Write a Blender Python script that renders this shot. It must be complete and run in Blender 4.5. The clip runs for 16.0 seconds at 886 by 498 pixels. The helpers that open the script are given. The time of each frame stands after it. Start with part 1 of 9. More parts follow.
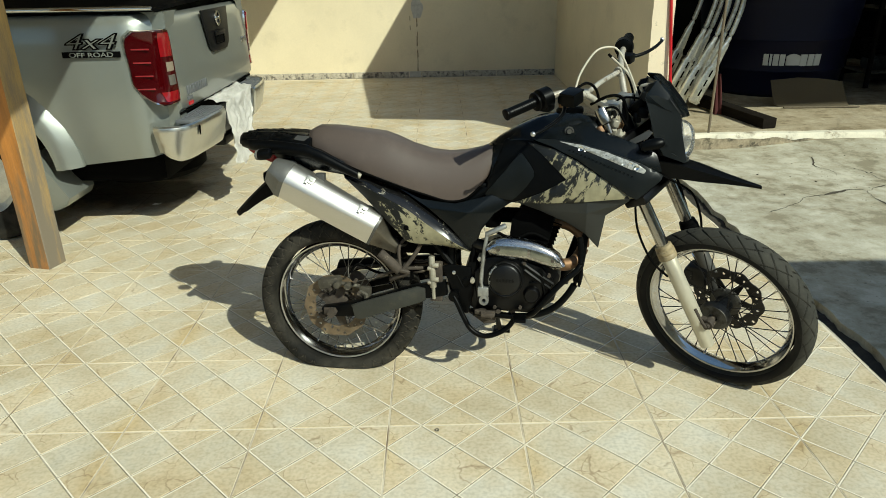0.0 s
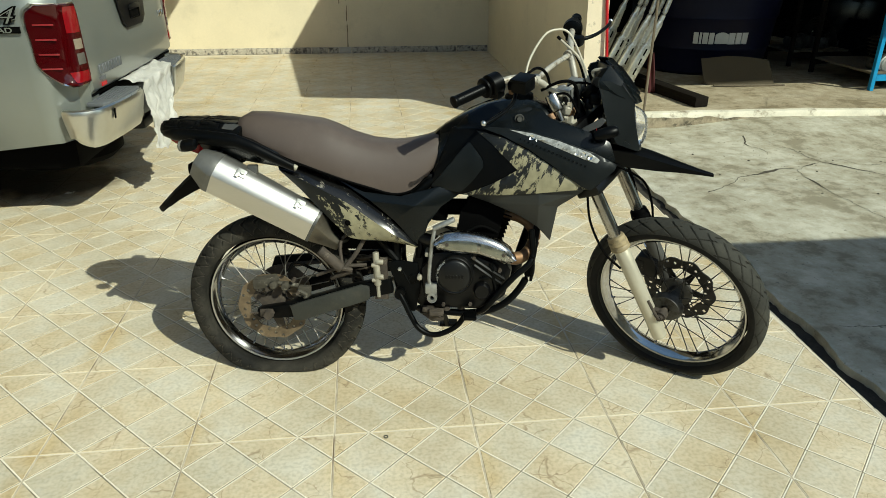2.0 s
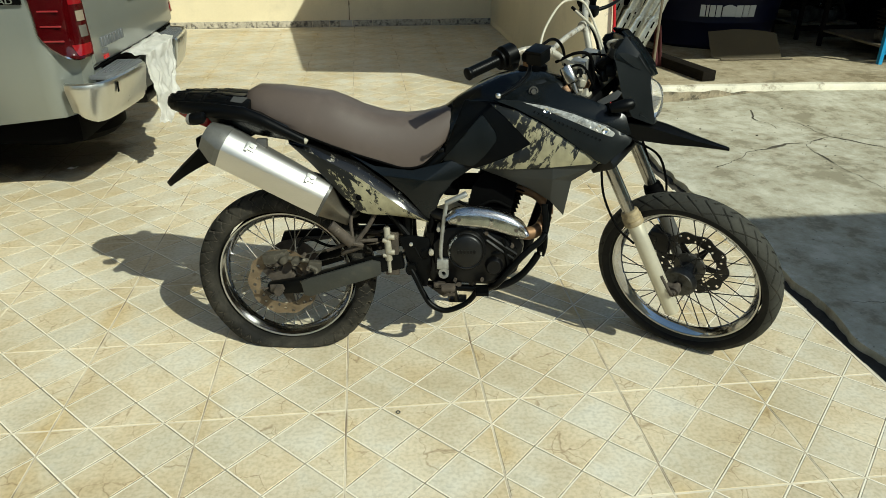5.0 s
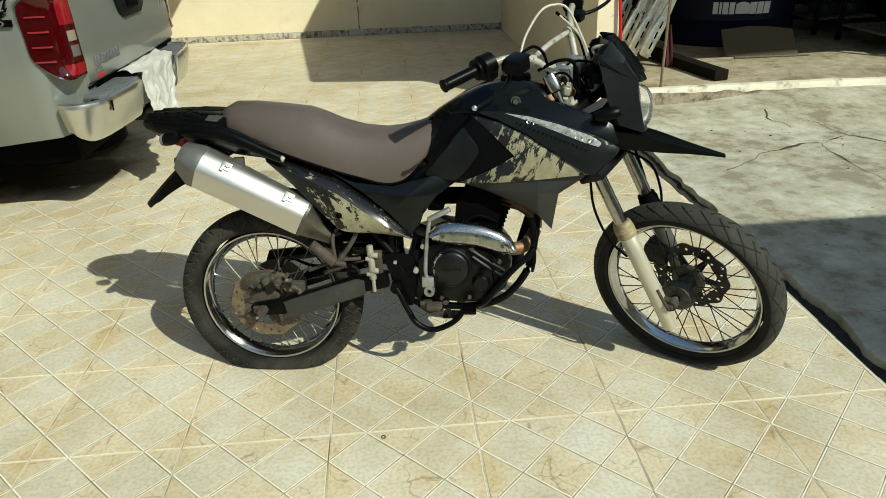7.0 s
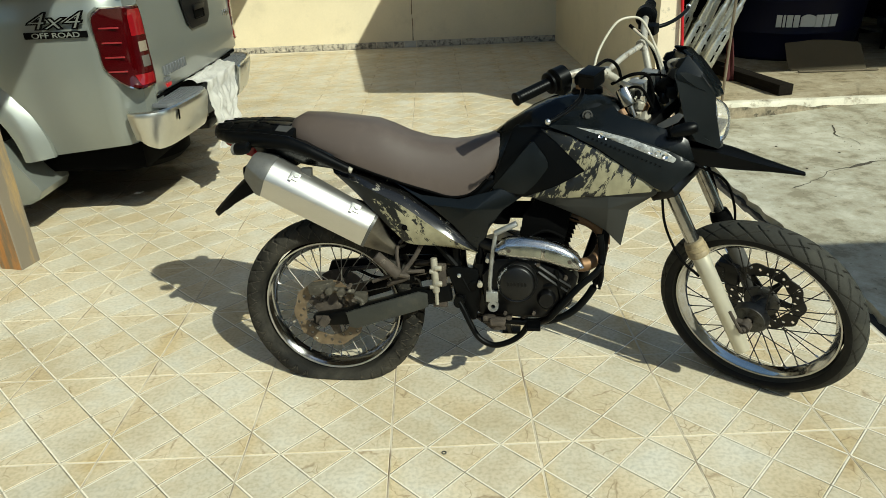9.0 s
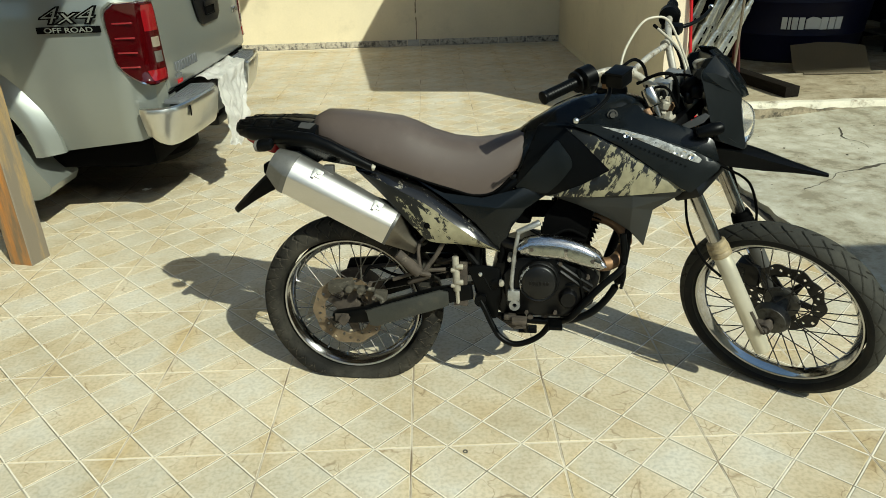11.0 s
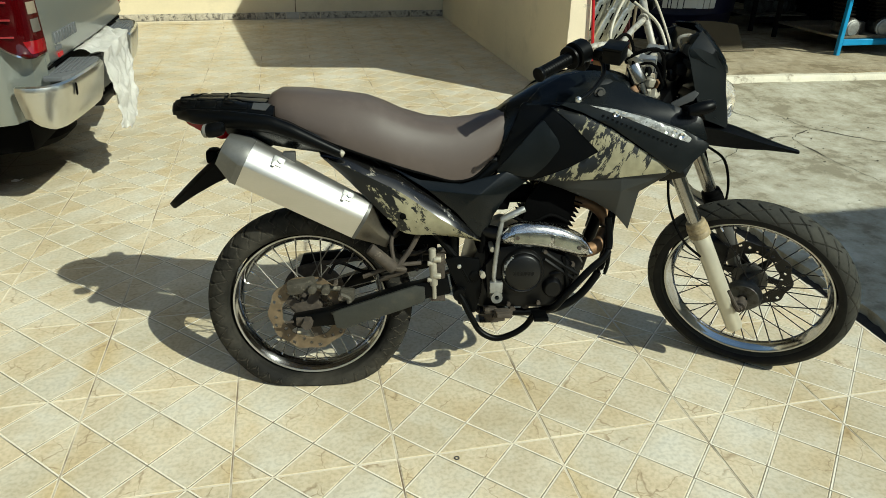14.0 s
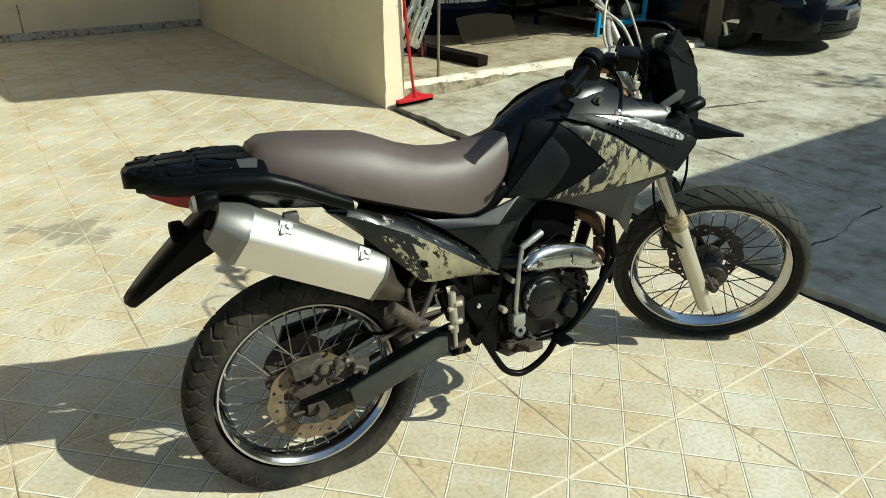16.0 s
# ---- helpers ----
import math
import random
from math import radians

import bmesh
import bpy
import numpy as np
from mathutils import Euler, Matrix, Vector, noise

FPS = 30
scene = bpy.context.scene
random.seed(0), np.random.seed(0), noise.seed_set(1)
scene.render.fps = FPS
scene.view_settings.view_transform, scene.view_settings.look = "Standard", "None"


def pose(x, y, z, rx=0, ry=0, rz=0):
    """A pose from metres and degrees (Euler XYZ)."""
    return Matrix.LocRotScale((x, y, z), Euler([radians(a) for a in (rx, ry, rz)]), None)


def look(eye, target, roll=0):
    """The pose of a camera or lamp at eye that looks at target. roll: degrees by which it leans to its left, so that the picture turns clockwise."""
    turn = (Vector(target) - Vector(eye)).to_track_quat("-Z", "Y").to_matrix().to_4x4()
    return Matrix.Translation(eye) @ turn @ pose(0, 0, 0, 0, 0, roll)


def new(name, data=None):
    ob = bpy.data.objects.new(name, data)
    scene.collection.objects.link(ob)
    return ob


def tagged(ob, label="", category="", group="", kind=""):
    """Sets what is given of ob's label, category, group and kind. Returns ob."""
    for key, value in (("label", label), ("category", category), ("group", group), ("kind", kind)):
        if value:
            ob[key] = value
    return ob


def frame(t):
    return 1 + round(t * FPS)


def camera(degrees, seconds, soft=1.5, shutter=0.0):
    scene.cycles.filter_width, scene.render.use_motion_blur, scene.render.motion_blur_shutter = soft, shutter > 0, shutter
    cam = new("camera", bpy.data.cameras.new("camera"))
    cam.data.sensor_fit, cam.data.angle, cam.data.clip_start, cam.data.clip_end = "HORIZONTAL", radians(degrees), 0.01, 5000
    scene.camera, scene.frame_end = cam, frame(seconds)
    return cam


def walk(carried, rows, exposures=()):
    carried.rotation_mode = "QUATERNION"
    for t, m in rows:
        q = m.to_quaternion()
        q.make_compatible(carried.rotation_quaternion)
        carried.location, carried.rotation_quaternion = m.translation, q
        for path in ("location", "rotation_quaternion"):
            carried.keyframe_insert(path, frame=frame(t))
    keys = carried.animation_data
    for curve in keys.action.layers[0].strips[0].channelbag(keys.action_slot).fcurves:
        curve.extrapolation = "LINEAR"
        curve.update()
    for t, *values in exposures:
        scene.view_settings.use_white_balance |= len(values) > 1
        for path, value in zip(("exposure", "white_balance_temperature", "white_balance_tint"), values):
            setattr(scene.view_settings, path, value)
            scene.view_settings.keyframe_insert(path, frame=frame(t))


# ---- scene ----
cam = camera(64.7, 16.0, soft=0.5)
PATH = [
    (0, (0.188, -1.973, 1.459), (0.196, -0.123, 0.698), -1.1),
    (0.5, (0.155, -1.845, 1.458), (0.233, -0.011, 0.665), -0.2),
    (1, (0.129, -1.784, 1.458), (0.238, 0.041, 0.648), -0.5),
    (1.5, (0.141, -1.78, 1.453), (0.328, 0.022, 0.606), 0.1),
    (2, (0.149, -1.817, 1.466), (0.348, -0.006, 0.639), 0.1),
    (2.5, (0.16, -1.849, 1.472), (0.329, -0.033, 0.651), -0.9),
    (3, (0.143, -1.872, 1.481), (0.285, -0.04, 0.692), -0.8),
    (3.5, (0.145, -1.84, 1.467), (0.307, -0.032, 0.628), -0.5),
    (4, (0.12, -1.82, 1.466), (0.306, -0.012, 0.631), 0.6),
    (4.5, (0.107, -1.803, 1.457), (0.286, -0.015, 0.58), 0.6),
    (5, (0.111, -1.794, 1.453), (0.308, -0.013, 0.565), 0.1),
    (5.2, (0.116, -1.802, 1.46), (0.318, -0.007, 0.6), -0.3),
    (7.3, (0.265, -1.703, 1.449), (0.363, 0.092, 0.573), -2.7),
    (7.5, (0.274, -1.695, 1.446), (0.316, 0.109, 0.585), -2.2),
    (8, (0.294, -1.679, 1.435), (0.291, 0.124, 0.569), -3.7),
    (8.5, (0.241, -1.693, 1.439), (0.194, 0.122, 0.602), -2.5),
    (8.7, (0.215, -1.688, 1.451), (0.199, 0.125, 0.608), -2.9),
    (10.8, (0.081, -1.689, 1.455), (0.146, 0.128, 0.622), -0.9),
    (11, (0.098, -1.684, 1.451), (0.117, 0.128, 0.606), -1.8),
    (11.5, (0.12, -1.663, 1.449), (0.09, 0.146, 0.597), -2.2),
    (12, (0.102, -1.651, 1.447), (0.094, 0.153, 0.583), -2.4),
    (12.5, (0.057, -1.65, 1.458), (0.131, 0.168, 0.628), -2.2),
    (13, (-0.028, -1.655, 1.45), (0.101, 0.161, 0.623), -2.6),
    (13.5, (-0.108, -1.605, 1.431), (0.069, 0.173, 0.531), 0.6),
    (14, (-0.209, -1.467, 1.414), (0.181, 0.273, 0.508), 1.0),
    (14.5, (-0.348, -1.358, 1.431), (0.085, 0.383, 0.545), 0.1),
    (15, (-0.514, -1.227, 1.419), (0.147, 0.429, 0.513), -0.0),
    (15.5, (-0.671, -1.124, 1.444), (0.147, 0.464, 0.546), -1.3),
    (16, (-0.763, -0.964, 1.414), (0.261, 0.498, 0.512), 0.7),
]
walk(cam, [(t, look(eye, target, roll)) for t, eye, target, roll in PATH], exposures=[(0.0, 0.05, 6450, -4.5), (12.0, 0.10, 6450, -4.5), (13.5, 0.07, 6420, -4.5), (16.0, 0.27, 6330, -4.5)])

from mathutils.bvhtree import BVHTree

# ---- light ----
SUN_EL, SUN_AZ = 40.2, 139.5          # degrees; azimuth clockwise from +y
sun_dir = Vector((math.sin(radians(SUN_AZ)) * math.cos(radians(SUN_EL)), math.cos(radians(SUN_AZ)) * math.cos(radians(SUN_EL)), math.sin(radians(SUN_EL))))
world = bpy.data.worlds.new("daylight")
scene.world = world
world.use_nodes = True
wn = world.node_tree.nodes
sky = wn.new("ShaderNodeTexSky")
sky.sky_type = "NISHITA"
sky.sun_disc = False
sky.sun_elevation, sky.sun_rotation = radians(SUN_EL), radians(SUN_AZ)
wn["Background"].inputs["Strength"].default_value = 0.128
world.node_tree.links.new(sky.outputs["Color"], wn["Background"].inputs["Color"])
sun = new("sun", bpy.data.lights.new("sun", "SUN"))
sun.data.energy, sun.data.angle, sun.data.color = 4.9, radians(0.53), (1.0, 0.97, 0.88)
sun.matrix_world = look(sun_dir * 30, (0, 0, 0))


# ---- materials ----
def nodes_of(m):
    m.use_nodes = True
    return m.node_tree.nodes, m.node_tree.links, m.node_tree.nodes["Principled BSDF"]


def ramp_node(nd, stops):
    r = nd.new("ShaderNodeValToRGB")
    e = r.color_ramp.elements
    while len(e) < len(stops):
        e.new(0.5)
    for el, (p, c) in zip(e, stops):
        el.position, el.color = p, (*c, 1) if len(c) == 3 else c
    return r


def tone(c, f):
    return tuple(min(1.0, v * f) for v in c)


def material(name, base, rough=0.5, metal=0.0, var=0.15, scale=6.0, bump=0.0, bscale=80.0, coat=0.0,
             wear=None, wear_at=(0.6, 0.7), wear_scale=14.0, spec=0.5, stretch=(1, 1, 1)):
    """Two scales of colour variation, roughness variation, fine relief, and wear of another colour where asked."""
    m = bpy.data.materials.new(name)
    nd, ln, b = nodes_of(m)
    tc = nd.new("ShaderNodeTexCoord")
    mp = nd.new("ShaderNodeMapping")
    mp.inputs["Scale"].default_value = stretch
    ln.new(tc.outputs["Object"], mp.inputs["Vector"])
    n1 = nd.new("ShaderNodeTexNoise")
    n1.inputs["Scale"].default_value, n1.inputs["Detail"].default_value, n1.inputs["Roughness"].default_value = scale, 6, 0.6
    n2 = nd.new("ShaderNodeTexNoise")
    n2.inputs["Scale"].default_value, n2.inputs["Detail"].default_value = bscale, 4
    for n in (n1, n2):
        ln.new(mp.outputs["Vector"], n.inputs["Vector"])
    add = nd.new("ShaderNodeMath")
    add.operation = "MULTIPLY_ADD"
    ln.new(n2.outputs["Fac"], add.inputs[0])
    add.inputs[1].default_value = 0.35
    ln.new(n1.outputs["Fac"], add.inputs[2])
    r = ramp_node(nd, [(0.42, tone(base, 1 - var)), (0.92, tone(base, 1 + var))])
    ln.new(add.outputs[0], r.inputs["Fac"])
    colour = r.outputs["Color"]
    if wear:
        n3 = nd.new("ShaderNodeTexNoise")
        n3.inputs["Scale"].default_value, n3.inputs["Detail"].default_value, n3.inputs["Roughness"].default_value = wear_scale, 8, 0.7
        ln.new(mp.outputs["Vector"], n3.inputs["Vector"])
        w = ramp_node(nd, [(wear_at[0], (0, 0, 0)), (wear_at[1], (1, 1, 1))])
        ln.new(n3.outputs["Fac"], w.inputs["Fac"])
        mix = nd.new("ShaderNodeMix")
        mix.data_type = "RGBA"
        ln.new(w.outputs["Color"], mix.inputs["Factor"])
        ln.new(colour, mix.inputs["A"])
        mix.inputs["B"].default_value = (*wear, 1)
        colour = mix.outputs["Result"]
    ln.new(colour, b.inputs["Base Color"])
    rr = nd.new("ShaderNodeMapRange")
    rr.inputs["To Min"].default_value, rr.inputs["To Max"].default_value = max(0.03, rough - 0.1), min(1, rough + 0.1)
    ln.new(n1.outputs["Fac"], rr.inputs["Value"])
    ln.new(rr.outputs["Result"], b.inputs["Roughness"])
    b.inputs["Metallic"].default_value = metal
    b.inputs["Specular IOR Level"].default_value = spec
    b.inputs["Coat Weight"].default_value = coat
    b.inputs["Coat Roughness"].default_value = 0.08
    if bump:
        bp = nd.new("ShaderNodeBump")
        bp.inputs["Strength"].default_value, bp.inputs["Distance"].default_value = bump, 0.004
        ln.new(add.outputs[0], bp.inputs["Height"])
        ln.new(bp.outputs["Normal"], b.inputs["Normal"])
    return m


STAINS = ((-0.60, 2.52, 0.10), (-0.46, 2.42, 0.12), (-0.36, 2.29, 0.07), (-0.71, 2.62, 0.07))   # oil spots behind the truck


def tile_material():
    """Glazed stoneware printed as mottled marble with brown veins; each tile shifts the pattern."""
    m = bpy.data.materials.new("glazed_tile")
    nd, ln, b = nodes_of(m)
    tc, oi = nd.new("ShaderNodeTexCoord"), nd.new("ShaderNodeObjectInfo")
    sh = nd.new("ShaderNodeVectorMath")
    sh.operation = "MULTIPLY_ADD"
    ln.new(oi.outputs["Location"], sh.inputs[0])
    sh.inputs[1].default_value = (3.17, 2.71, 0)
    ln.new(tc.outputs["Object"], sh.inputs[2])

    def noise_at(s, d=6, dist=0.0):
        n = nd.new("ShaderNodeTexNoise")
        n.inputs["Scale"].default_value, n.inputs["Detail"].default_value, n.inputs["Distortion"].default_value = s, d, dist
        ln.new(sh.outputs[0], n.inputs["Vector"])
        return n
    big, mid, fine = noise_at(5.0, 3), noise_at(12, 7, 0.8), noise_at(80, 5)
    c1 = ramp_node(nd, [(0.28, (0.54, 0.462, 0.33)), (0.44, (0.60, 0.532, 0.40)), (0.58, (0.635, 0.59, 0.48)), (0.72, (0.565, 0.54, 0.46))])
    add = nd.new("ShaderNodeMath")
    add.operation = "MULTIPLY_ADD"
    ln.new(mid.outputs["Fac"], add.inputs[0])
    add.inputs[1].default_value = 0.42
    hf = nd.new("ShaderNodeMath")
    hf.operation = "MULTIPLY_ADD"
    ln.new(big.outputs["Fac"], hf.inputs[0])
    hf.inputs[1].default_value, hf.inputs[2].default_value = 0.6, -0.015
    ln.new(hf.outputs[0], add.inputs[2])
    ln.new(add.outputs[0], c1.inputs["Fac"])
    # brown hairline veins in sparse patches
    ws = nd.new("ShaderNodeVectorMath")
    ws.operation = "MULTIPLY_ADD"
    ln.new(noise_at(9, 5).outputs["Color"], ws.inputs[0])
    ws.inputs[1].default_value = (0.12, 0.12, 0)
    ln.new(sh.outputs[0], ws.inputs[2])
    vo = nd.new("ShaderNodeTexVoronoi")
    vo.feature = "DISTANCE_TO_EDGE"
    vo.inputs["Scale"].default_value = 9
    ln.new(ws.outputs[0], vo.inputs["Vector"])
    line = ramp_node(nd, [(0.0, (1, 1, 1)), (0.019, (0, 0, 0))])
    ln.new(vo.outputs["Distance"], line.inputs["Fac"])
    patch = ramp_node(nd, [(0.45, (0, 0, 0)), (0.54, (1, 1, 1))])
    ln.new(noise_at(7, 4).outputs["Fac"], patch.inputs["Fac"])
    vm = nd.new("ShaderNodeMath")
    vm.operation = "MULTIPLY"
    ln.new(line.outputs["Color"], vm.inputs[0])
    ln.new(patch.outputs["Color"], vm.inputs[1])
    v2 = nd.new("ShaderNodeMath")
    v2.operation = "MULTIPLY"
    ln.new(vm.outputs[0], v2.inputs[0])
    v2.inputs[1].default_value = 0.66
    mx = nd.new("ShaderNodeMix")
    mx.data_type = "RGBA"
    ln.new(v2.outputs[0], mx.inputs["Factor"])
    ln.new(c1.outputs["Color"], mx.inputs["A"])
    mx.inputs["B"].default_value = (0.24, 0.17, 0.10, 1)
    # each pressed lozenge is printed in its own shade, greyish or tan
    sep = nd.new("ShaderNodeSeparateXYZ")
    ln.new(tc.outputs["Object"], sep.inputs[0])
    ids = nd.new("ShaderNodeCombineXYZ")
    for k, op in enumerate(("ADD", "SUBTRACT")):
        s1 = nd.new("ShaderNodeMath")
        s1.operation = op
        ln.new(sep.outputs["X"], s1.inputs[0])
        ln.new(sep.outputs["Y"], s1.inputs[1])
        s2 = nd.new("ShaderNodeMath")
        s2.operation = "MULTIPLY_ADD"
        ln.new(s1.outputs[0], s2.inputs[0])
        s2.inputs[1].default_value, s2.inputs[2].default_value = 1 / 0.225, 0.5
        s3 = nd.new("ShaderNodeMath")
        s3.operation = "FLOOR"
        ln.new(s2.outputs[0], s3.inputs[0])
        ln.new(s3.outputs[0], ids.inputs[k])
    dif = nd.new("ShaderNodeVectorMath")
    dif.operation = "DOT_PRODUCT"
    ln.new(ids.outputs[0], dif.inputs[0])
    dif.inputs[1].default_value = (1, 1, 0)
    odd = nd.new("ShaderNodeMath")
    odd.operation = "PINGPONG"
    ln.new(dif.outputs["Value"], odd.inputs[0])
    odd.inputs[1].default_value = 1.0
    even = nd.new("ShaderNodeMath")
    even.operation = "SUBTRACT"
    even.inputs[0].default_value = 1.0
    ln.new(odd.outputs[0], even.inputs[1])
    ve = nd.new("ShaderNodeMath")
    ve.operation = "MULTIPLY"
    ln.new(v2.outputs[0], ve.inputs[0])
    ln.new(even.outputs[0], ve.inputs[1])
    ln.new(ve.outputs[0], mx.inputs["Factor"])
    shade = ramp_node(nd, [(0.0, (1.015, 0.960, 0.885)), (1.0, (0.985, 0.98, 0.985))])
    ln.new(odd.outputs[0], shade.inputs["Fac"])
    ms = nd.new("ShaderNodeMix")
    ms.data_type, ms.blend_type = "RGBA", "MULTIPLY"
    ms.inputs["Factor"].default_value = 1.0
    ln.new(mx.outputs["Result"], ms.inputs["A"])
    ln.new(shade.outputs["Color"], ms.inputs["B"])
    mx = ms
    # trodden dirt over several tiles
    geo = nd.new("ShaderNodeNewGeometry")
    dn = nd.new("ShaderNodeTexNoise")
    dn.inputs["Scale"].default_value, dn.inputs["Detail"].default_value, dn.inputs["Roughness"].default_value = 1.7, 8, 0.65
    ln.new(geo.outputs["Position"], dn.inputs["Vector"])
    dr = ramp_node(nd, [(0.36, (0.79, 0.755, 0.67)), (0.6, (1, 1, 1))])
    ln.new(dn.outputs["Fac"], dr.inputs["Fac"])
    mu = nd.new("ShaderNodeMix")
    mu.data_type, mu.blend_type = "RGBA", "MULTIPLY"
    mu.inputs["Factor"].default_value = 1.0
    ln.new(mx.outputs["Result"], mu.inputs["A"])
    ln.new(dr.outputs["Color"], mu.inputs["B"])
    # tan water marks along some of the joints that run away from the house
    wx, wj, wr = nd.new("ShaderNodeSeparateXYZ"), nd.new("ShaderNodeMath"), nd.new("ShaderNodeMapRange")
    ln.new(geo.outputs["Position"], wx.inputs[0])
    wj.operation = "PINGPONG"
    wj.inputs[1].default_value = 0.225
    ln.new(wx.outputs["X"], wj.inputs[0])
    ln.new(wj.outputs[0], wr.inputs["Value"])
    wr.inputs["From Min"].default_value, wr.inputs["From Max"].default_value = 0.015, 0.075
    wr.inputs["To Min"].default_value, wr.inputs["To Max"].default_value = 1.0, 0.0
    wn = nd.new("ShaderNodeTexNoise")
    wn.inputs["Scale"].default_value, wn.inputs["Detail"].default_value = 2.6, 7
    ln.new(geo.outputs["Position"], wn.inputs["Vector"])
    wm = ramp_node(nd, [(0.53, (0, 0, 0)), (0.64, (1, 1, 1))])
    ln.new(wn.outputs["Fac"], wm.inputs["Fac"])
    wf, wt = nd.new("ShaderNodeMath"), nd.new("ShaderNodeMix")
    wf.operation = "MULTIPLY"
    ln.new(wr.outputs["Result"], wf.inputs[0])
    ln.new(wm.outputs["Color"], wf.inputs[1])
    wt.data_type, wt.blend_type = "RGBA", "MULTIPLY"
    ln.new(wf.outputs[0], wt.inputs["Factor"])
    ln.new(mu.outputs["Result"], wt.inputs["A"])
    wt.inputs["B"].default_value = (0.95, 0.885, 0.75, 1)
    mu = wt
    stain = None
    wob = nd.new("ShaderNodeVectorMath")
    wob.operation = "MULTIPLY_ADD"
    ln.new(dn.outputs["Color"], wob.inputs[0])
    wob.inputs[1].default_value = (0.7, 0.7, 0)
    ln.new(geo.outputs["Position"], wob.inputs[2])
    for cx, cy, rad in STAINS:
        ds = nd.new("ShaderNodeVectorMath")
        ds.operation = "DISTANCE"
        ln.new(wob.outputs[0], ds.inputs[0])
        ds.inputs[1].default_value = (cx + 0.35, cy + 0.35, 0)
        mr = nd.new("ShaderNodeMapRange")
        mr.inputs["From Min"].default_value, mr.inputs["From Max"].default_value = rad, rad * 0.75
        mr.inputs["To Max"].default_value = 0.55
        ln.new(ds.outputs["Value"], mr.inputs["Value"])
        if stain is None:
            stain = mr.outputs["Result"]
        else:
            q = nd.new("ShaderNodeMath")
            q.operation = "MAXIMUM"
            ln.new(stain, q.inputs[0])
            ln.new(mr.outputs["Result"], q.inputs[1])
            stain = q.outputs[0]
    sm = nd.new("ShaderNodeMix")
    sm.data_type = "RGBA"
    ln.new(stain, sm.inputs["Factor"])
    ln.new(mu.outputs["Result"], sm.inputs["A"])
    sm.inputs["B"].default_value = (0.17, 0.15, 0.115, 1)
    mu = sm
    sp = nd.new("ShaderNodeMix")
    sp.data_type, sp.blend_type = "RGBA", "MULTIPLY"
    sr = ramp_node(nd, [(0.36, (0.83, 0.825, 0.80)), (0.57, (1.01, 1.01, 1.01))])
    ln.new(fine.outputs["Fac"], sr.inputs["Fac"])
    sp.inputs["Factor"].default_value = 1.0
    ln.new(mu.outputs["Result"], sp.inputs["A"])
    ln.new(sr.outputs["Color"], sp.inputs["B"])
    ln.new(sp.outputs["Result"], b.inputs["Base Color"])
    rg = nd.new("ShaderNodeMapRange")
    b.inputs["Specular IOR Level"].default_value = 0.3
    rg.inputs["To Min"].default_value, rg.inputs["To Max"].default_value = 0.38, 0.65
    ln.new(dn.outputs["Fac"], rg.inputs["Value"])
    ln.new(rg.outputs["Result"], b.inputs["Roughness"])
    bp = nd.new("ShaderNodeBump")
    bp.inputs["Strength"].default_value, bp.inputs["Distance"].default_value = 0.12, 0.002
    ln.new(mid.outputs["Fac"], bp.inputs["Height"])
    ln.new(bp.outputs["Normal"], b.inputs["Normal"])
    return m


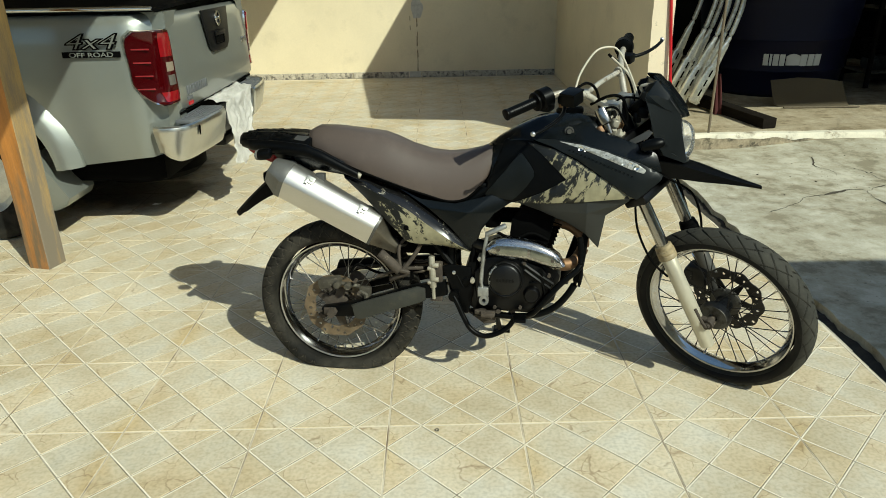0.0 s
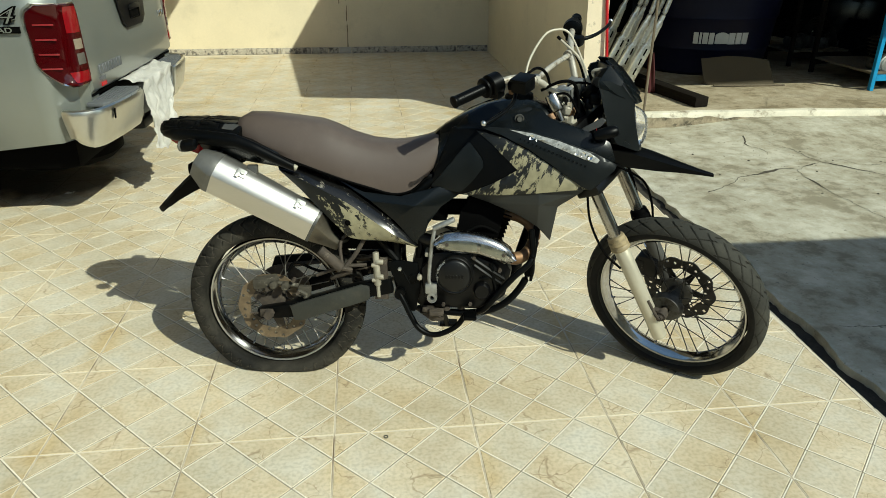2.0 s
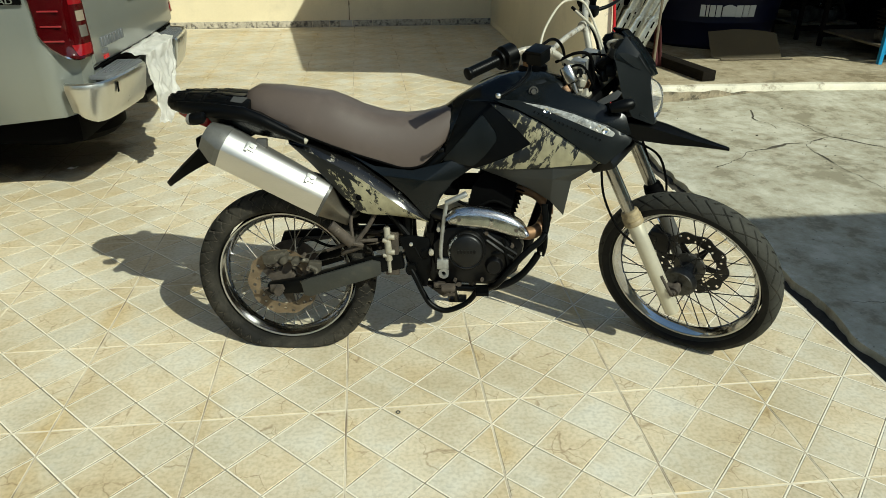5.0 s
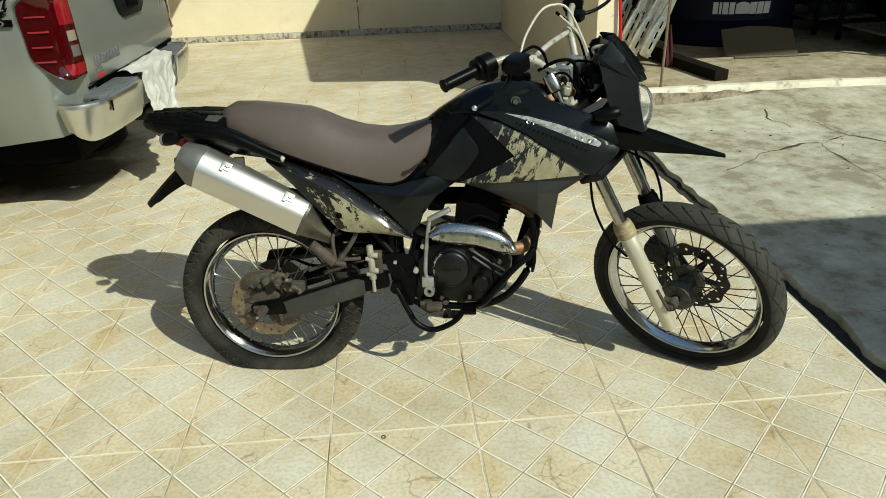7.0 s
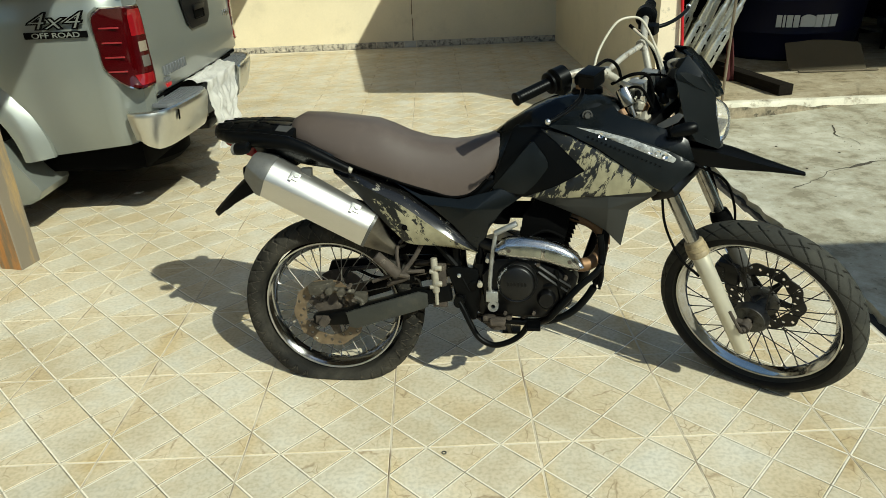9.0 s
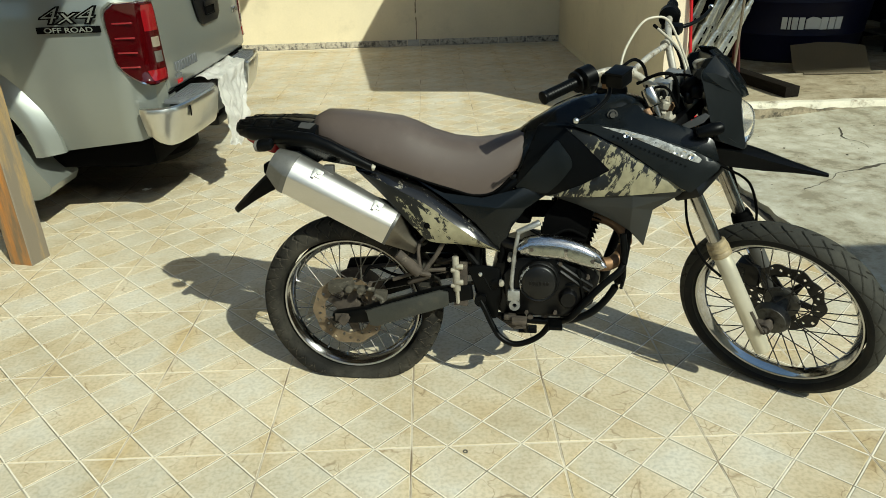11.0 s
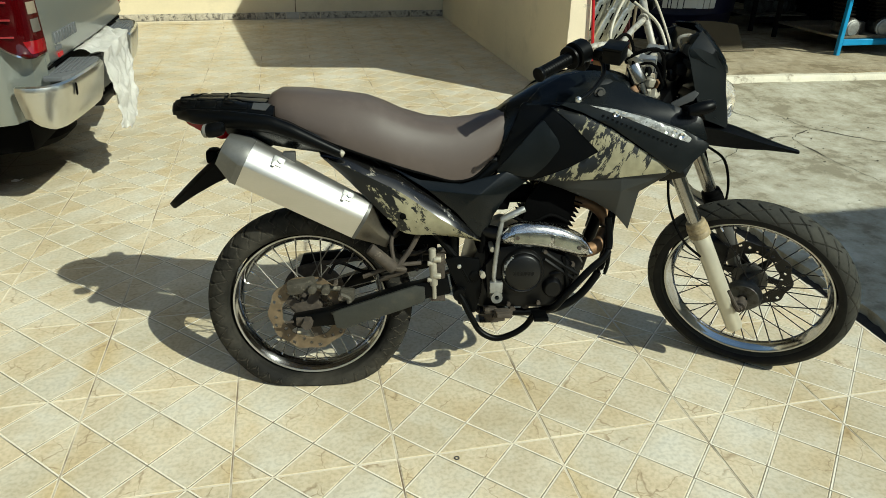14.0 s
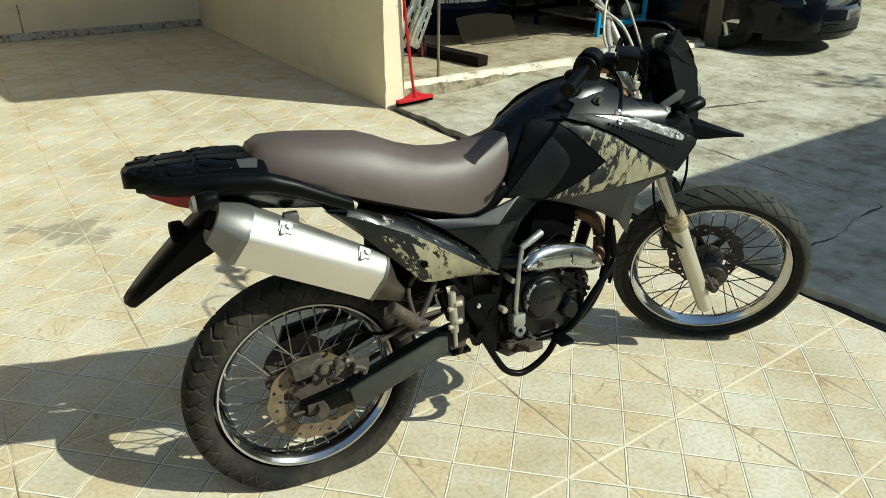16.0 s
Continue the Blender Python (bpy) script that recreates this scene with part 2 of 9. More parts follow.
def concrete_material(name, base, crack_scale=0.7, crack=0.5, joint=0.0):
    """Cast concrete: blotches, grit, wandering cracks and pits."""
    m = bpy.data.materials.new(name)
    nd, ln, b = nodes_of(m)
    geo = nd.new("ShaderNodeNewGeometry")

    def noise_at(s, d, rgh=0.6):
        n = nd.new("ShaderNodeTexNoise")
        n.inputs["Scale"].default_value, n.inputs["Detail"].default_value, n.inputs["Roughness"].default_value = s, d, rgh
        ln.new(geo.outputs["Position"], n.inputs["Vector"])
        return n
    big, mid, grit = noise_at(1.9, 9, 0.70), noise_at(9, 8, 0.7), noise_at(160, 3)
    c1 = ramp_node(nd, [(0.41, tuple(v * k for v, k in zip(base, (0.60, 0.57, 0.51)))), (0.47, tuple(v * k for v, k in zip(base, (0.88, 0.86, 0.82)))), (0.53, base), (0.60, tuple(v * k for v, k in zip(base, (1.22, 1.24, 1.28))))])
    am = nd.new("ShaderNodeMath")
    am.operation = "MULTIPLY_ADD"
    ln.new(mid.outputs["Fac"], am.inputs[0])
    am.inputs[1].default_value = 0.5
    hb = nd.new("ShaderNodeMath")
    hb.operation = "MULTIPLY_ADD"
    ln.new(big.outputs["Fac"], hb.inputs[0])
    hb.inputs[1].default_value, hb.inputs[2].default_value = 0.7, -0.1
    ln.new(hb.outputs[0], am.inputs[2])
    ln.new(am.outputs[0], c1.inputs["Fac"])
    ws = nd.new("ShaderNodeVectorMath")
    ws.operation = "MULTIPLY_ADD"
    ln.new(noise_at(2.3, 8, 0.7).outputs["Color"], ws.inputs[0])
    ws.inputs[1].default_value = (0.75, 0.75, 0)
    ln.new(geo.outputs["Position"], ws.inputs[2])
    vo = nd.new("ShaderNodeTexVoronoi")
    vo.feature = "DISTANCE_TO_EDGE"
    vo.inputs["Scale"].default_value = crack_scale
    ln.new(ws.outputs[0], vo.inputs["Vector"])
    line = ramp_node(nd, [(0.0, (crack, crack, crack)), (0.012, (0, 0, 0))])
    ln.new(vo.outputs["Distance"], line.inputs["Fac"])
    pit = ramp_node(nd, [(0.295, (0.6, 0.6, 0.6)), (0.335, (0, 0, 0))])
    ln.new(noise_at(38, 4, 0.6).outputs["Fac"], pit.inputs["Fac"])
    mxm = nd.new("ShaderNodeMath")
    mxm.operation = "MAXIMUM"
    ln.new(line.outputs["Color"], mxm.inputs[0])
    ln.new(pit.outputs["Color"], mxm.inputs[1])
    mx = nd.new("ShaderNodeMix")
    mx.data_type = "RGBA"
    ln.new(mxm.outputs[0], mx.inputs["Factor"])
    ln.new(c1.outputs["Color"], mx.inputs["A"])
    mx.inputs["B"].default_value = (*tone(base, 0.25), 1)
    ln.new(mx.outputs["Result"], b.inputs["Base Color"])
    b.inputs["Roughness"].default_value = 0.88
    b.inputs["Specular IOR Level"].default_value = 0.3
    hs = nd.new("ShaderNodeMath")
    hs.operation = "MULTIPLY_ADD"
    ln.new(mxm.outputs[0], hs.inputs[0])
    hs.inputs[1].default_value = -1.5
    hg = nd.new("ShaderNodeMath")
    hg.operation = "MULTIPLY_ADD"
    ln.new(grit.outputs["Fac"], hg.inputs[0])
    hg.inputs[1].default_value = 0.25
    ln.new(mid.outputs["Fac"], hg.inputs[2])
    ln.new(hg.outputs[0], hs.inputs[2])
    bp = nd.new("ShaderNodeBump")
    bp.inputs["Strength"].default_value, bp.inputs["Distance"].default_value = 0.8, 0.014
    ln.new(hs.outputs[0], bp.inputs["Height"])
    ln.new(bp.outputs["Normal"], b.inputs["Normal"])
    return m


def scraped_material(name, under, over, at=(0.47, 0.5), scale=9.0, stretch=(1, 1, 1), rough=0.45, turn=0.0, lean=(0, 0, 0), shift=0.0, spec=0.4):
    """A sticker of one colour torn away in ragged streaks, showing the plastic under it."""
    m = bpy.data.materials.new(name)
    nd, ln, b = nodes_of(m)
    tc = nd.new("ShaderNodeTexCoord")
    spin, mp = nd.new("ShaderNodeMapping"), nd.new("ShaderNodeMapping")
    spin.inputs["Rotation"].default_value = (0, radians(turn), 0)
    mp.inputs["Scale"].default_value = stretch
    ln.new(tc.outputs["Object"], spin.inputs["Vector"])
    ln.new(spin.outputs["Vector"], mp.inputs["Vector"])
    n1 = nd.new("ShaderNodeTexNoise")
    n1.inputs["Scale"].default_value, n1.inputs["Detail"].default_value, n1.inputs["Roughness"].default_value = scale, 10, 0.70
    n1.inputs["Distortion"].default_value = 0.5
    ln.new(mp.outputs["Vector"], n1.inputs["Vector"])
    f = ramp_node(nd, [(at[0], (0, 0, 0)), (at[1], (1, 1, 1))])
    # the tearing is worse towards one end of the panel
    dot = nd.new("ShaderNodeVectorMath")
    dot.operation = "DOT_PRODUCT"
    ln.new(tc.outputs["Object"], dot.inputs[0])
    dot.inputs[1].default_value = lean
    lim = nd.new("ShaderNodeMapRange")
    lim.inputs["From Min"].default_value, lim.inputs["From Max"].default_value = -shift - 0.25, -shift + 0.085
    lim.inputs["To Min"].default_value, lim.inputs["To Max"].default_value = -0.25, 0.085
    ln.new(dot.outputs["Value"], lim.inputs["Value"])
    mix_in = nd.new("ShaderNodeMath")
    ln.new(n1.outputs["Fac"], mix_in.inputs[0])
    ln.new(lim.outputs["Result"], mix_in.inputs[1])
    ln.new(mix_in.outputs[0], f.inputs["Fac"])
    b.inputs["Specular IOR Level"].default_value = spec
    n2 = nd.new("ShaderNodeTexNoise")
    n2.inputs["Scale"].default_value, n2.inputs["Detail"].default_value = 40, 5
    ln.new(tc.outputs["Object"], n2.inputs["Vector"])
    co = ramp_node(nd, [(0.3, tone(over, 0.8)), (0.7, tone(over, 1.15))])
    ln.new(n2.outputs["Fac"], co.inputs["Fac"])
    mx = nd.new("ShaderNodeMix")
    mx.data_type = "RGBA"
    ln.new(f.outputs["Color"], mx.inputs["Factor"])
    mx.inputs["A"].default_value = (*under, 1)
    ln.new(co.outputs["Color"], mx.inputs["B"])
    ln.new(mx.outputs["Result"], b.inputs["Base Color"])
    b.inputs["Roughness"].default_value = rough
    bp = nd.new("ShaderNodeBump")
    bp.inputs["Strength"].default_value, bp.inputs["Distance"].default_value = 0.3, 0.001
    ln.new(f.outputs["Color"], bp.inputs["Height"])
    ln.new(bp.outputs["Normal"], b.inputs["Normal"])
    return m


def lens_material(name, colour, rough=0.08, trans=0.85):
    m = bpy.data.materials.new(name)
    nd, ln, b = nodes_of(m)
    b.inputs["Base Color"].default_value = (*colour, 1)
    b.inputs["Roughness"].default_value = rough
    b.inputs["Transmission Weight"].default_value = trans
    b.inputs["IOR"].default_value = 1.49
    return m


M_tile = tile_material()
def groove_material():
    """Pale glazed groove with a darker line along one side of it."""
    m = material("tile_groove", (0.735, 0.675, 0.545), 0.6, var=0.10, scale=5)
    nd, ln, b = nodes_of(m)
    tc, sep = nd.new("ShaderNodeTexCoord"), nd.new("ShaderNodeSeparateXYZ")
    ln.new(tc.outputs["Object"], sep.inputs[0])
    masks = []
    for op in ("ADD", "SUBTRACT"):
        s1 = nd.new("ShaderNodeMath")
        s1.operation = op
        ln.new(sep.outputs["X"], s1.inputs[0])
        ln.new(sep.outputs["Y"], s1.inputs[1])
        w = nd.new("ShaderNodeMath")
        w.operation = "WRAP"
        ln.new(s1.outputs[0], w.inputs[0])
        w.inputs[1].default_value, w.inputs[2].default_value = 0.225, 0.0
        off = nd.new("ShaderNodeMath")
        off.operation = "SUBTRACT"
        ln.new(w.outputs[0], off.inputs[0])
        off.inputs[1].default_value = 0.1125 - 0.0037
        ab = nd.new("ShaderNodeMath")
        ab.operation = "ABSOLUTE"
        ln.new(off.outputs[0], ab.inputs[0])
        lt = nd.new("ShaderNodeMath")
        lt.operation = "LESS_THAN"
        ln.new(ab.outputs[0], lt.inputs[0])
        lt.inputs[1].default_value = 0.0030
        masks.append(lt)
    mxm = nd.new("ShaderNodeMath")
    mxm.operation = "MAXIMUM"
    for k in (0, 1):
        ln.new(masks[k].outputs[0], mxm.inputs[k])
    geo = nd.new("ShaderNodeNewGeometry")
    n = nd.new("ShaderNodeTexNoise")
    n.inputs["Scale"].default_value, n.inputs["Detail"].default_value = 7, 6
    ln.new(geo.outputs["Position"], n.inputs["Vector"])
    r = ramp_node(nd, [(0.30, (0.45, 0.45, 0.45)), (0.55, (1, 1, 1))])
    ln.new(n.outputs["Fac"], r.inputs["Fac"])
    f = nd.new("ShaderNodeMath")
    f.operation = "MULTIPLY"
    ln.new(mxm.outputs[0], f.inputs[0])
    ln.new(r.outputs["Color"], f.inputs[1])
    mx = nd.new("ShaderNodeMix")
    mx.data_type = "RGBA"
    ln.new(f.outputs[0], mx.inputs["Factor"])
    ln.new(b.inputs["Base Color"].links[0].from_socket, mx.inputs["A"])
    mx.inputs["B"].default_value = (0.17, 0.145, 0.100, 1)
    ln.new(mx.outputs["Result"], b.inputs["Base Color"])
    return m


M_groove = groove_material()
M_mortar = material("worn_mortar", (0.58, 0.52, 0.40), 0.9, var=0.2, scale=9, bump=0.4)


def grout_material():
    """Pale cement in the joints along x; those along y, where water runs, hold brown dirt."""
    m = material("floor_grout", (0.62, 0.55, 0.42), 0.9, var=0.2, scale=3)
    nd, ln, b = nodes_of(m)
    geo, sx = nd.new("ShaderNodeNewGeometry"), nd.new("ShaderNodeSeparateXYZ")
    ln.new(geo.outputs["Position"], sx.inputs[0])
    wr = nd.new("ShaderNodeMath")
    wr.operation = "PINGPONG"
    ln.new(sx.outputs["X"], wr.inputs[0])
    wr.inputs[1].default_value = 0.225
    near = nd.new("ShaderNodeMath")
    near.operation = "LESS_THAN"
    ln.new(wr.outputs[0], near.inputs[0])
    near.inputs[1].default_value = 0.0023
    n = nd.new("ShaderNodeTexNoise")
    n.inputs["Scale"].default_value, n.inputs["Detail"].default_value = 4.5, 10
    ln.new(geo.outputs["Position"], n.inputs["Vector"])
    r = ramp_node(nd, [(0.42, (0.12, 0.12, 0.12)), (0.62, (1, 1, 1))])
    ln.new(n.outputs["Fac"], r.inputs["Fac"])
    f = nd.new("ShaderNodeMath")
    f.operation = "MULTIPLY"
    ln.new(near.outputs[0], f.inputs[0])
    ln.new(r.outputs["Color"], f.inputs[1])
    mx = nd.new("ShaderNodeMix")
    mx.data_type = "RGBA"
    ln.new(f.outputs[0], mx.inputs["Factor"])
    ln.new(b.inputs["Base Color"].links[0].from_socket, mx.inputs["A"])
    mx.inputs["B"].default_value = (0.165, 0.12, 0.07, 1)
    ln.new(mx.outputs["Result"], b.inputs["Base Color"])
    return m


M_grout = grout_material()
def darken_under_truck(m):
    """Shade and soiling under the parked truck, mixed into the floor colour; ragged edge."""
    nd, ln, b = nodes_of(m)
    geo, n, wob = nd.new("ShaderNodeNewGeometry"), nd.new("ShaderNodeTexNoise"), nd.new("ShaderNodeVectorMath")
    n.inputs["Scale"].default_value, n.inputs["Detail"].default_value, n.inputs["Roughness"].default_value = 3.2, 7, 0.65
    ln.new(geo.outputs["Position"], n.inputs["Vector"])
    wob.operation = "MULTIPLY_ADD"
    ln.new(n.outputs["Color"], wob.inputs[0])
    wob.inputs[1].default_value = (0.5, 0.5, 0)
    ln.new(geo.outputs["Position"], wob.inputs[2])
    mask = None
    for cx, cy, rad in UNDER_TRUCK:
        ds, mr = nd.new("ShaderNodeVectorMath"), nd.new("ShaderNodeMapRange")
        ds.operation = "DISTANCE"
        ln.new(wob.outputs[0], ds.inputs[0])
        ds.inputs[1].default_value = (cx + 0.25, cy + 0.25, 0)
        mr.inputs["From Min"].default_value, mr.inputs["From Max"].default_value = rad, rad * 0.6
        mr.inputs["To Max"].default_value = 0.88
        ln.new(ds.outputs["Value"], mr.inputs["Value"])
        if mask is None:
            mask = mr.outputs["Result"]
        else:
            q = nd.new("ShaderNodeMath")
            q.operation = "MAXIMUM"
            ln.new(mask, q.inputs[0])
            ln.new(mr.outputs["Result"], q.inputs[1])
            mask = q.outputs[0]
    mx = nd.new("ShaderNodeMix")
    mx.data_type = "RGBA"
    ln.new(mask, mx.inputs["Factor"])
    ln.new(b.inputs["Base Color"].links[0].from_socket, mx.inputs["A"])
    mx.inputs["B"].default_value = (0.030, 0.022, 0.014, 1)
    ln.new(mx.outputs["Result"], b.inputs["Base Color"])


# circles (x, y, radius) where the under-truck shade and soiling are painted in
UNDER_TRUCK = ((-1.80, 2.72, 0.42), (-2.15, 2.85, 0.50), (-2.60, 2.75, 0.50), (-1.95, 3.30, 0.48), (-2.50, 3.30, 0.55))
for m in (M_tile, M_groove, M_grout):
    darken_under_truck(m)
M_conc = concrete_material("yard_concrete", (0.415, 0.388, 0.303), 0.7, 0.12)
M_conc_in = concrete_material("garage_concrete", (0.36, 0.305, 0.21), 0.4, 0.2)
M_lime = material("limewashed_kerb", (0.62, 0.58, 0.47), 0.9, var=0.16, scale=7, bump=0.6, wear=(0.24, 0.20, 0.14), wear_at=(0.56, 0.66), wear_scale=5)
M_earth = material("packed_earth", (0.028, 0.023, 0.016), 0.95, var=0.4, scale=20, bump=0.8)
M_wall = material("cream_wall_paint", (0.69, 0.60, 0.42), 0.85, var=0.07, scale=1.6, bump=0.12, bscale=45, wear=(0.56, 0.485, 0.34), wear_at=(0.55, 0.8), wear_scale=2.2, spec=0.25)
M_wallend = material("peeling_wall_paint", (0.70, 0.60, 0.44), 0.88, var=0.08, scale=3, bump=0.3, wear=(0.42, 0.36, 0.27), wear_at=(0.60, 0.66), wear_scale=6, spec=0.25)
M_plaster = material("bare_plaster", (0.45, 0.43, 0.39), 0.92, var=0.2, scale=20, bump=0.5)
M_marble = material("marble_skirting", (0.42, 0.38, 0.31), 0.35, var=0.35, scale=24, wear=(0.10, 0.09, 0.08), wear_at=(0.5, 0.6), wear_scale=22)
# near-black, so that the walls carry the garage's deep shade in their colour
M_dark = material("near_black_wall", (0.003, 0.003, 0.003), 0.9, var=0.4, scale=3)
M_roof = material("fibre_cement_roof", (0.30, 0.29, 0.27), 0.9, var=0.2, scale=4)
M_post = material("varnished_post", (0.40, 0.165, 0.035), 0.5, var=0.35, scale=3, bump=0.4, bscale=60, stretch=(7, 7, 0.9), wear=(0.15, 0.105, 0.06), wear_at=(0.52, 0.72), wear_scale=2.0)
def weather_foot(m, scale, z0, z1, amount):
    """Wear of a post grows towards its foot, where rain splashes up."""
    nd, ln, b = nodes_of(m)
    for lk in list(m.node_tree.links):
        if lk.from_node.type == "TEX_NOISE" and lk.to_node.type == "VALTORGB" and abs(lk.from_node.inputs["Scale"].default_value - scale) < 1e-4:
            src, dst = lk.from_socket, lk.to_socket
            tc, sep, mr, add = nd.new("ShaderNodeTexCoord"), nd.new("ShaderNodeSeparateXYZ"), nd.new("ShaderNodeMapRange"), nd.new("ShaderNodeMath")
            ln.new(tc.outputs["Object"], sep.inputs[0])
            ln.new(sep.outputs["Z"], mr.inputs["Value"])
            mr.inputs["From Min"].default_value, mr.inputs["From Max"].default_value = z0, z1
            mr.inputs["To Min"].default_value, mr.inputs["To Max"].default_value = amount, 0.0
            ln.new(src, add.inputs[0])
            ln.new(mr.outputs["Result"], add.inputs[1])
            ln.new(add.outputs[0], dst)
            return m
    return m


weather_foot(M_post, 2.0, 0.15, 0.9, 0.14)
M_postpale = material("pale_post", (0.42, 0.27, 0.09), 0.7, var=0.3, scale=3, bump=0.4, bscale=60, stretch=(5, 5, 0.7), wear=(0.17, 0.14, 0.10), wear_at=(0.50, 0.70), wear_scale=1.6)
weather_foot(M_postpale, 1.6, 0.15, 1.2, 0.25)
M_oldwood = material("weathered_wood", (0.13, 0.105, 0.07), 0.85, var=0.35, scale=3, bump=0.5, bscale=50, stretch=(12, 12, 1))
M_beam = material("dark_dirty_beam", (0.010, 0.008, 0.006), 0.9, var=0.5, scale=6, bump=0.5, stretch=(1.5, 10, 10), spec=0.08)
M_card = material("cardboard", (0.068, 0.054, 0.031), 0.9, var=0.12, scale=4, bump=0.1)
M_red = material("red_plastic", (0.42, 0.008, 0.014), 0.35, var=0.15)
M_bluemetal = material("blue_paint", (0.015, 0.25, 0.50), 0.4, var=0.15, wear=(0.10, 0.08, 0.07), wear_at=(0.66, 0.7), wear_scale=20)
M_tankblue = material("blue_polyethylene", (0.002, 0.003, 0.018), 0.5, var=0.2, spec=0.25)
# greasy casting, its colour darkened for engines standing in shade
M_darkgreasy = material("dark_greasy_casting", (0.075, 0.072, 0.066), 0.55, 0.5, var=0.5, scale=16, bump=0.3, wear=(0.02, 0.018, 0.015), wear_at=(0.48, 0.62), wear_scale=12)
M_lettering = material("white_lettering", (0.58, 0.58, 0.54), 0.5, var=0.05)
M_galv = material("galvanised_steel", (0.70, 0.71, 0.70), 0.38, 1.0, var=0.18, scale=18, bump=0.1)
M_alu = material("cast_aluminium", (0.36, 0.36, 0.34), 0.5, 0.85, var=0.25, scale=20, bump=0.25)
M_carblue = material("dark_blue_car_paint", (0.0025, 0.003, 0.0055), 0.14, 0.0, var=0.1, spec=0.25)
M_silver = material("silver_car_paint", (0.255, 0.270, 0.245), 0.34, 0.55, var=0.05, scale=2, bscale=500, coat=0.55)
M_blackplastic = material("black_plastic", (0.0035, 0.0035, 0.004), 0.40, var=0.3, scale=9, bump=0.06, bscale=300, spec=0.25)
M_greyplastic = material("grey_step_plastic", (0.10, 0.105, 0.11), 0.55, var=0.15, bump=0.1, bscale=200)
M_chrome = material("chrome", (0.70, 0.70, 0.69), 0.10, 1.0, var=0.06, scale=6)
M_treaddirt = material("dirt_in_tread", (0.046, 0.038, 0.026), 0.95, var=0.3, scale=30)
M_rubber = material("tyre_rubber", (0.0075, 0.007, 0.0055), 0.85, var=0.3, scale=7, bump=0.15, bscale=120, wear=(0.048, 0.043, 0.033), wear_at=(0.42, 0.72), wear_scale=6, spec=0.25)
M_dusty = material("dusty_tread_rubber", (0.034, 0.033, 0.027), 0.85, var=0.3, scale=9, bump=0.15, bscale=120, wear=(0.055, 0.052, 0.040), wear_at=(0.48, 0.70), wear_scale=8, spec=0.25)
M_cloth = material("dirty_white_rag", (0.76, 0.74, 0.69), 0.95, var=0.12, scale=20, bump=0.4, bscale=200)
M_redbright = material("bright_red_lens", (0.19, 0.003, 0.006), 0.12, var=0.15, scale=14, coat=0.6)
M_redrib = material("pinkish_lens_rib", (0.22, 0.018, 0.022), 0.2, var=0.15, coat=0.4)
M_redlamp = material("red_lamp_plastic", (0.20, 0.004, 0.008), 0.16, var=0.2, scale=25, spec=0.3)
M_redlens = lens_material("red_lens", (0.045, 0.0006, 0.0015), 0.08, 0.2)
M_clearlens = lens_material("clear_lens", (0.93, 0.93, 0.90), 0.06, 0.9)
M_void = material("black_rubber_and_void", (0.0012, 0.0012, 0.0012), 0.75, var=0.3, spec=0.05)
M_pinklens = material("pinkish_lens", (0.21, 0.175, 0.13), 0.15, var=0.15, coat=0.5)
M_indlens_t = material("smoky_lens", (0.10, 0.092, 0.08), 0.2, var=0.15, coat=0.5)
M_bumper = material("scratched_chrome", (0.66, 0.66, 0.62), 0.30, 1.0, var=0.12, scale=5, bump=0.04, bscale=9)
M_leaf = material("foliage", (0.05, 0.09, 0.025), 0.6, var=0.4)


# ---- building helpers ----
def link_mesh(name, bm, mats, smooth=40.0):
    me = bpy.data.meshes.new(name)
    bmesh.ops.recalc_face_normals(bm, faces=bm.faces[:])
    for f in bm.faces:
        f.smooth = True
    for e in bm.edges:
        if len(e.link_faces) == 2 and e.calc_face_angle(0) > radians(smooth):
            e.smooth = False
    bm.to_mesh(me)
    bm.free()
    for mt in mats if isinstance(mats, (list, tuple)) else [mats]:
        me.materials.append(mt)
    return me


def part(name, bm, mats, parent=None, label="", smooth=40.0):
    """Links a bmesh as one mesh object under a thing or a part."""
    ob = new(name, link_mesh(name, bm, mats, smooth))
    if parent:
        ob.parent = parent
    if label:
        ob["label"] = label
    return ob


def base_of(name, m, label, category, group="", kind=""):
    e = new(name)
    e.matrix_world = m
    return tagged(e, label, category, group, kind)


def thing(name, bm, mats, label, category, group="", kind="", smooth=40.0):
    return tagged(part(name, bm, mats, None, "", smooth), label, category, group, kind)


def B():
    return bmesh.new()


def box(bm, lo, hi, m=None, bevel=0.0, seg=2, mat=0):
    c = [(a + b) / 2 for a, b in zip(lo, hi)]
    s = [abs(b - a) for a, b in zip(lo, hi)]
    r = bmesh.ops.create_cube(bm, size=1.0, matrix=(m or Matrix()) @ Matrix.Translation(c) @ Matrix.Diagonal((*s, 1)))
    fs = {f for v in r["verts"] for f in v.link_faces}
    for f in fs:
        f.material_index = mat
    if bevel:
        es = {e for f in fs for e in f.edges}
        rb = bmesh.ops.bevel(bm, geom=list(es), offset=bevel, segments=seg, affect="EDGES", profile=0.6)
        for f in rb["faces"]:
            f.material_index = mat


def ring_pts(p, d, r, seg, up=Vector((0, 0, 1))):
    d = Vector(d).normalized()
    if abs(d.dot(up)) > 0.95:
        up = Vector((1, 0, 0))
    a = d.cross(up).normalized()
    b = a.cross(d)
    return [Vector(p) + r * (math.cos(t) * a + math.sin(t) * b) for t in (2 * math.pi * i / seg for i in range(seg))]


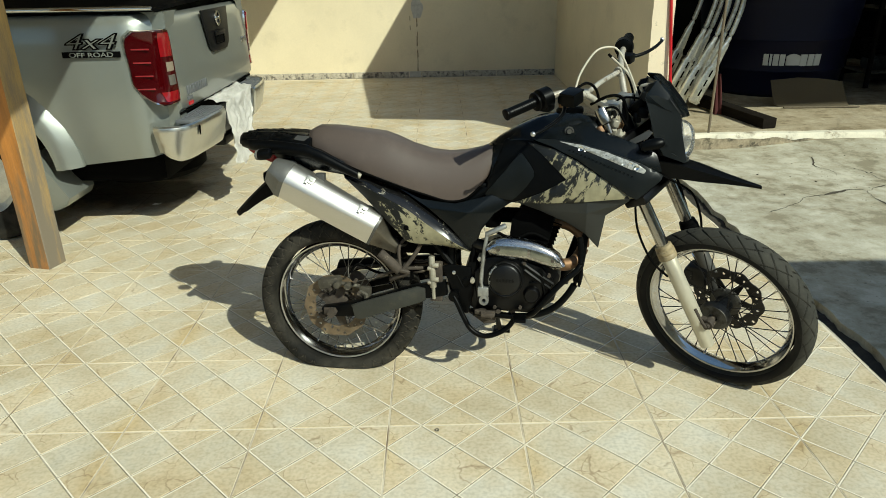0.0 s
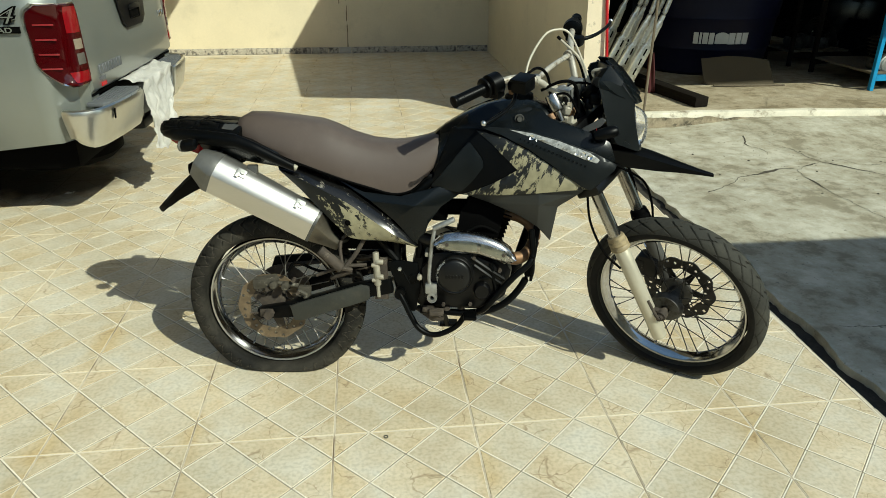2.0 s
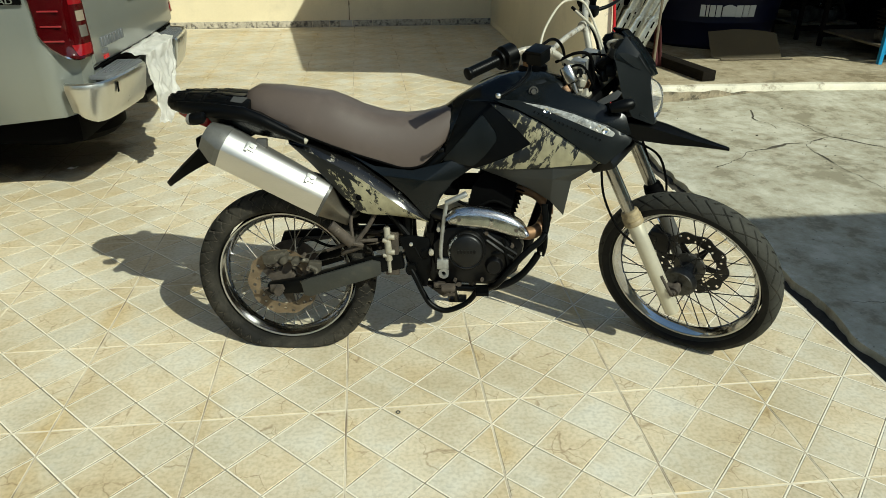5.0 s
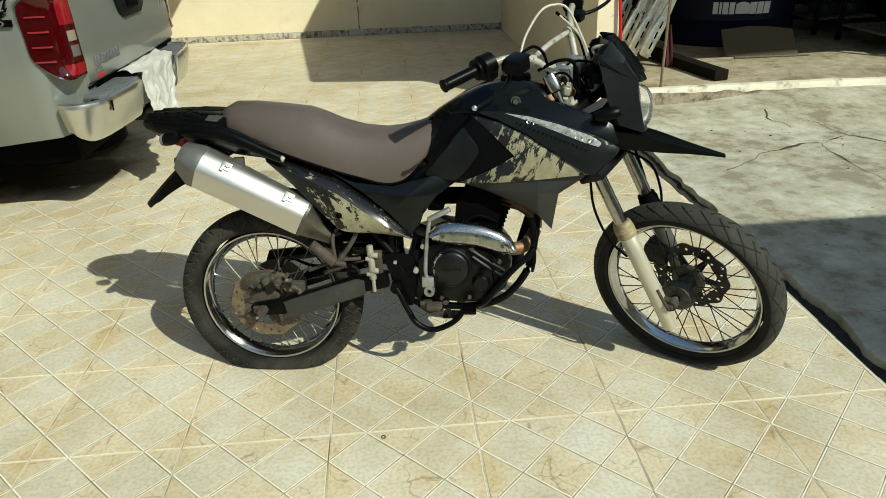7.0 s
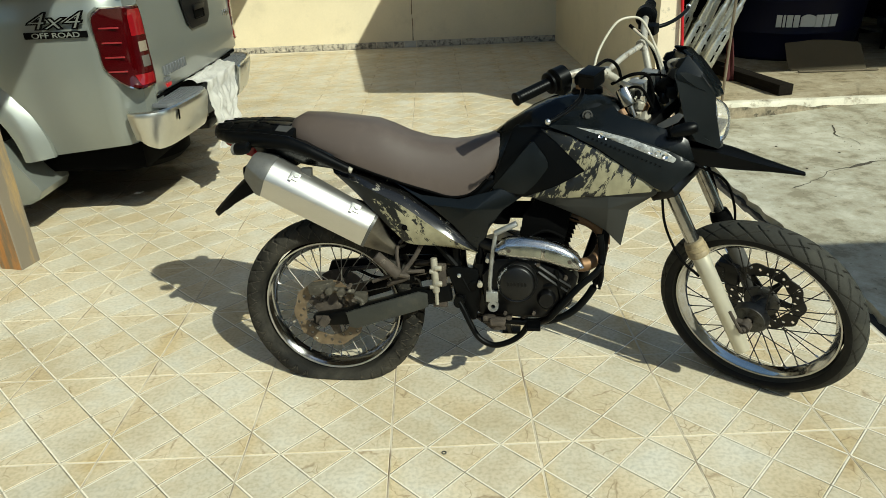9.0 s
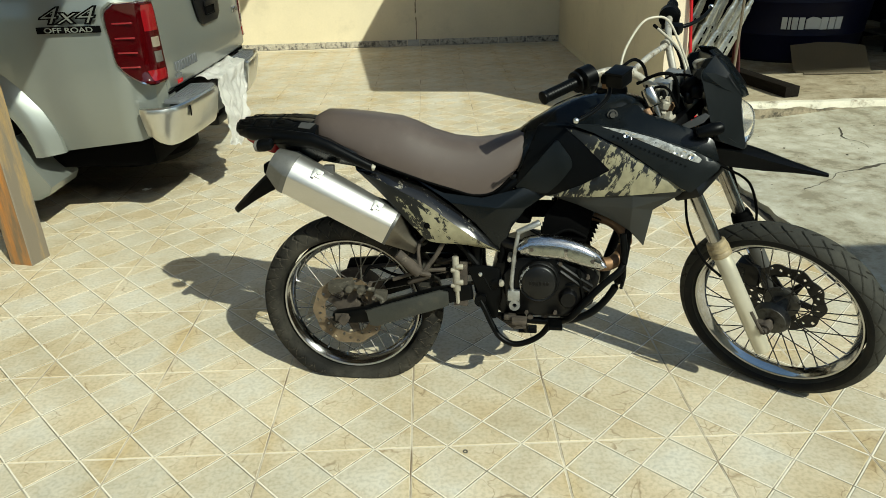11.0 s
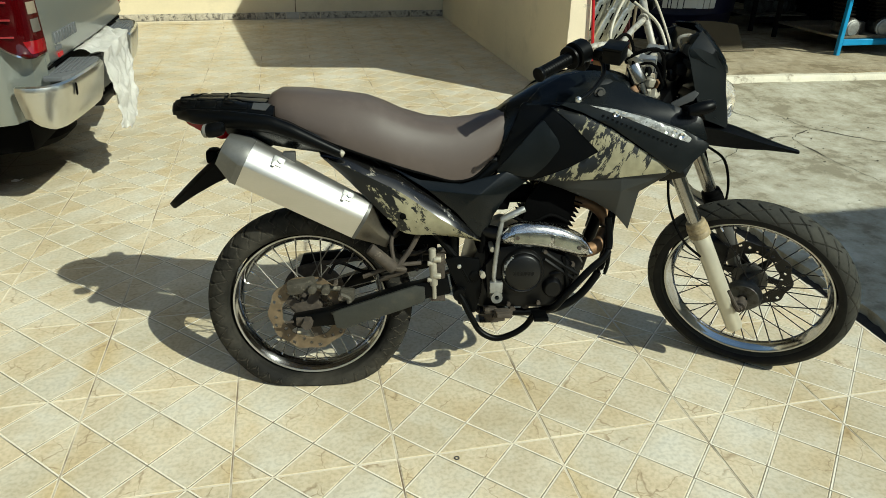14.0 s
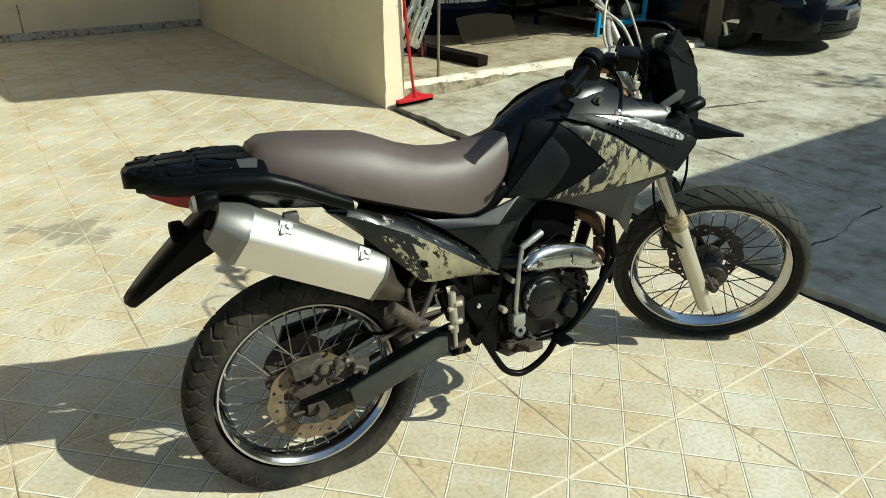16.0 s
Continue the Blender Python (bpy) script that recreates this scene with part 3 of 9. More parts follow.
def loft(bm, rings, caps=True, mat=0, closed=False):
    vs = [[bm.verts.new(p) for p in r] for r in rings]
    n = len(vs[0])
    pairs = list(zip(vs, vs[1:])) + ([(vs[-1], vs[0])] if closed else [])
    for a, b in pairs:
        for i in range(n):
            f = bm.faces.new((a[i], a[(i + 1) % n], b[(i + 1) % n], b[i]))
            f.material_index = mat
    if caps and not closed:
        for r in (vs[0], vs[-1]):
            bm.faces.new(r).material_index = mat
    return vs


def cyl(bm, p0, p1, r0, r1=None, seg=16, mat=0, round_end=0.0):
    p0, p1 = Vector(p0), Vector(p1)
    r1 = r0 if r1 is None else r1
    d = (p1 - p0)
    ln = d.length
    d.normalize()
    rows = [(0, r0), (ln, r1)]
    if round_end:
        e = min(round_end, r0 * 0.9, r1 * 0.9)
        rows = [(0, r0 - e), (e * 0.3, r0 - e * 0.3), (e, r0), (ln - e, r1), (ln - e * 0.3, r1 - e * 0.3), (ln, r1 - e)]
    loft(bm, [ring_pts(p0 + d * t, d, r, seg) for t, r in rows], True, mat)


def spline(pts, n=6):
    """Catmull-Rom through the points."""
    ps = [Vector(p) for p in pts]
    if len(ps) < 3:
        return ps
    out = []
    ext = [2 * ps[0] - ps[1]] + ps + [2 * ps[-1] - ps[-2]]
    for i in range(1, len(ext) - 2):
        a, b, c, d = ext[i - 1:i + 3]
        for k in range(n):
            t = k / n
            out.append(0.5 * ((2 * b) + (c - a) * t + (2 * a - 5 * b + 4 * c - d) * t * t + (3 * b - a - 3 * c + d) * t ** 3))
    return out + [ps[-1]]


def tube(bm, pts, r, seg=10, n=6, mat=0, taper=None):
    ps = spline(pts, n) if n else [Vector(p) for p in pts]
    rings = []
    up = Vector((0.13, 0.21, 0.97))
    for i, p in enumerate(ps):
        d = ps[min(i + 1, len(ps) - 1)] - ps[max(i - 1, 0)]
        k = r if taper is None else r + (taper - r) * i / (len(ps) - 1)
        rings.append(ring_pts(p, d, k, seg, up))
    loft(bm, rings, True, mat)


def revolve(bm, profile, seg, axis="y", mat=0, closed=True, bend=None):
    """Turns a profile of (radius, along) round an axis. bend(angle, index) may shift the radius."""
    rings = []
    for i in range(seg):
        t = 2 * math.pi * i / seg
        c, s = math.cos(t), math.sin(t)
        row = []
        for k, (r, a) in enumerate(profile):
            rr = r + (bend(t, k) if bend else 0)
            row.append({"y": (rr * c, a, rr * s), "x": (a, rr * c, rr * s), "z": (rr * c, rr * s, a)}[axis])
        rings.append(row)
    vs = [[bm.verts.new(p) for p in r] for r in rings]
    n = len(profile)
    for i in range(seg):
        a, b = vs[i], vs[(i + 1) % seg]
        for k in range(n if closed else n - 1):
            f = bm.faces.new((a[k], a[(k + 1) % n], b[(k + 1) % n], b[k]))
            f.material_index = mat


def plate(bm, pts, off, mat=0, bevel=0.0):
    """A flat or faceted plate from a 3D outline, thickened by the vector off."""
    a = [bm.verts.new(p) for p in pts]
    f = bm.faces.new(a)
    f.material_index = mat
    r = bmesh.ops.extrude_face_region(bm, geom=[f])
    nv = [g for g in r["geom"] if isinstance(g, bmesh.types.BMVert)]
    bmesh.ops.translate(bm, verts=nv, vec=Vector(off))
    if bevel:
        fs = {q for v in a + nv for q in v.link_faces}
        es = {e for q in fs for e in q.edges}
        bmesh.ops.bevel(bm, geom=list(es), offset=bevel, segments=2, affect="EDGES", profile=0.6)


def facets(bm, verts, faces, thick, mat=0, bevel=0.0):
    """A folded sheet of plastic: shared corners, then thickened inwards along y."""
    vs = [bm.verts.new(p) for p in verts]
    fs = [bm.faces.new([vs[i] for i in f]) for f in faces]
    for f in fs:
        f.material_index = mat
    r = bmesh.ops.extrude_face_region(bm, geom=fs)
    nv = [g for g in r["geom"] if isinstance(g, bmesh.types.BMVert)]
    bmesh.ops.translate(bm, verts=nv, vec=(0, thick, 0))
    if bevel:
        bmesh.ops.recalc_face_normals(bm, faces=bm.faces[:])
        es = [e for e in bm.edges if len(e.link_faces) == 2 and e.calc_face_angle(0) > 0.12]
        bmesh.ops.bevel(bm, geom=es, offset=bevel, segments=2, affect="EDGES", profile=0.6)


def letters(text, size, m, mat, parent=None, name="lettering", depth=0.002, shear=0.0, bold=0.0):
    c = bpy.data.curves.new(name, "FONT")
    c.body, c.size, c.extrude, c.shear, c.offset = text, size, depth, shear, bold
    tmp = bpy.data.objects.new(name, c)
    me = bpy.data.meshes.new_from_object(tmp)
    bpy.data.objects.remove(tmp)
    me.materials.clear()
    me.materials.append(mat)
    ob = new(name, me)
    if parent:
        ob.parent = parent
    ob.matrix_local = m
    return ob


# ---- setting ----
def wavy_slab(bm, x0, x1, y0, y1, z0, z1, nx, ny, edge=0.012, lift=0.004, seed=1.0):
    """A cast slab with an uneven top and ragged sides."""
    top, bot = {}, {}
    for i in range(nx + 1):
        for j in range(ny + 1):
            x, y = x0 + (x1 - x0) * i / nx, y0 + (y1 - y0) * j / ny
            rim = i in (0, nx) or j in (0, ny)
            dx = noise.noise((x * 3, y * 7, seed)) * edge if rim else 0
            dy = noise.noise((x * 7, y * 3, seed + 9)) * edge if rim else 0
            z = z1 + noise.noise((x * 1.3, y * 1.3, seed)) * lift
            top[i, j] = bm.verts.new((x + dx, y + dy, z))
            if rim:
                bot[i, j] = bm.verts.new((x + dx, y + dy, z0))
    for i in range(nx):
        for j in range(ny):
            bm.faces.new((top[i, j], top[i + 1, j], top[i + 1, j + 1], top[i, j + 1]))
    loop = [(i, 0) for i in range(nx)] + [(nx, j) for j in range(ny)] + [(i, ny) for i in range(nx, 0, -1)] + [(0, j) for j in range(ny, 0, -1)]
    for a, b in zip(loop, loop[1:] + loop[:1]):
        bm.faces.new((top[a], bot[a], bot[b], top[b]))


bm = B()
bmesh.ops.create_grid(bm, x_segments=40, y_segments=40, size=400)
bmesh.ops.translate(bm, verts=bm.verts, vec=(0, 0, -0.12))
thing("ground", bm, M_earth, "dark packed earth under the yard", "ground", kind="structure")

# screed under the tiles, with its worn mortar rim beside the yard slab
floor_bed = B()
wavy_slab(floor_bed, -7.0, 1.806, -3.6, 7.76, -0.12, -0.0014, 2, 60, 0.012, 0.0, 3.0)
floor = thing("floor", floor_bed, M_grout, "cream tiled yard floor with diamond-grooved tiles", "floor", kind="structure")
rim = B()
for k in range(64):
    y = -4.0 + k * 0.12
    if y > 3.4:
        break
    w = 0.020 + 0.022 * noise.noise((0.3, y * 5.1, 5)) + 0.008 * noise.noise((0.3, y * 17, 5))
    if w > 0.006:
        box(rim, (1.803, y, -0.06), (1.803 + w, y + 0.118, -0.010 + 0.008 * noise.noise((y * 3, 1, 2))), bevel=0.004, seg=1)
part("mortar_rim", rim, M_mortar, floor)
# dark crumbled soil filling the gap beside the slab
bm = B()
prev = None
for k in range(301):
    y = -4.0 + k * 0.025
    row = [bm.verts.new((x, y, -0.020 + 0.014 * noise.noise((x * 30, y * 22, 7)) + 0.006 * noise.noise((x * 90, y * 80, 7)))) for x in (1.79, 1.825, 1.85, 1.875, 1.90, 1.93, 1.97)]
    if prev:
        for a, b, c, d in zip(prev, prev[1:], row[1:], row):
            bm.faces.new((a, b, c, d))
    prev = row
part("gap_soil", bm, M_earth, floor, "dark soil in the gap")

bm = B()
wavy_slab(bm, 1.885, 26.0, -14.0, 3.62, -0.12, 0.014, 90, 420, 0.035, 0.014, 2.0)
wavy_slab(bm, 5.735, 26.0, 3.64, 9.0, -0.12, 0.020, 20, 10, 0.0, 0.01, 2.0)
# the slab was trowelled up against the kerb
for v in bm.verts:
    if v.co.z > -0.02 and 1.8 < v.co.x < 5.9 and 2.6 < v.co.y < 3.63:
        q = (v.co.y - 2.6) / 1.0
        v.co.z += 0.056 * q * q * (3 - 2 * q) * max(0.0, min(1.0, (v.co.x - 2.55) / 0.8)) * (1 - 0.3 * max(0.0, (v.co.x - 3.4) / 2.8))
yard = thing("yard_slab", bm, M_conc, "cracked grey concrete yard slab, partly in shade", "concrete slab", kind="structure")


def drop_to(tree, x, y, z=0.5):
    hit = tree.ray_cast(Vector((x, y, z)), Vector((0, 0, -1)))
    return hit[0].z if hit[0] else 0.02


# broken cracks that wander over the slab, widening where the edge has crumbled
slab_tree = BVHTree.FromPolygons([v.co.copy() for v in yard.data.vertices], [p.vertices[:] for p in yard.data.polygons])
M_crackfill = material("crack_crumbs", (0.060, 0.050, 0.034), 0.95, var=0.5, scale=60, bump=0.8, bscale=160)
CRACKS = [([(2.20, 2.02), (2.34, 2.10), (2.54, 2.26), (2.71, 2.32), (2.86, 2.39), (3.04, 2.42)], 0.013),
          ([(3.18, 2.89), (3.23, 2.80), (3.24, 2.68), (3.26, 2.55), (3.33, 2.48), (3.43, 2.35), (3.62, 2.20), (3.95, 2.12), (4.4, 2.0)], 0.013),
          ([(3.04, 2.42), (2.98, 2.34), (2.95, 2.00), (2.96, 1.81), (3.00, 1.50), (3.0, 1.34), (3.01, 1.22), (3.02, 1.05), (2.99, 0.86), (3.03, 0.70), (3.03, 0.59), (2.97, 0.47), (2.84, 0.46), (2.69, 0.45), (2.4, 0.40), (1.98, 0.44)], 0.007),
          ([(3.03, 3.17), (2.95, 2.98), (3.01, 2.85), (3.00, 2.74)], 0.010),
          ([(3.37, 2.60), (3.46, 2.56), (3.49, 2.46), (3.70, 2.42)], 0.007),
          ([(2.97, 0.47), (3.05, 0.20), (3.02, -0.2), (3.1, -0.8)], 0.006),
          ([(3.04, 2.42), (3.26, 2.55)], 0.008)]
for n, (pts, width) in enumerate(CRACKS):
    bm = B()
    line = spline([(x, y, 0) for x, y in pts], 8)
    fine = []
    for a, b in zip(line, line[1:]):
        m = max(1, int((b - a).length / 0.012))
        fine += [a.lerp(b, k / m) for k in range(m)]
    prev = None
    for k in range(len(fine) - 1):
        p, q = fine[k], fine[k + 1]
        d = (q - p).normalized()
        nrm = Vector((-d.y, d.x, 0))
        j = 0.016 * noise.noise((p.x * 14, p.y * 14, n)) + 0.008 * noise.noise((p.x * 50, p.y * 50, n))
        fat = max(0.0, noise.noise((p.x * 4, p.y * 4, n + 3)) * 2.2) ** 1.3
        w0 = width * (0.12 + fat) * (0.6 + 0.8 * abs(noise.noise((p.x * 70, p.y * 70, 1)))) + 0.0008
        w1 = width * (0.12 + fat) * (0.6 + 0.8 * abs(noise.noise((p.x * 70, p.y * 70, 9)))) + 0.0008
        pair = []
        for w in (w0, -w1):
            c = p + nrm * (j + w)
            pair.append(bm.verts.new((c.x, c.y, drop_to(slab_tree, c.x, c.y) + 0.0022)))
        if prev:
            bm.faces.new((prev[0], pair[0], pair[1], prev[1]))
        prev = pair
    part("crack", bm, M_crackfill, yard, "crumbled dark crack")
# crumbs and pits scattered over the slab
bm = B()
rc = random.Random(21)
for k in range(170):
    cx, cy = rc.uniform(2.05, 6.5), rc.uniform(-0.6, 3.5)
    if rc.random() < 0.45:
        cx, cy = rc.gauss(3.1, 0.35), rc.gauss(2.5, 0.35)
    z = drop_to(slab_tree, cx, cy) + 0.001
    r = 0.002 + 0.006 * rc.random() ** 4
    bmesh.ops.create_icosphere(bm, subdivisions=1, radius=r, matrix=Matrix.Translation((cx, cy, z + r * 0.2)) @ Matrix.Diagonal((1 + rc.random() * 0.7, 1, 0.6, 1)))
crumbs = part("crumbs", bm, M_crackfill, yard)
tagged(crumbs, kind="stuff")

bm = B()
wavy_slab(bm, -40.0, 26.0, -40.0, -14.0, -0.12, 0.0, 8, 8, 0.0, 0.01, 2.0)
thing("road", bm, M_conc, "plain concrete street behind the yard", "road", kind="structure")

bm = B()
wavy_slab(bm, 1.96, 5.72, 3.652, 9.0, -0.12, 0.115, 40, 30, 0.0, 0.006, 4.0)
thing("garage_floor", bm, M_conc_in, "dusty concrete floor of the open garage", "floor", kind="structure")
M_footing = material("crumbling_footing", (0.24, 0.20, 0.135), 0.95, var=0.5, scale=16, bump=1.0, bscale=60, wear=(0.07, 0.06, 0.04), wear_at=(0.52, 0.62), wear_scale=11)
bm = B()
n = 120
rows = []
for k in range(n + 1):
    x = 1.965 + (5.70 - 1.965) * k / n
    h = 0.128 - 0.045 * max(0.0, (x - 3.4) / 2.8) + 0.006 * noise.noise((x * 3, 0, 1))
    f = 3.585 + 0.012 * noise.noise((x * 5, 3, 1))
    b = 0.010 * max(0, noise.noise((x * 6, 8, 1)))
    rows.append([(x, f, -0.1), (x, f + b, 0.03), (x, f - 0.004, h - 0.035), (x, f + 0.012, h - 0.006), (x, f + 0.04, h), (x, 3.662 + 0.008 * noise.noise((x * 9, 1, 6)), h - 0.004), (x, 3.662, -0.1)])
loft(bm, rows)
kerb = thing("kerb", bm, M_lime, "limewashed concrete kerb with crumbling face", "kerb", kind="structure")
bm = B()
rows = []
for k in range(61):
    x = 1.965 + (3.9 - 1.965) * k / 60
    t = 0.074 * (1 - 0.6 * (k / 60) ** 2) + 0.018 * noise.noise((x * 7, 1, 2))
    f = 3.578 - 0.012 - 0.02 * abs(noise.noise((x * 9, 5, 2)))
    rows.append([(x, f, 0.0), (x, f + 0.004, 0.015 + t * 0.5), (x, f + 0.014, 0.020 + max(0.004, t)), (x, 3.60, 0.020 + max(0.004, t)), (x, 3.60, 0.0)])
loft(bm, rows)
part("kerb_footing", bm, M_footing, kerb, "crumbling brown footing")

bm = B()
box(bm, (-9.0, 7.76, -0.12), (1.80, 7.96, 3.2))
wall_back = thing("wall_back", bm, M_wall, "plain cream-painted back wall", "wall", kind="structure")
bm = B()
box(bm, (1.80, 3.462, -0.12), (1.955, 7.96, 2.62))
wall_side = thing("wall_side", bm, M_wall, "cream-painted partition wall between yard and garage", "wall", kind="structure")
bm = B()
rows = []
for k in range(41):
    z = -0.1 + 2.72 * k / 40
    e = 0.005 * noise.noise((1, 2, z * 9)) - (0.010 if 0.1 < z < 0.22 and noise.noise((3, 3, z * 14)) > 0 else 0)
    g = 0.006 * noise.noise((7, 2, z * 9))
    rows.append([(1.796 - e, 3.45, z), (1.958 + g, 3.45, z), (1.958 + g, 3.462, z), (1.796 - e, 3.462, z)])
loft(bm, rows)
part("wall_end", bm, M_wallend, wall_side, "chipped and stained cream wall end")
bm = B()
rows = [[(1.797, 3.50 + 0.12 * k, 0.0), (1.797, 3.50 + 0.12 * k, 0.052), (1.7995, 3.50 + 0.12 * k, 0.058), (1.7995, 3.50 + 0.12 * k, 0.0)] for k in range(36)]
loft(bm, rows)
part("wall_foot", bm, M_wall, wall_side)

# marble offcuts along the foot of the back wall
x, k = 1.795, 0
widths = [0.42, 0.37, 0.44, 0.33, 0.26, 0.16, 0.14, 0.22, 0.40, 0.31, 0.45, 0.36, 0.41, 0.44, 0.38, 0.43, 0.4, 0.44]
baseboard = base_of("baseboard", Matrix(), "broken marble strips along the wall foot", "skirting", kind="structure")
for w in widths:
    bm = B()
    box(bm, (x - w + 0.006, 7.742, 0.002), (x, 7.76, 0.080 + 0.004 * noise.noise((k, 1, 1))), bevel=0.002, seg=1)
    part("marble_strip", bm, M_marble if k not in (5,) else M_plaster, baseboard)
    x -= w
    k += 1

# patch of bare plaster and a run-down crack on the back wall
bm = B()
pts = []
for i in range(26):
    a = 2 * math.pi * i / 26
    r = 1 + 0.35 * noise.noise((math.cos(a) * 1.7, math.sin(a) * 1.7, 4))
    pts.append((-0.06 + 0.075 * r * math.cos(a), 7.7595, 0.90 + 0.15 * r * math.sin(a)))
plate(bm, pts, (0, -0.002, 0))
part("plaster_patch", bm, M_plaster, wall_back, "patch of bare grey plaster")
M_crack = material("crack_dirt", (0.13, 0.095, 0.05), 0.95, var=0.3, scale=30)
bm = B()
z = 0.075
while z < 0.74:
    h = 0.03 + 0.05 * random.random()
    xx = -0.06 + 0.012 * noise.noise((z * 6, 1, 1))
    w = 0.004 + 0.005 * random.random()
    if random.random() < 0.8:
        plate(bm, [(xx - w, 7.7595, z), (xx + w, 7.7595, z + 0.01), (xx + w * 0.7, 7.7595, z + h), (xx - w * 0.6, 7.7595, z + h)], (0, -0.0015, 0))
    z += h
for zz in (0.62, 0.74):
    plate(bm, [(-0.155, 7.7595, zz), (-0.145, 7.7595, zz), (-0.147, 7.7595, zz + 0.06), (-0.154, 7.7595, zz + 0.06)], (0, -0.0015, 0))
part("wall_crack", bm, M_crack, wall_back, "dirty vertical crack")
bm = B()
tube(bm, [(-9.0, 5.2, 2.72), (-4.0, 5.3, 2.55), (1.2, 5.2, 2.50), (1.9, 5.2, 2.52)], 0.009, 6, 8)
thing("overhead_cable", bm, M_void, "thin black cable strung across the yard", "cable")

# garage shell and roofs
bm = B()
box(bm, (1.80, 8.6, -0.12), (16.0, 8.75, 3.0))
thing("wall_garage", bm, M_dark, "rear wall of the garage, near-black for its shade", "wall", kind="structure")
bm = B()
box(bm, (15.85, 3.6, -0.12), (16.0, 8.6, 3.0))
thing("wall_garage_side", bm, M_dark, "end wall of the garage, near-black for its shade", "wall", kind="structure")


def sheet_roof(name, pts, z, label):
    bm = B()
    plate(bm, [(px, py, z) for px, py in pts], (0, 0, 0.06))
    return thing(name, bm, M_roof, label, "roof", kind="structure")


sheet_roof("ceiling_garage", [(1.586, 2.697), (2.69, 2.50), (4.0, 2.43), (16.0, 2.43), (16.0, 8.75), (0.786, 8.75)], 2.64, "grey sheet roof over the open garage")
sheet_roof("ceiling_carport", [(-0.46, -0.9), (-0.70, 7.9), (-8.5, 7.9), (-8.5, -0.9)], 2.60, "grey sheet roof of the carport")
bm = B()
box(bm, (4.15, -9.0, -0.12), (16.0, -1.42, 3.02))
thing("wall_neighbour", bm, M_wall, "plain rendered neighbouring house block", "wall", kind="structure")
# unseen wall, added to hold low sky light off the yard
bm = B()
box(bm, (-9.0, -6.2, -0.12), (4.15, -6.0, 2.5))
thing("wall_street", bm, M_wall, "unseen cream wall added to block low sky light", "wall", kind="structure")
bm = B()
box(bm, (-9.2, -9.0, -0.12), (-9.0, 7.96, 2.6))
thing("wall_west", bm, M_wall, "plain cream boundary wall", "wall", kind="structure")


# ---- tree whose crown shades the far end of the yard ----
def tree():
    e = base_of("tree", pose(9.45, -1.90, 0.0), "slender tree with a thin leafy crown beside the yard", "tree")
    rt = random.Random(3)
    bm = B()
    tube(bm, [(0, 0, -0.1), (0.03, -0.1, 1.0), (-0.05, -0.3, 2.2), (-0.12, -0.7, 3.2), (-0.2, -1.1, 4.0)], 0.10, 10, 5, taper=0.045)
    limbs = []
    for k in range(9):
        a = 2 * math.pi * k / 9 + rt.random()
        tip = Vector((-0.25 + 1.15 * math.cos(a) * (0.6 + 0.5 * rt.random()), -1.25 + 1.0 * math.sin(a) * (0.6 + 0.5 * rt.random()), 4.2 + 0.9 * rt.random()))
        root = Vector((-0.05 - 0.015 * k, -0.35 - 0.08 * k, 2.4 + 0.18 * k))
        tube(bm, [root, (root + tip) / 2 + Vector((0, 0, 0.15)), tip], 0.03, 6, 4, taper=0.008)
        limbs.append((root, tip))
    part("trunk", bm, M_oldwood, e)
    bm = B()
    for root, tip in limbs:
        for k in range(90):
            c = root.lerp(tip, 0.45 + 0.6 * rt.random()) + Vector((rt.gauss(0, 0.20), rt.gauss(0, 0.20), rt.gauss(0, 0.16)))
            ax = Euler((rt.uniform(-0.9, 0.9), rt.uniform(-0.9, 0.9), rt.uniform(0, 6.3))).to_matrix()
            ln2, wd = rt.uniform(0.06, 0.13), rt.uniform(0.018, 0.035)
            bm.faces.new([bm.verts.new(c + ax @ Vector(p)) for p in ((-ln2, 0, 0), (-ln2 * 0.2, -wd, 0.006), (ln2, 0, -0.01), (-ln2 * 0.2, wd, 0.006))])
    part("crown", bm, M_leaf, e, "sparse green leaves")


tree()

# ---- carport post ----
def wooden_post(name, x, y, sx, sy, h, mat, label, yaw=0.0, z=-0.0):
    bm = B()
    rows = []
    for k in range(25):
        zz = h * k / 24
        w = 0.003 * noise.noise((zz * 2, x, 1))
        pts = []
        for i, (u, v) in enumerate(((-1, -1), (1, -1), (1, 1), (-1, 1))):
            for cu, cv in (((0.93, 1) if i % 2 == 0 else (1, 0.93)), ((1, 0.93) if i % 2 == 0 else (0.93, 1))):
                pts.append((u * (sx / 2 + w) * cu, v * (sy / 2 + w) * cv, zz))
        cx = sorted(pts, key=lambda p: math.atan2(p[1], p[0]))
        rows.append(cx)
    loft(bm, rows)
    # faces on the +x side take the second, paler material
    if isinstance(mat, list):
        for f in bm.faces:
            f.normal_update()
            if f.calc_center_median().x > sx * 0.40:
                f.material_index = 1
    ob = thing(name, bm, mat, label, "post")
    ob.matrix_world = pose(x, y, z, 0, 0, yaw)
    return ob


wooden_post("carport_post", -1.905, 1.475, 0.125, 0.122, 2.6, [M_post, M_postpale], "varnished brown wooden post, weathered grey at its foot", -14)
wooden_post("garage_post", 5.90, 3.62, 0.19, 0.16, 2.55, M_oldwood, "rough grey wooden post of the garage", 8, 0.02)

# ---- garage things ----
# slim pole at the kerb
bm = B()
cyl(bm, (2.398, 3.645, 0.12), (2.455, 3.72, 2.6), 0.011, 0.011, 8)
thing("slim_pole", bm, M_oldwood, "thin greenish pole standing behind the kerb", "pole")


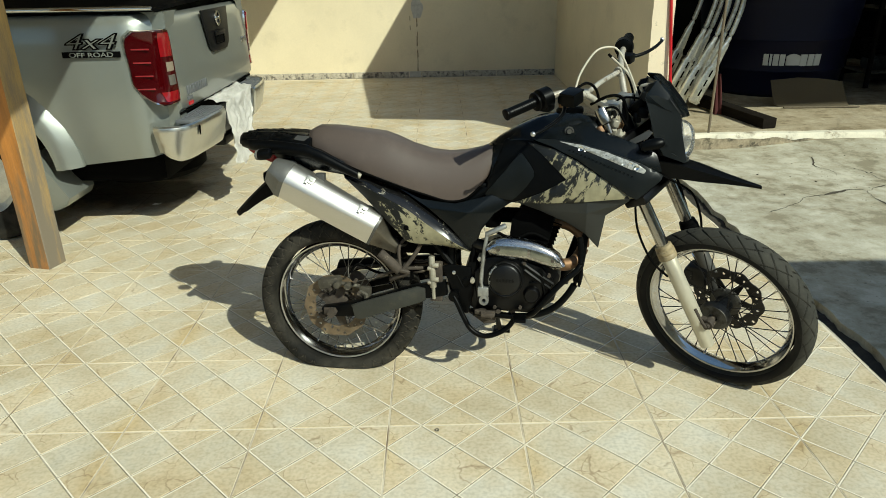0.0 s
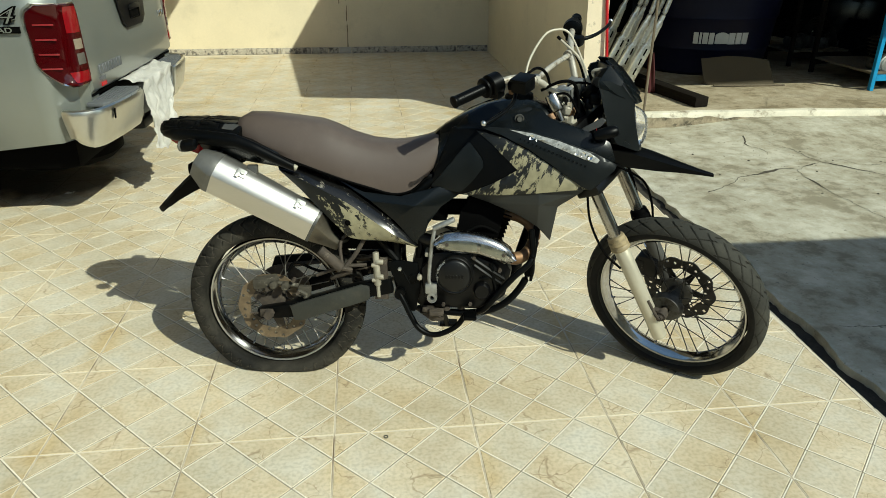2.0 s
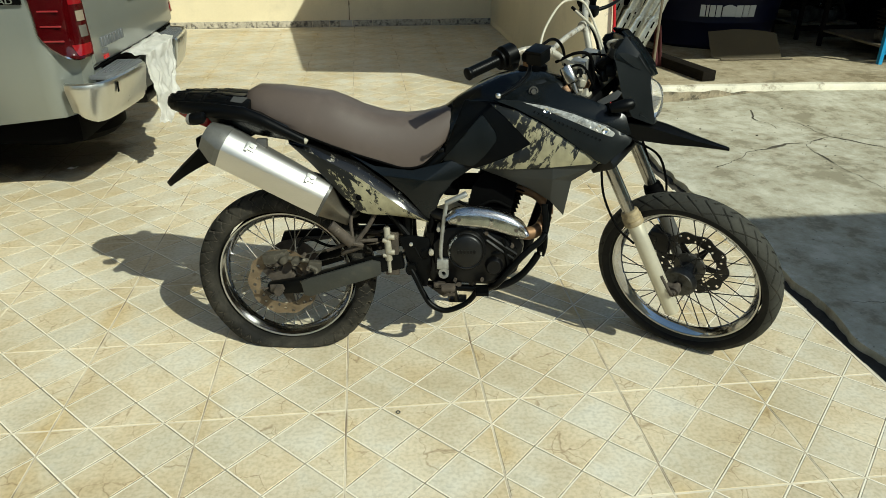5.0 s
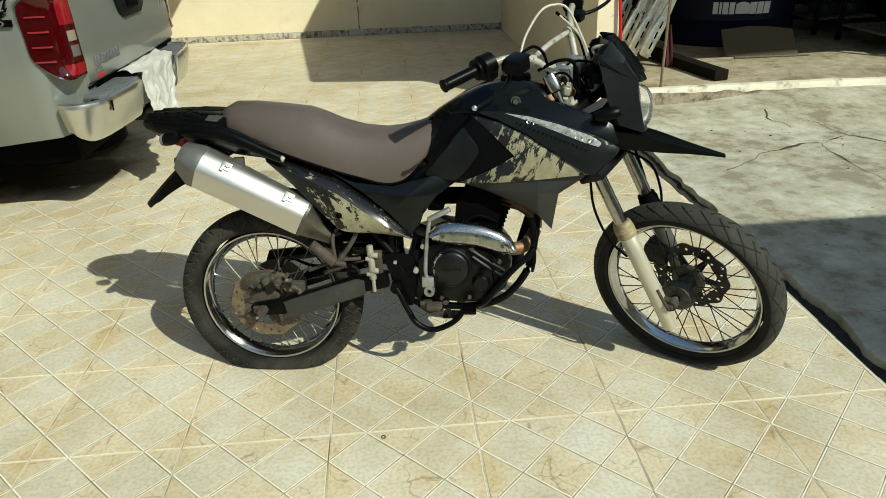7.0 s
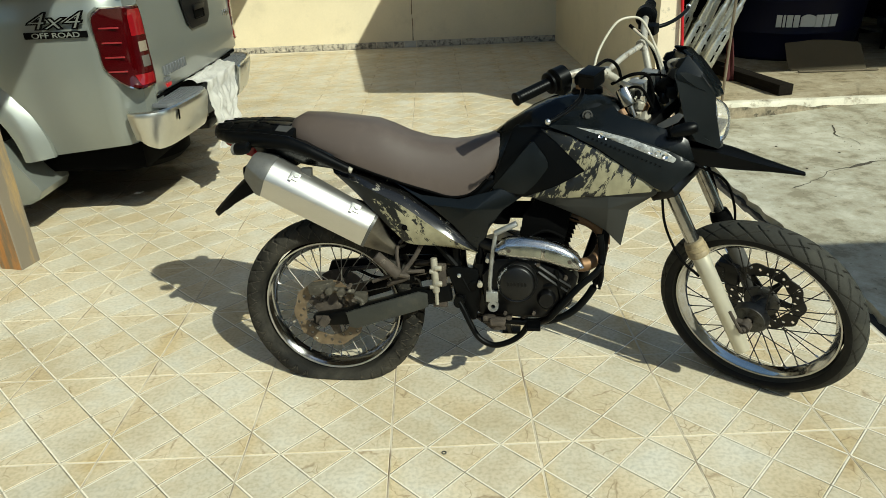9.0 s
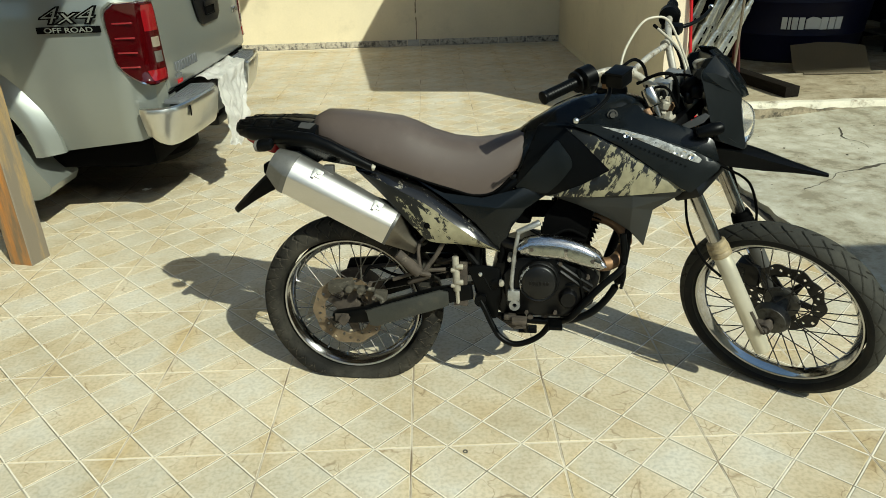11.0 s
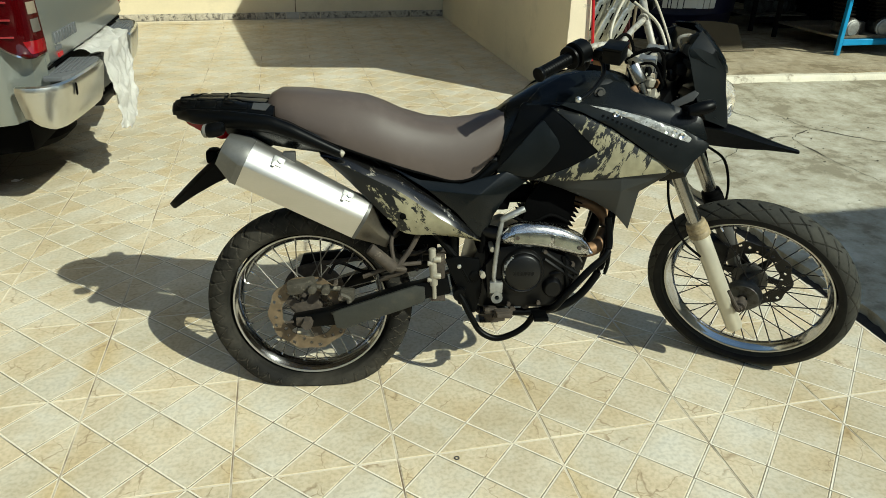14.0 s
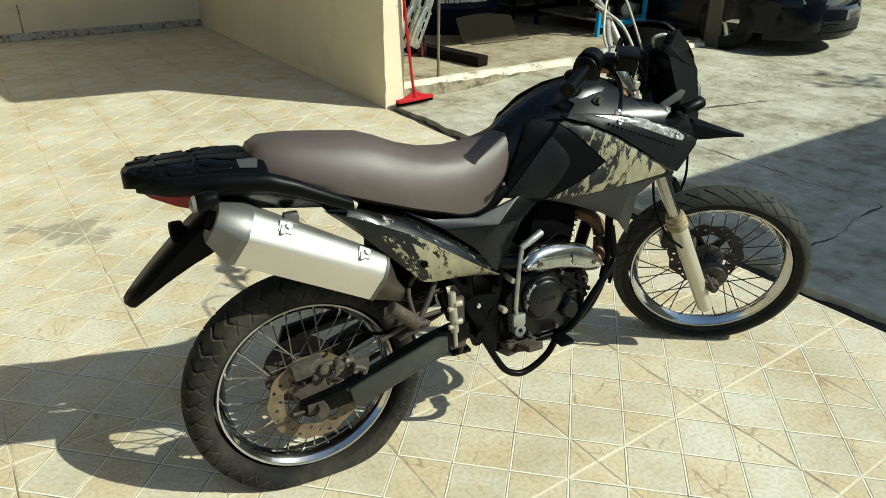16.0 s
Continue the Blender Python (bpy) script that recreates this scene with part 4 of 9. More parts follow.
def cardboard_sheet():
    bm = B()
    pts = [(-0.345, 0, 0.03), (-0.30, 0, 0.0), (0.36, 0, -0.002), (0.30, 0.02, 0.225), (0.255, 0.02, 0.236), (0.06, 0.03, 0.262), (-0.12, 0.03, 0.270), (-0.24, 0.03, 0.258), (-0.375, 0.02, 0.248)]
    plate(bm, pts, (0, 0.006, 0), bevel=0.001)
    ob = thing("cardboard_sheet", bm, M_card, "brown cardboard sheet leaning against the blue tank", "cardboard")
    ob.matrix_world = pose(3.745, 4.68, 0.12, -14, 0, -2)
    bm = B()
    box(bm, (-0.37, -0.05, 0.0), (0.33, -0.02, 0.012), bevel=0.002, seg=1)
    st = thing("wood_strip", bm, M_oldwood, "thin pale wooden strip on the garage floor", "strip")
    st.matrix_world = pose(3.83, 4.63, 0.12, 0, 0, -3)


cardboard_sheet()

bm = B()
box(bm, (-0.56, -0.062, 0), (0.56, 0.062, 0.085), bevel=0.006)
ob = thing("timber_beam", bm, M_beam, "short thick dirty timber beam lying on the floor", "beam")
ob.matrix_world = pose(2.86, 4.34, 0.118, 0, 0, -80)


def blue_tank():
    """Wide tapered water tank with ribs and a pale name band of plain bars."""
    e = base_of("water_tank", pose(3.80, 5.75, 0.115), "dark blue plastic water tank with white lettering bars", "water tank")
    bm = B()
    prof = [(0.0, 0.0), (0.62, 0.0), (0.66, 0.03), (0.69, 0.25), (0.705, 0.27), (0.70, 0.30), (0.735, 0.55), (0.75, 0.57), (0.745, 0.60), (0.79, 0.95), (0.83, 0.97), (0.83, 1.02), (0.70, 1.08), (0.35, 1.14), (0.0, 1.15)]
    revolve(bm, prof, 56, "z", closed=False)
    part("tank_body", bm, M_tankblue, e)
    for a0, a1, z0, z1 in [(-120.5, -116.8, .33, .44), (-116.0, -114.3, .33, .44), (-113.5, -109.5, .33, .44), (-108.7, -105.0, .33, .44), (-93.6, -88.6, .33, .44), (-87.8, -83.4, .33, .44), (-82.6, -77.6, .33, .44)]:
        bm = B()
        rows = []
        for a in (a0, (a0 + a1) / 2, a1):
            t = radians(a)
            rows.append([(0.722 * math.cos(t), 0.722 * math.sin(t), z0), (0.733 * math.cos(t), 0.733 * math.sin(t), z1), (0.725 * math.cos(t), 0.725 * math.sin(t), z1), (0.71 * math.cos(t), 0.71 * math.sin(t), z0)])
        loft(bm, rows)
        part("lettering_bar", bm, M_lettering, e, "white printed bar")
    bm = B()
    rows = []
    for a in range(-104, -93, 1):
        t = radians(a)
        h = 0.445 - 0.022 * abs((a + 99) / 5.0) ** 2
        rows.append([(0.724 * math.cos(t), 0.724 * math.sin(t), .335), (0.737 * math.cos(t), 0.737 * math.sin(t), h), (0.72 * math.cos(t), 0.72 * math.sin(t), h), (0.71 * math.cos(t), 0.71 * math.sin(t), .335)])
    loft(bm, rows)
    part("emblem", bm, M_lettering, e, "pale rounded emblem patch")


blue_tank()


def broom():
    e = base_of("floor_squeegee", pose(2.02, 3.40, 0.022, 0, 0, 6), "red plastic floor squeegee leaning on the wall end", "squeegee")
    bm = B()
    tube(bm, [(0.0, 0.0, 0.055), (-0.03, 0.012, 0.30), (-0.105, 0.055, 1.25)], 0.0115, 10, 4)
    part("handle", bm, M_red, e)
    bm = B()
    box(bm, (-0.165, -0.022, 0.022), (0.165, 0.022, 0.048), bevel=0.006)
    cyl(bm, (0, 0, 0.045), (-0.006, 0.004, 0.115), 0.024, 0.015, 12)
    for s in (-1, 1):
        plate(bm, [(0.02 * s, -0.006, 0.046), (0.13 * s, -0.006, 0.046), (0.02 * s, -0.006, 0.085)], (0, 0.012, 0))
    part("head", bm, M_red, e)
    bm = B()
    box(bm, (-0.172, -0.006, 0.0), (0.172, 0.006, 0.026))
    part("rubber_blade", bm, M_void, e, "black rubber blade")


broom()


M_darkred = material("dull_red_cloth", (0.050, 0.006, 0.006), 0.9, var=0.3)


M_stay = material("tarnished_plated_steel", (0.64, 0.65, 0.62), 0.34, 1.0, var=0.3, scale=14, bump=0.15, wear=(0.22, 0.21, 0.18), wear_at=(0.5, 0.7), wear_scale=9)


def exhaust_rack():
    """Row of galvanised stays with slotted ends, hung from the roof beam and slanting to one side."""
    for k, (x, y, z, lean) in enumerate(((2.33, 3.90, 0.32, 26), (2.245, 3.98, 0.315, 26), (2.205, 4.10, 0.36, 24), (2.40, 4.14, 0.33, 24), (2.30, 4.24, 0.35, 25), (2.20, 4.34, 0.40, 22))):
        e = base_of("hanging_stay", pose(x, y, z, 0, 0, 6), "galvanised steel stay with slotted foot, hanging in a row", "stay", group="hanging stays by the wall")
        tilt = pose(0, 0, 0, 0, lean, 0)
        bm = B()
        rows = []
        for t, w, d in ((0.0, 0.034, 0.010), (0.012, 0.046, 0.020), (0.16, 0.050, 0.024), (0.30, 0.048, 0.024), (0.325, 0.036, 0.024), (0.34, 0.031, 0.023), (0.355, 0.036, 0.025), (0.48, 0.026, 0.021), (0.50, 0.028, 0.023), (0.535, 0.022, 0.019)):
            rows.append([tilt @ Vector((w * math.copysign(abs(math.cos(a)) ** 0.6, math.cos(a)), d * math.copysign(abs(math.sin(a)) ** 0.6, math.sin(a)), t)) for a in (2 * math.pi * i / 16 for i in range(16))])
        loft(bm, rows)
        top = tilt @ Vector((0, 0, 0.52))
        tube(bm, [top, top + Vector((0.035, 0, 0.08)), top + Vector((0.075, 0, 0.20)), top + Vector((0.105, 0, 0.34)), top + Vector((0.10, 0, 0.6)), (top.x + 0.08, 0, 2.66 - z)], 0.020, 10, 4)
        part("stay_bar", bm, M_stay, e, "", 45)
        for j in range(3):
            bm = B()
            box(bm, (-0.0065, -0.0265, 0.070 + 0.085 * j), (0.0065, -0.0215, 0.128 + 0.085 * j), tilt, bevel=0.001, seg=1)
            part("slot", bm, M_void, e, "dark slot")
        for t in (0.035, 0.155, 0.24, 0.32):
            bm = B()
            cyl(bm, tilt @ Vector((0.004, -0.024, t)), tilt @ Vector((0.004, -0.010, t)), 0.009, None, 8, round_end=0.002)
            part("bolt", bm, M_stay, e)
        bm = B()
        for t in (0.02, 0.29):
            box(bm, (-0.052, -0.018, t), (0.052, 0.018, t + 0.012), tilt, bevel=0.003, seg=1)
        cyl(bm, tilt @ Vector((0.03, 0, 0.0)), tilt @ Vector((0.03, 0, 0.30)), 0.012, None, 8)
        part("reinforcement", bm, M_stay, e)
    bm = B()
    rows = []
    for k in range(15):
        q = k / 14
        w = 0.058 - 0.030 * q
        rows.append([(-0.05 * q + w * math.cos(a) * (1 + 0.28 * math.sin(5 * a + 2.2 * q)), 0.030 * math.sin(a) * (1 + 0.35 * math.sin(5 * a + 2.2 * q)), 0.60 * q + 0.008 * math.sin(3 * a) * (1 - q)) for a in (2 * math.pi * i / 30 for i in range(30))])
    loft(bm, rows)
    ob = thing("red_rag", bm, M_darkred, "dull red rag hanging in folds behind the pole", "rag")
    ob.matrix_world = pose(2.76, 4.42, 0.118) @ Matrix.Diagonal((0.7, 1, 0.6, 1))


exhaust_rack()


def engine_lump(name, m, s, metal):
    """An old motorcycle engine: crankcase, round cover, finned barrel and stubs."""
    e = base_of(name, m, "used motorcycle engine, greasy aluminium cases darkened for shade", "engine", group="engines on the rack")
    bm = B()
    cyl(bm, (0, -0.11 * s, 0.12 * s), (0, 0.11 * s, 0.12 * s), 0.115 * s, None, 20, round_end=0.02)
    box(bm, (-0.05 * s, -0.09 * s, 0.02 * s), (0.22 * s, 0.09 * s, 0.19 * s), bevel=0.03 * s)
    part("crankcase", bm, M_darkgreasy, e)
    bm = B()
    cyl(bm, (0, -0.135 * s, 0.12 * s), (0, -0.1 * s, 0.12 * s), 0.085 * s, 0.1 * s, 20, round_end=0.012)
    part("side_cover", bm, metal, e, "dull round cover")
    bm = B()
    rows = []
    for k in range(24):
        w = 0.085 if k % 4 < 2 else 0.06
        z = (0.18 + 0.0105 * k) * s
        rows.append([(u * w * s - 0.03 * s - 0.25 * (z - 0.18 * s), v * w * s, z) for u, v in ((-1, -1), (1, -1), (1, 1), (-1, 1))])
    loft(bm, rows)
    part("cylinder", bm, M_beam, e)
    return e


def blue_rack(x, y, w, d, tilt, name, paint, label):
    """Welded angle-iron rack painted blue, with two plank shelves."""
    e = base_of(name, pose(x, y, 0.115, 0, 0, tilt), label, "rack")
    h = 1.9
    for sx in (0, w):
        # back uprights and rails are dark: their shade is put into the colour
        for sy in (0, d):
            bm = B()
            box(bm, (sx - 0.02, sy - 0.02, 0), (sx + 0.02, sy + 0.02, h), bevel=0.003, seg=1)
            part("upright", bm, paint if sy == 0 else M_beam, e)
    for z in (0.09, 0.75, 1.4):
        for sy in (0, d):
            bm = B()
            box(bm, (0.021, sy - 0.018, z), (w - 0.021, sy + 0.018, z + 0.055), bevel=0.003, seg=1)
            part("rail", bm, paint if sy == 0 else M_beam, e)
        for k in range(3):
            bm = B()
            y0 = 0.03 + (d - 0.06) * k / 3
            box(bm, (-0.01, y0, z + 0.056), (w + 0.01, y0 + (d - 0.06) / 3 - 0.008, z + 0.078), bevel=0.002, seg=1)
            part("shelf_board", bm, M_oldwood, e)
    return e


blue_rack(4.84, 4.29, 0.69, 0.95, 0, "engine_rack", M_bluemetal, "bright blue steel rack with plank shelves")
engine_lump("motorcycle_engine", pose(4.98, 4.44, 0.25, 0, 0, 5), 0.80, M_alu)
engine_lump("motorcycle_engine", pose(5.36, 4.44, 0.25, 0, 0, -12), 0.80, M_alu)
engine_lump("motorcycle_engine", pose(5.10, 4.46, 0.91, 0, 0, 20), 0.80, M_alu)
# second rack takes the dark colour throughout, standing for the garage shade
blue_rack(4.80, 5.60, 1.25, 0.5, 0, "engine_rack", M_beam, "dark rack with plank shelves, its colour darkened for the shade")
# covers here use the dark casting, with the shade in its colour
for k in range(4):
    for z in (0.25, 0.91):
        engine_lump("motorcycle_engine", pose(4.98 + 0.29 * k, 5.85, z, 0, 0, 40 * (k % 3)), 0.85, M_darkgreasy)


def dark_saloon():
    """Nose of a dark blue saloon car standing beyond the garage post."""
    e = base_of("parked_car", pose(6.46, 4.89, 0.02, 0, 0, -80), "dark blue saloon car with grey plastic bumper grille", "car")
    # local: x forward (nose at +2.0), y left
    def section(x, w, z0, z1, zr, crown):
        return [(x, -w, z0), (x, -w - 0.03, (z0 + z1) / 2), (x, -w, z1), (x, -w * 0.86, zr), (x, -w * 0.3, zr + crown), (x, w * 0.3, zr + crown), (x, w * 0.86, zr), (x, w, z1), (x, w + 0.03, (z0 + z1) / 2), (x, w, z0)]
    bm = B()
    rows = [section(-2.2, 0.78, 0.25, 0.8, 0.95, 0.03), section(-1.2, 0.82, 0.22, 0.82, 1.35, 0.05), section(-0.2, 0.83, 0.2, 0.82, 1.42, 0.05), section(0.7, 0.83, 0.2, 0.8, 0.98, 0.04),
            section(1.3, 0.82, 0.2, 0.74, 0.88, 0.04), section(1.75, 0.78, 0.2, 0.66, 0.76, 0.03), section(1.98, 0.70, 0.22, 0.58, 0.64, 0.02), section(2.08, 0.55, 0.24, 0.50, 0.54, 0.01)]
    loft(bm, rows)
    body = part("body", bm, M_carblue, e)
    bm = B()
    rows = []
    for k in range(17):
        t = -1 + k / 8
        x = 2.17 - 0.42 * abs(t) ** 2.6
        y = 0.80 * t
        rows.append([(x - 0.1, y, 0.14), (x + 0.01, y, 0.15), (x + 0.03, y, 0.26), (x + 0.035, y, 0.40), (x, y, 0.46), (x - 0.1, y, 0.46)])
    loft(bm, rows)
    bumper = part("bumper", bm, M_carblue, e)
    for j in range(4):
        bm = B()
        rows = []
        for k in range(9):
            t = -0.62 + 1.24 * k / 8
            x = 2.20 - 0.42 * abs(t) ** 2.6
            rows.append([(x, 0.8 * t, 0.20 + 0.035 * j), (x + 0.012, 0.8 * t, 0.205 + 0.035 * j), (x + 0.012, 0.8 * t, 0.222 + 0.035 * j), (x, 0.8 * t, 0.226 + 0.035 * j)])
        loft(bm, rows)
        part("grille_slat", bm, M_blackplastic, bumper)
    for s in (-1, 1):
        bm = B()
        plate(bm, [(1.94, s * 0.72, 0.50), (2.07, s * 0.48, 0.49), (2.03, s * 0.46, 0.62), (1.86, s * 0.70, 0.65)], (0.02, s * 0.02, 0), bevel=0.008)
        part("headlight", bm, M_clearlens, e, "clear headlight")
    bm = B()
    box(bm, (2.185, -0.2, 0.33), (2.20, 0.2, 0.43), bevel=0.004)
    part("number_plate", bm, M_greyplastic, bumper, "plain grey number plate")
    for x in (-1.35, 1.25):
        for s in (-1, 1):
            bm = B()
            revolve(bm, [(0.16, -0.08), (0.27, -0.09), (0.295, -0.06), (0.295, 0.06), (0.27, 0.09), (0.16, 0.08)], 36)
            bmesh.ops.translate(bm, verts=bm.verts, vec=(x, s * 0.76, 0.29))
            w = part("wheel", bm, M_rubber, e)
            bm = B()
            revolve(bm, [(0.15, -0.05), (0.19, -0.07), (0.19, 0.07), (0.15, 0.05)], 32)
            for k in range(5):
                a = 2 * math.pi * k / 5
                box(bm, (0.02, -0.02, -0.02), (0.17, 0.02, 0.02), Matrix.Translation((0, s * 0.05, 0)) @ Matrix.Rotation(a, 4, "Y"), bevel=0.006)
            cyl(bm, (0, -0.06, 0), (0, 0.06, 0), 0.04, None, 16)
            bmesh.ops.translate(bm, verts=bm.verts, vec=(x, s * 0.76, 0.29))
            part("rim", bm, M_galv, w, "spoked alloy rim")


dark_saloon()


# ---- litter on the tiles ----
def paper_scrap():
    """A crumpled white scrap under the truck's tail."""
    bm = B()
    grid = {}
    for i in range(7):
        for j in range(7):
            u, v = i / 6 - 0.5, j / 6 - 0.5
            grid[i, j] = bm.verts.new((-1.677 + 0.045 * u + 0.01 * v, 2.441 + 0.030 * v, 0.004 + 0.014 * abs(noise.noise((u * 4, v * 4, 3))) + 0.01 * abs(u)))
    for i in range(6):
        for j in range(6):
            bm.faces.new((grid[i, j], grid[i + 1, j], grid[i + 1, j + 1], grid[i, j + 1]))
    bmesh.ops.solidify(bm, geom=bm.faces[:], thickness=0.0012)
    thing("paper_scrap", bm, M_cloth, "small crumpled white paper scrap on the tiles", "paper scrap")


paper_scrap()
bm = B()
revolve(bm, [(0.0045, 0.0), (0.0075, 0.0), (0.0073, 0.0020), (0.0048, 0.0020)], 20, "z")
bmesh.ops.translate(bm, verts=bm.verts, vec=(0.164, -0.028, 0.0008))
thing("steel_washer", bm, M_darkgreasy, "dull steel washer lying on the tiles", "washer")


# ---- pickup truck ----
def pickup_truck():
    """Local frame: x towards the tail (tailgate skin at 0), y across from the near flank at 0 to 1.72, z up."""
    W = 1.72
    e = base_of("pickup_truck", pose(-1.242, 1.800, 0.0, 0, 0, -0.9), "silver pickup truck parked tail-out under the carport", "pickup truck")
    # bed flank: sections along x, bulged over the wheel arch
    bm = B()
    rows = []
    n = 40
    for k in range(n + 1):
        x = -3.0 + 3.0 * k / n
        tail = max(0.0, 1 + (x + 0.10) / 0.10) if x > -0.10 else 0.0      # rounds into the tail corner
        inset = 0.055 * tail ** 2
        arch = -1.15
        u = (x - arch) / 0.49
        low = 0.435 + 0.10 * (x + 0.62)
        low = min(0.53, max(0.41, low))
        if abs(u) < 1:
            low = max(low, 0.40 + 0.47 * math.sqrt(max(0, 1 - u * u)))
        ys = []
        for z, o in ((low, 0.030), (max(low + 0.02, 0.56), 0.008), (max(low + 0.04, 0.72), -0.006), (0.93, 0.0), (1.08, 0.010), (1.18, 0.022), (1.225, 0.045), (1.24, 0.085)):
            ys.append((x, o + inset, z))
        rows.append(ys + [(x, 0.112, 1.24), (x, 0.112, max(low + 0.01, 0.5))])
    loft(bm, rows)
    flank = part("bed_side", bm, M_silver, e, smooth=50)
    bm = B()
    rows2 = [[(p[0], W - p[1], p[2]) for p in r] for r in rows]
    loft(bm, rows2)
    part("bed_side", bm, M_silver, e, smooth=50)
    # flared arch lip
    bm = B()
    rows = []
    for k in range(25):
        a = 0.07 + (math.pi - 0.14) * k / 24
        x, z = -1.15 + 0.49 * math.cos(a), 0.40 + 0.47 * math.sin(a)
        x2, z2 = -1.15 + 0.62 * math.cos(a), 0.40 + 0.585 * math.sin(a)
        xm, zm = -1.15 + 0.525 * math.cos(a), 0.40 + 0.505 * math.sin(a)
        rows.append([(x, 0.02, z), (x, -0.052, z), (xm, -0.060, zm), ((xm + x2) / 2, -0.040, (zm + z2) / 2), (x2, -0.002, z2), (x2, 0.02, z2)])
    loft(bm, rows)
    part("wheel_arch_flare", bm, M_silver, e)
    # mud flap behind the wheel
    bm = B()
    plate(bm, [(-0.79, -0.03, 0.52), (-0.72, -0.035, 0.41), (-0.63, -0.04, 0.27), (-0.66, -0.03, 0.222), (-0.72, -0.025, 0.195), (-0.86, -0.02, 0.18), (-0.90, -0.02, 0.50)], (0.0, 0.30, 0), bevel=0.008)
    part("mud_flap", bm, M_silver, e, "silver painted mud flap")
    # wheels
    for x in (-1.15, -4.2):
        for y in (0.12, W - 0.12):
            bm = B()
            revolve(bm, [(0.20, -0.11), (0.30, -0.125), (0.355, -0.10), (0.37, -0.05), (0.37, 0.05), (0.355, 0.10), (0.30, 0.125), (0.20, 0.11)], 48)
            bmesh.ops.translate(bm, verts=bm.verts, vec=(x, y, 0.365))
            w = part("wheel", bm, M_rubber, e)
            bm = B()
            revolve(bm, [(0.06, -0.07), (0.16, -0.06), (0.20, -0.10), (0.21, -0.10), (0.21, 0.10), (0.06, 0.05)], 40)
            bmesh.ops.translate(bm, verts=bm.verts, vec=(x, y, 0.365))
            part("rim", bm, M_galv, w)
    # underbody black; its boxes and the spare wheel are added to block light
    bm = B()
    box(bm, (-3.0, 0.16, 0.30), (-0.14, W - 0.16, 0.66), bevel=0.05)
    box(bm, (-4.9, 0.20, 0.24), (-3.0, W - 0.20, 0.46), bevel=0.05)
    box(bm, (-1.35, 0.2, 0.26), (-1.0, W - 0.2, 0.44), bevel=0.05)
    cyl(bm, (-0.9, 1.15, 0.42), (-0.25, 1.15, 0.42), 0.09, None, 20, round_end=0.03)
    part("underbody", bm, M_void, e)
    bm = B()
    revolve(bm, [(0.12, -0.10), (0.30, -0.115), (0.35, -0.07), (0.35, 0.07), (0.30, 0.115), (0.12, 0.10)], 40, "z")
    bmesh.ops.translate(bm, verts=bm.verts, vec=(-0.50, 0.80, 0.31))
    part("spare_wheel", bm, M_void, e, "added spare wheel that blocks light under the bed")
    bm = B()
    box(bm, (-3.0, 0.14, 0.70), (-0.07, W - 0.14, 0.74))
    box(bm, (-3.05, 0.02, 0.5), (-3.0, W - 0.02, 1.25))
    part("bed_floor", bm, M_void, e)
    # tonneau cover with its rail
    bm = B()
    rows = []
    for k in range(13):
        t = k / 12
        y = 0.035 + (W - 0.07) * t
        z = 1.262 + 0.02 * math.sin(math.pi * t)
        rows.append([(-3.0, y, z), (-0.02, y, z), (-0.02, y, z - 0.018), (-3.0, y, z - 0.018)])
    loft(bm, rows)
    part("tonneau_cover", bm, M_void, e, "black bed cover")
    bm = B()
    tube(bm, [(-3.0, 0.03, 1.262), (-0.25, 0.03, 1.262), (-0.13, 0.03, 1.262)], 0.012, 10, 2)
    part("bed_rail", bm, M_chrome, e, "chrome bed rail")
    # cab, mostly hidden
    bm = B()
    def cs(x, w, z0, z1):
        return [(x, W / 2 - w, z0), (x, W / 2 - w - 0.02, 1.0), (x, W / 2 - w + 0.10, z1), (x, W / 2 + w - 0.10, z1), (x, W / 2 + w + 0.02, 1.0), (x, W / 2 + w, z0)]
    loft(bm, [cs(-5.1, 0.78, 0.45, 1.0), cs(-4.9, 0.84, 0.42, 1.1), cs(-4.3, 0.84, 0.42, 1.55), cs(-3.9, 0.84, 0.42, 1.72), cs(-3.15, 0.84, 0.42, 1.70), cs(-3.06, 0.84, 0.42, 1.2)])
    part("cab", bm, M_silver, e)
    # tailgate
    bm = B()
    rows = []
    for k in range(21):
        t = k / 20
        y = 0.119 + (W - 0.238) * t
        b = 0.020 * math.sin(math.pi * t) ** 0.6
        rows.append([(0.0 + b, y, 0.715), (0.018 + b, y, 0.735), (0.012 + b, y, 0.93), (-0.004 + b, y, 1.15), (-0.014 + b, y, 1.205), (-0.03, y, 1.225), (-0.06, y, 1.225), (-0.06, y, 0.715)])
    loft(bm, rows)
    gate = part("tailgate", bm, M_silver, e, smooth=50)
    bm = B()
    for y in (0.1155, W - 0.1155):
        box(bm, (-0.05, y - 0.0033, 0.70), (-0.006, y + 0.0033, 1.22))
    box(bm, (-0.05, 0.12, 0.695), (0.004, W - 0.12, 0.708))
    part("gap_seal", bm, M_void, e)
    # black handle housing
    bm = B()
    plate(bm, [(0.022, 0.60, 1.215), (0.022, 1.12, 1.215), (0.034, 1.06, 1.00), (0.034, 1.00, 0.962), (0.034, 0.72, 0.962), (0.034, 0.66, 1.00)], (0.012, 0, 0), bevel=0.006)
    hs = part("handle_housing", bm, M_blackplastic, gate, "black plastic handle housing")
    bm = B()
    box(bm, (0.040, 0.775, 1.005), (0.0465, 0.945, 1.065), bevel=0.012)
    part("handle_recess", bm, M_void, gate)
    bm = B()
    box(bm, (0.046, 0.765, 1.055), (0.058, 0.955, 1.085), bevel=0.008)
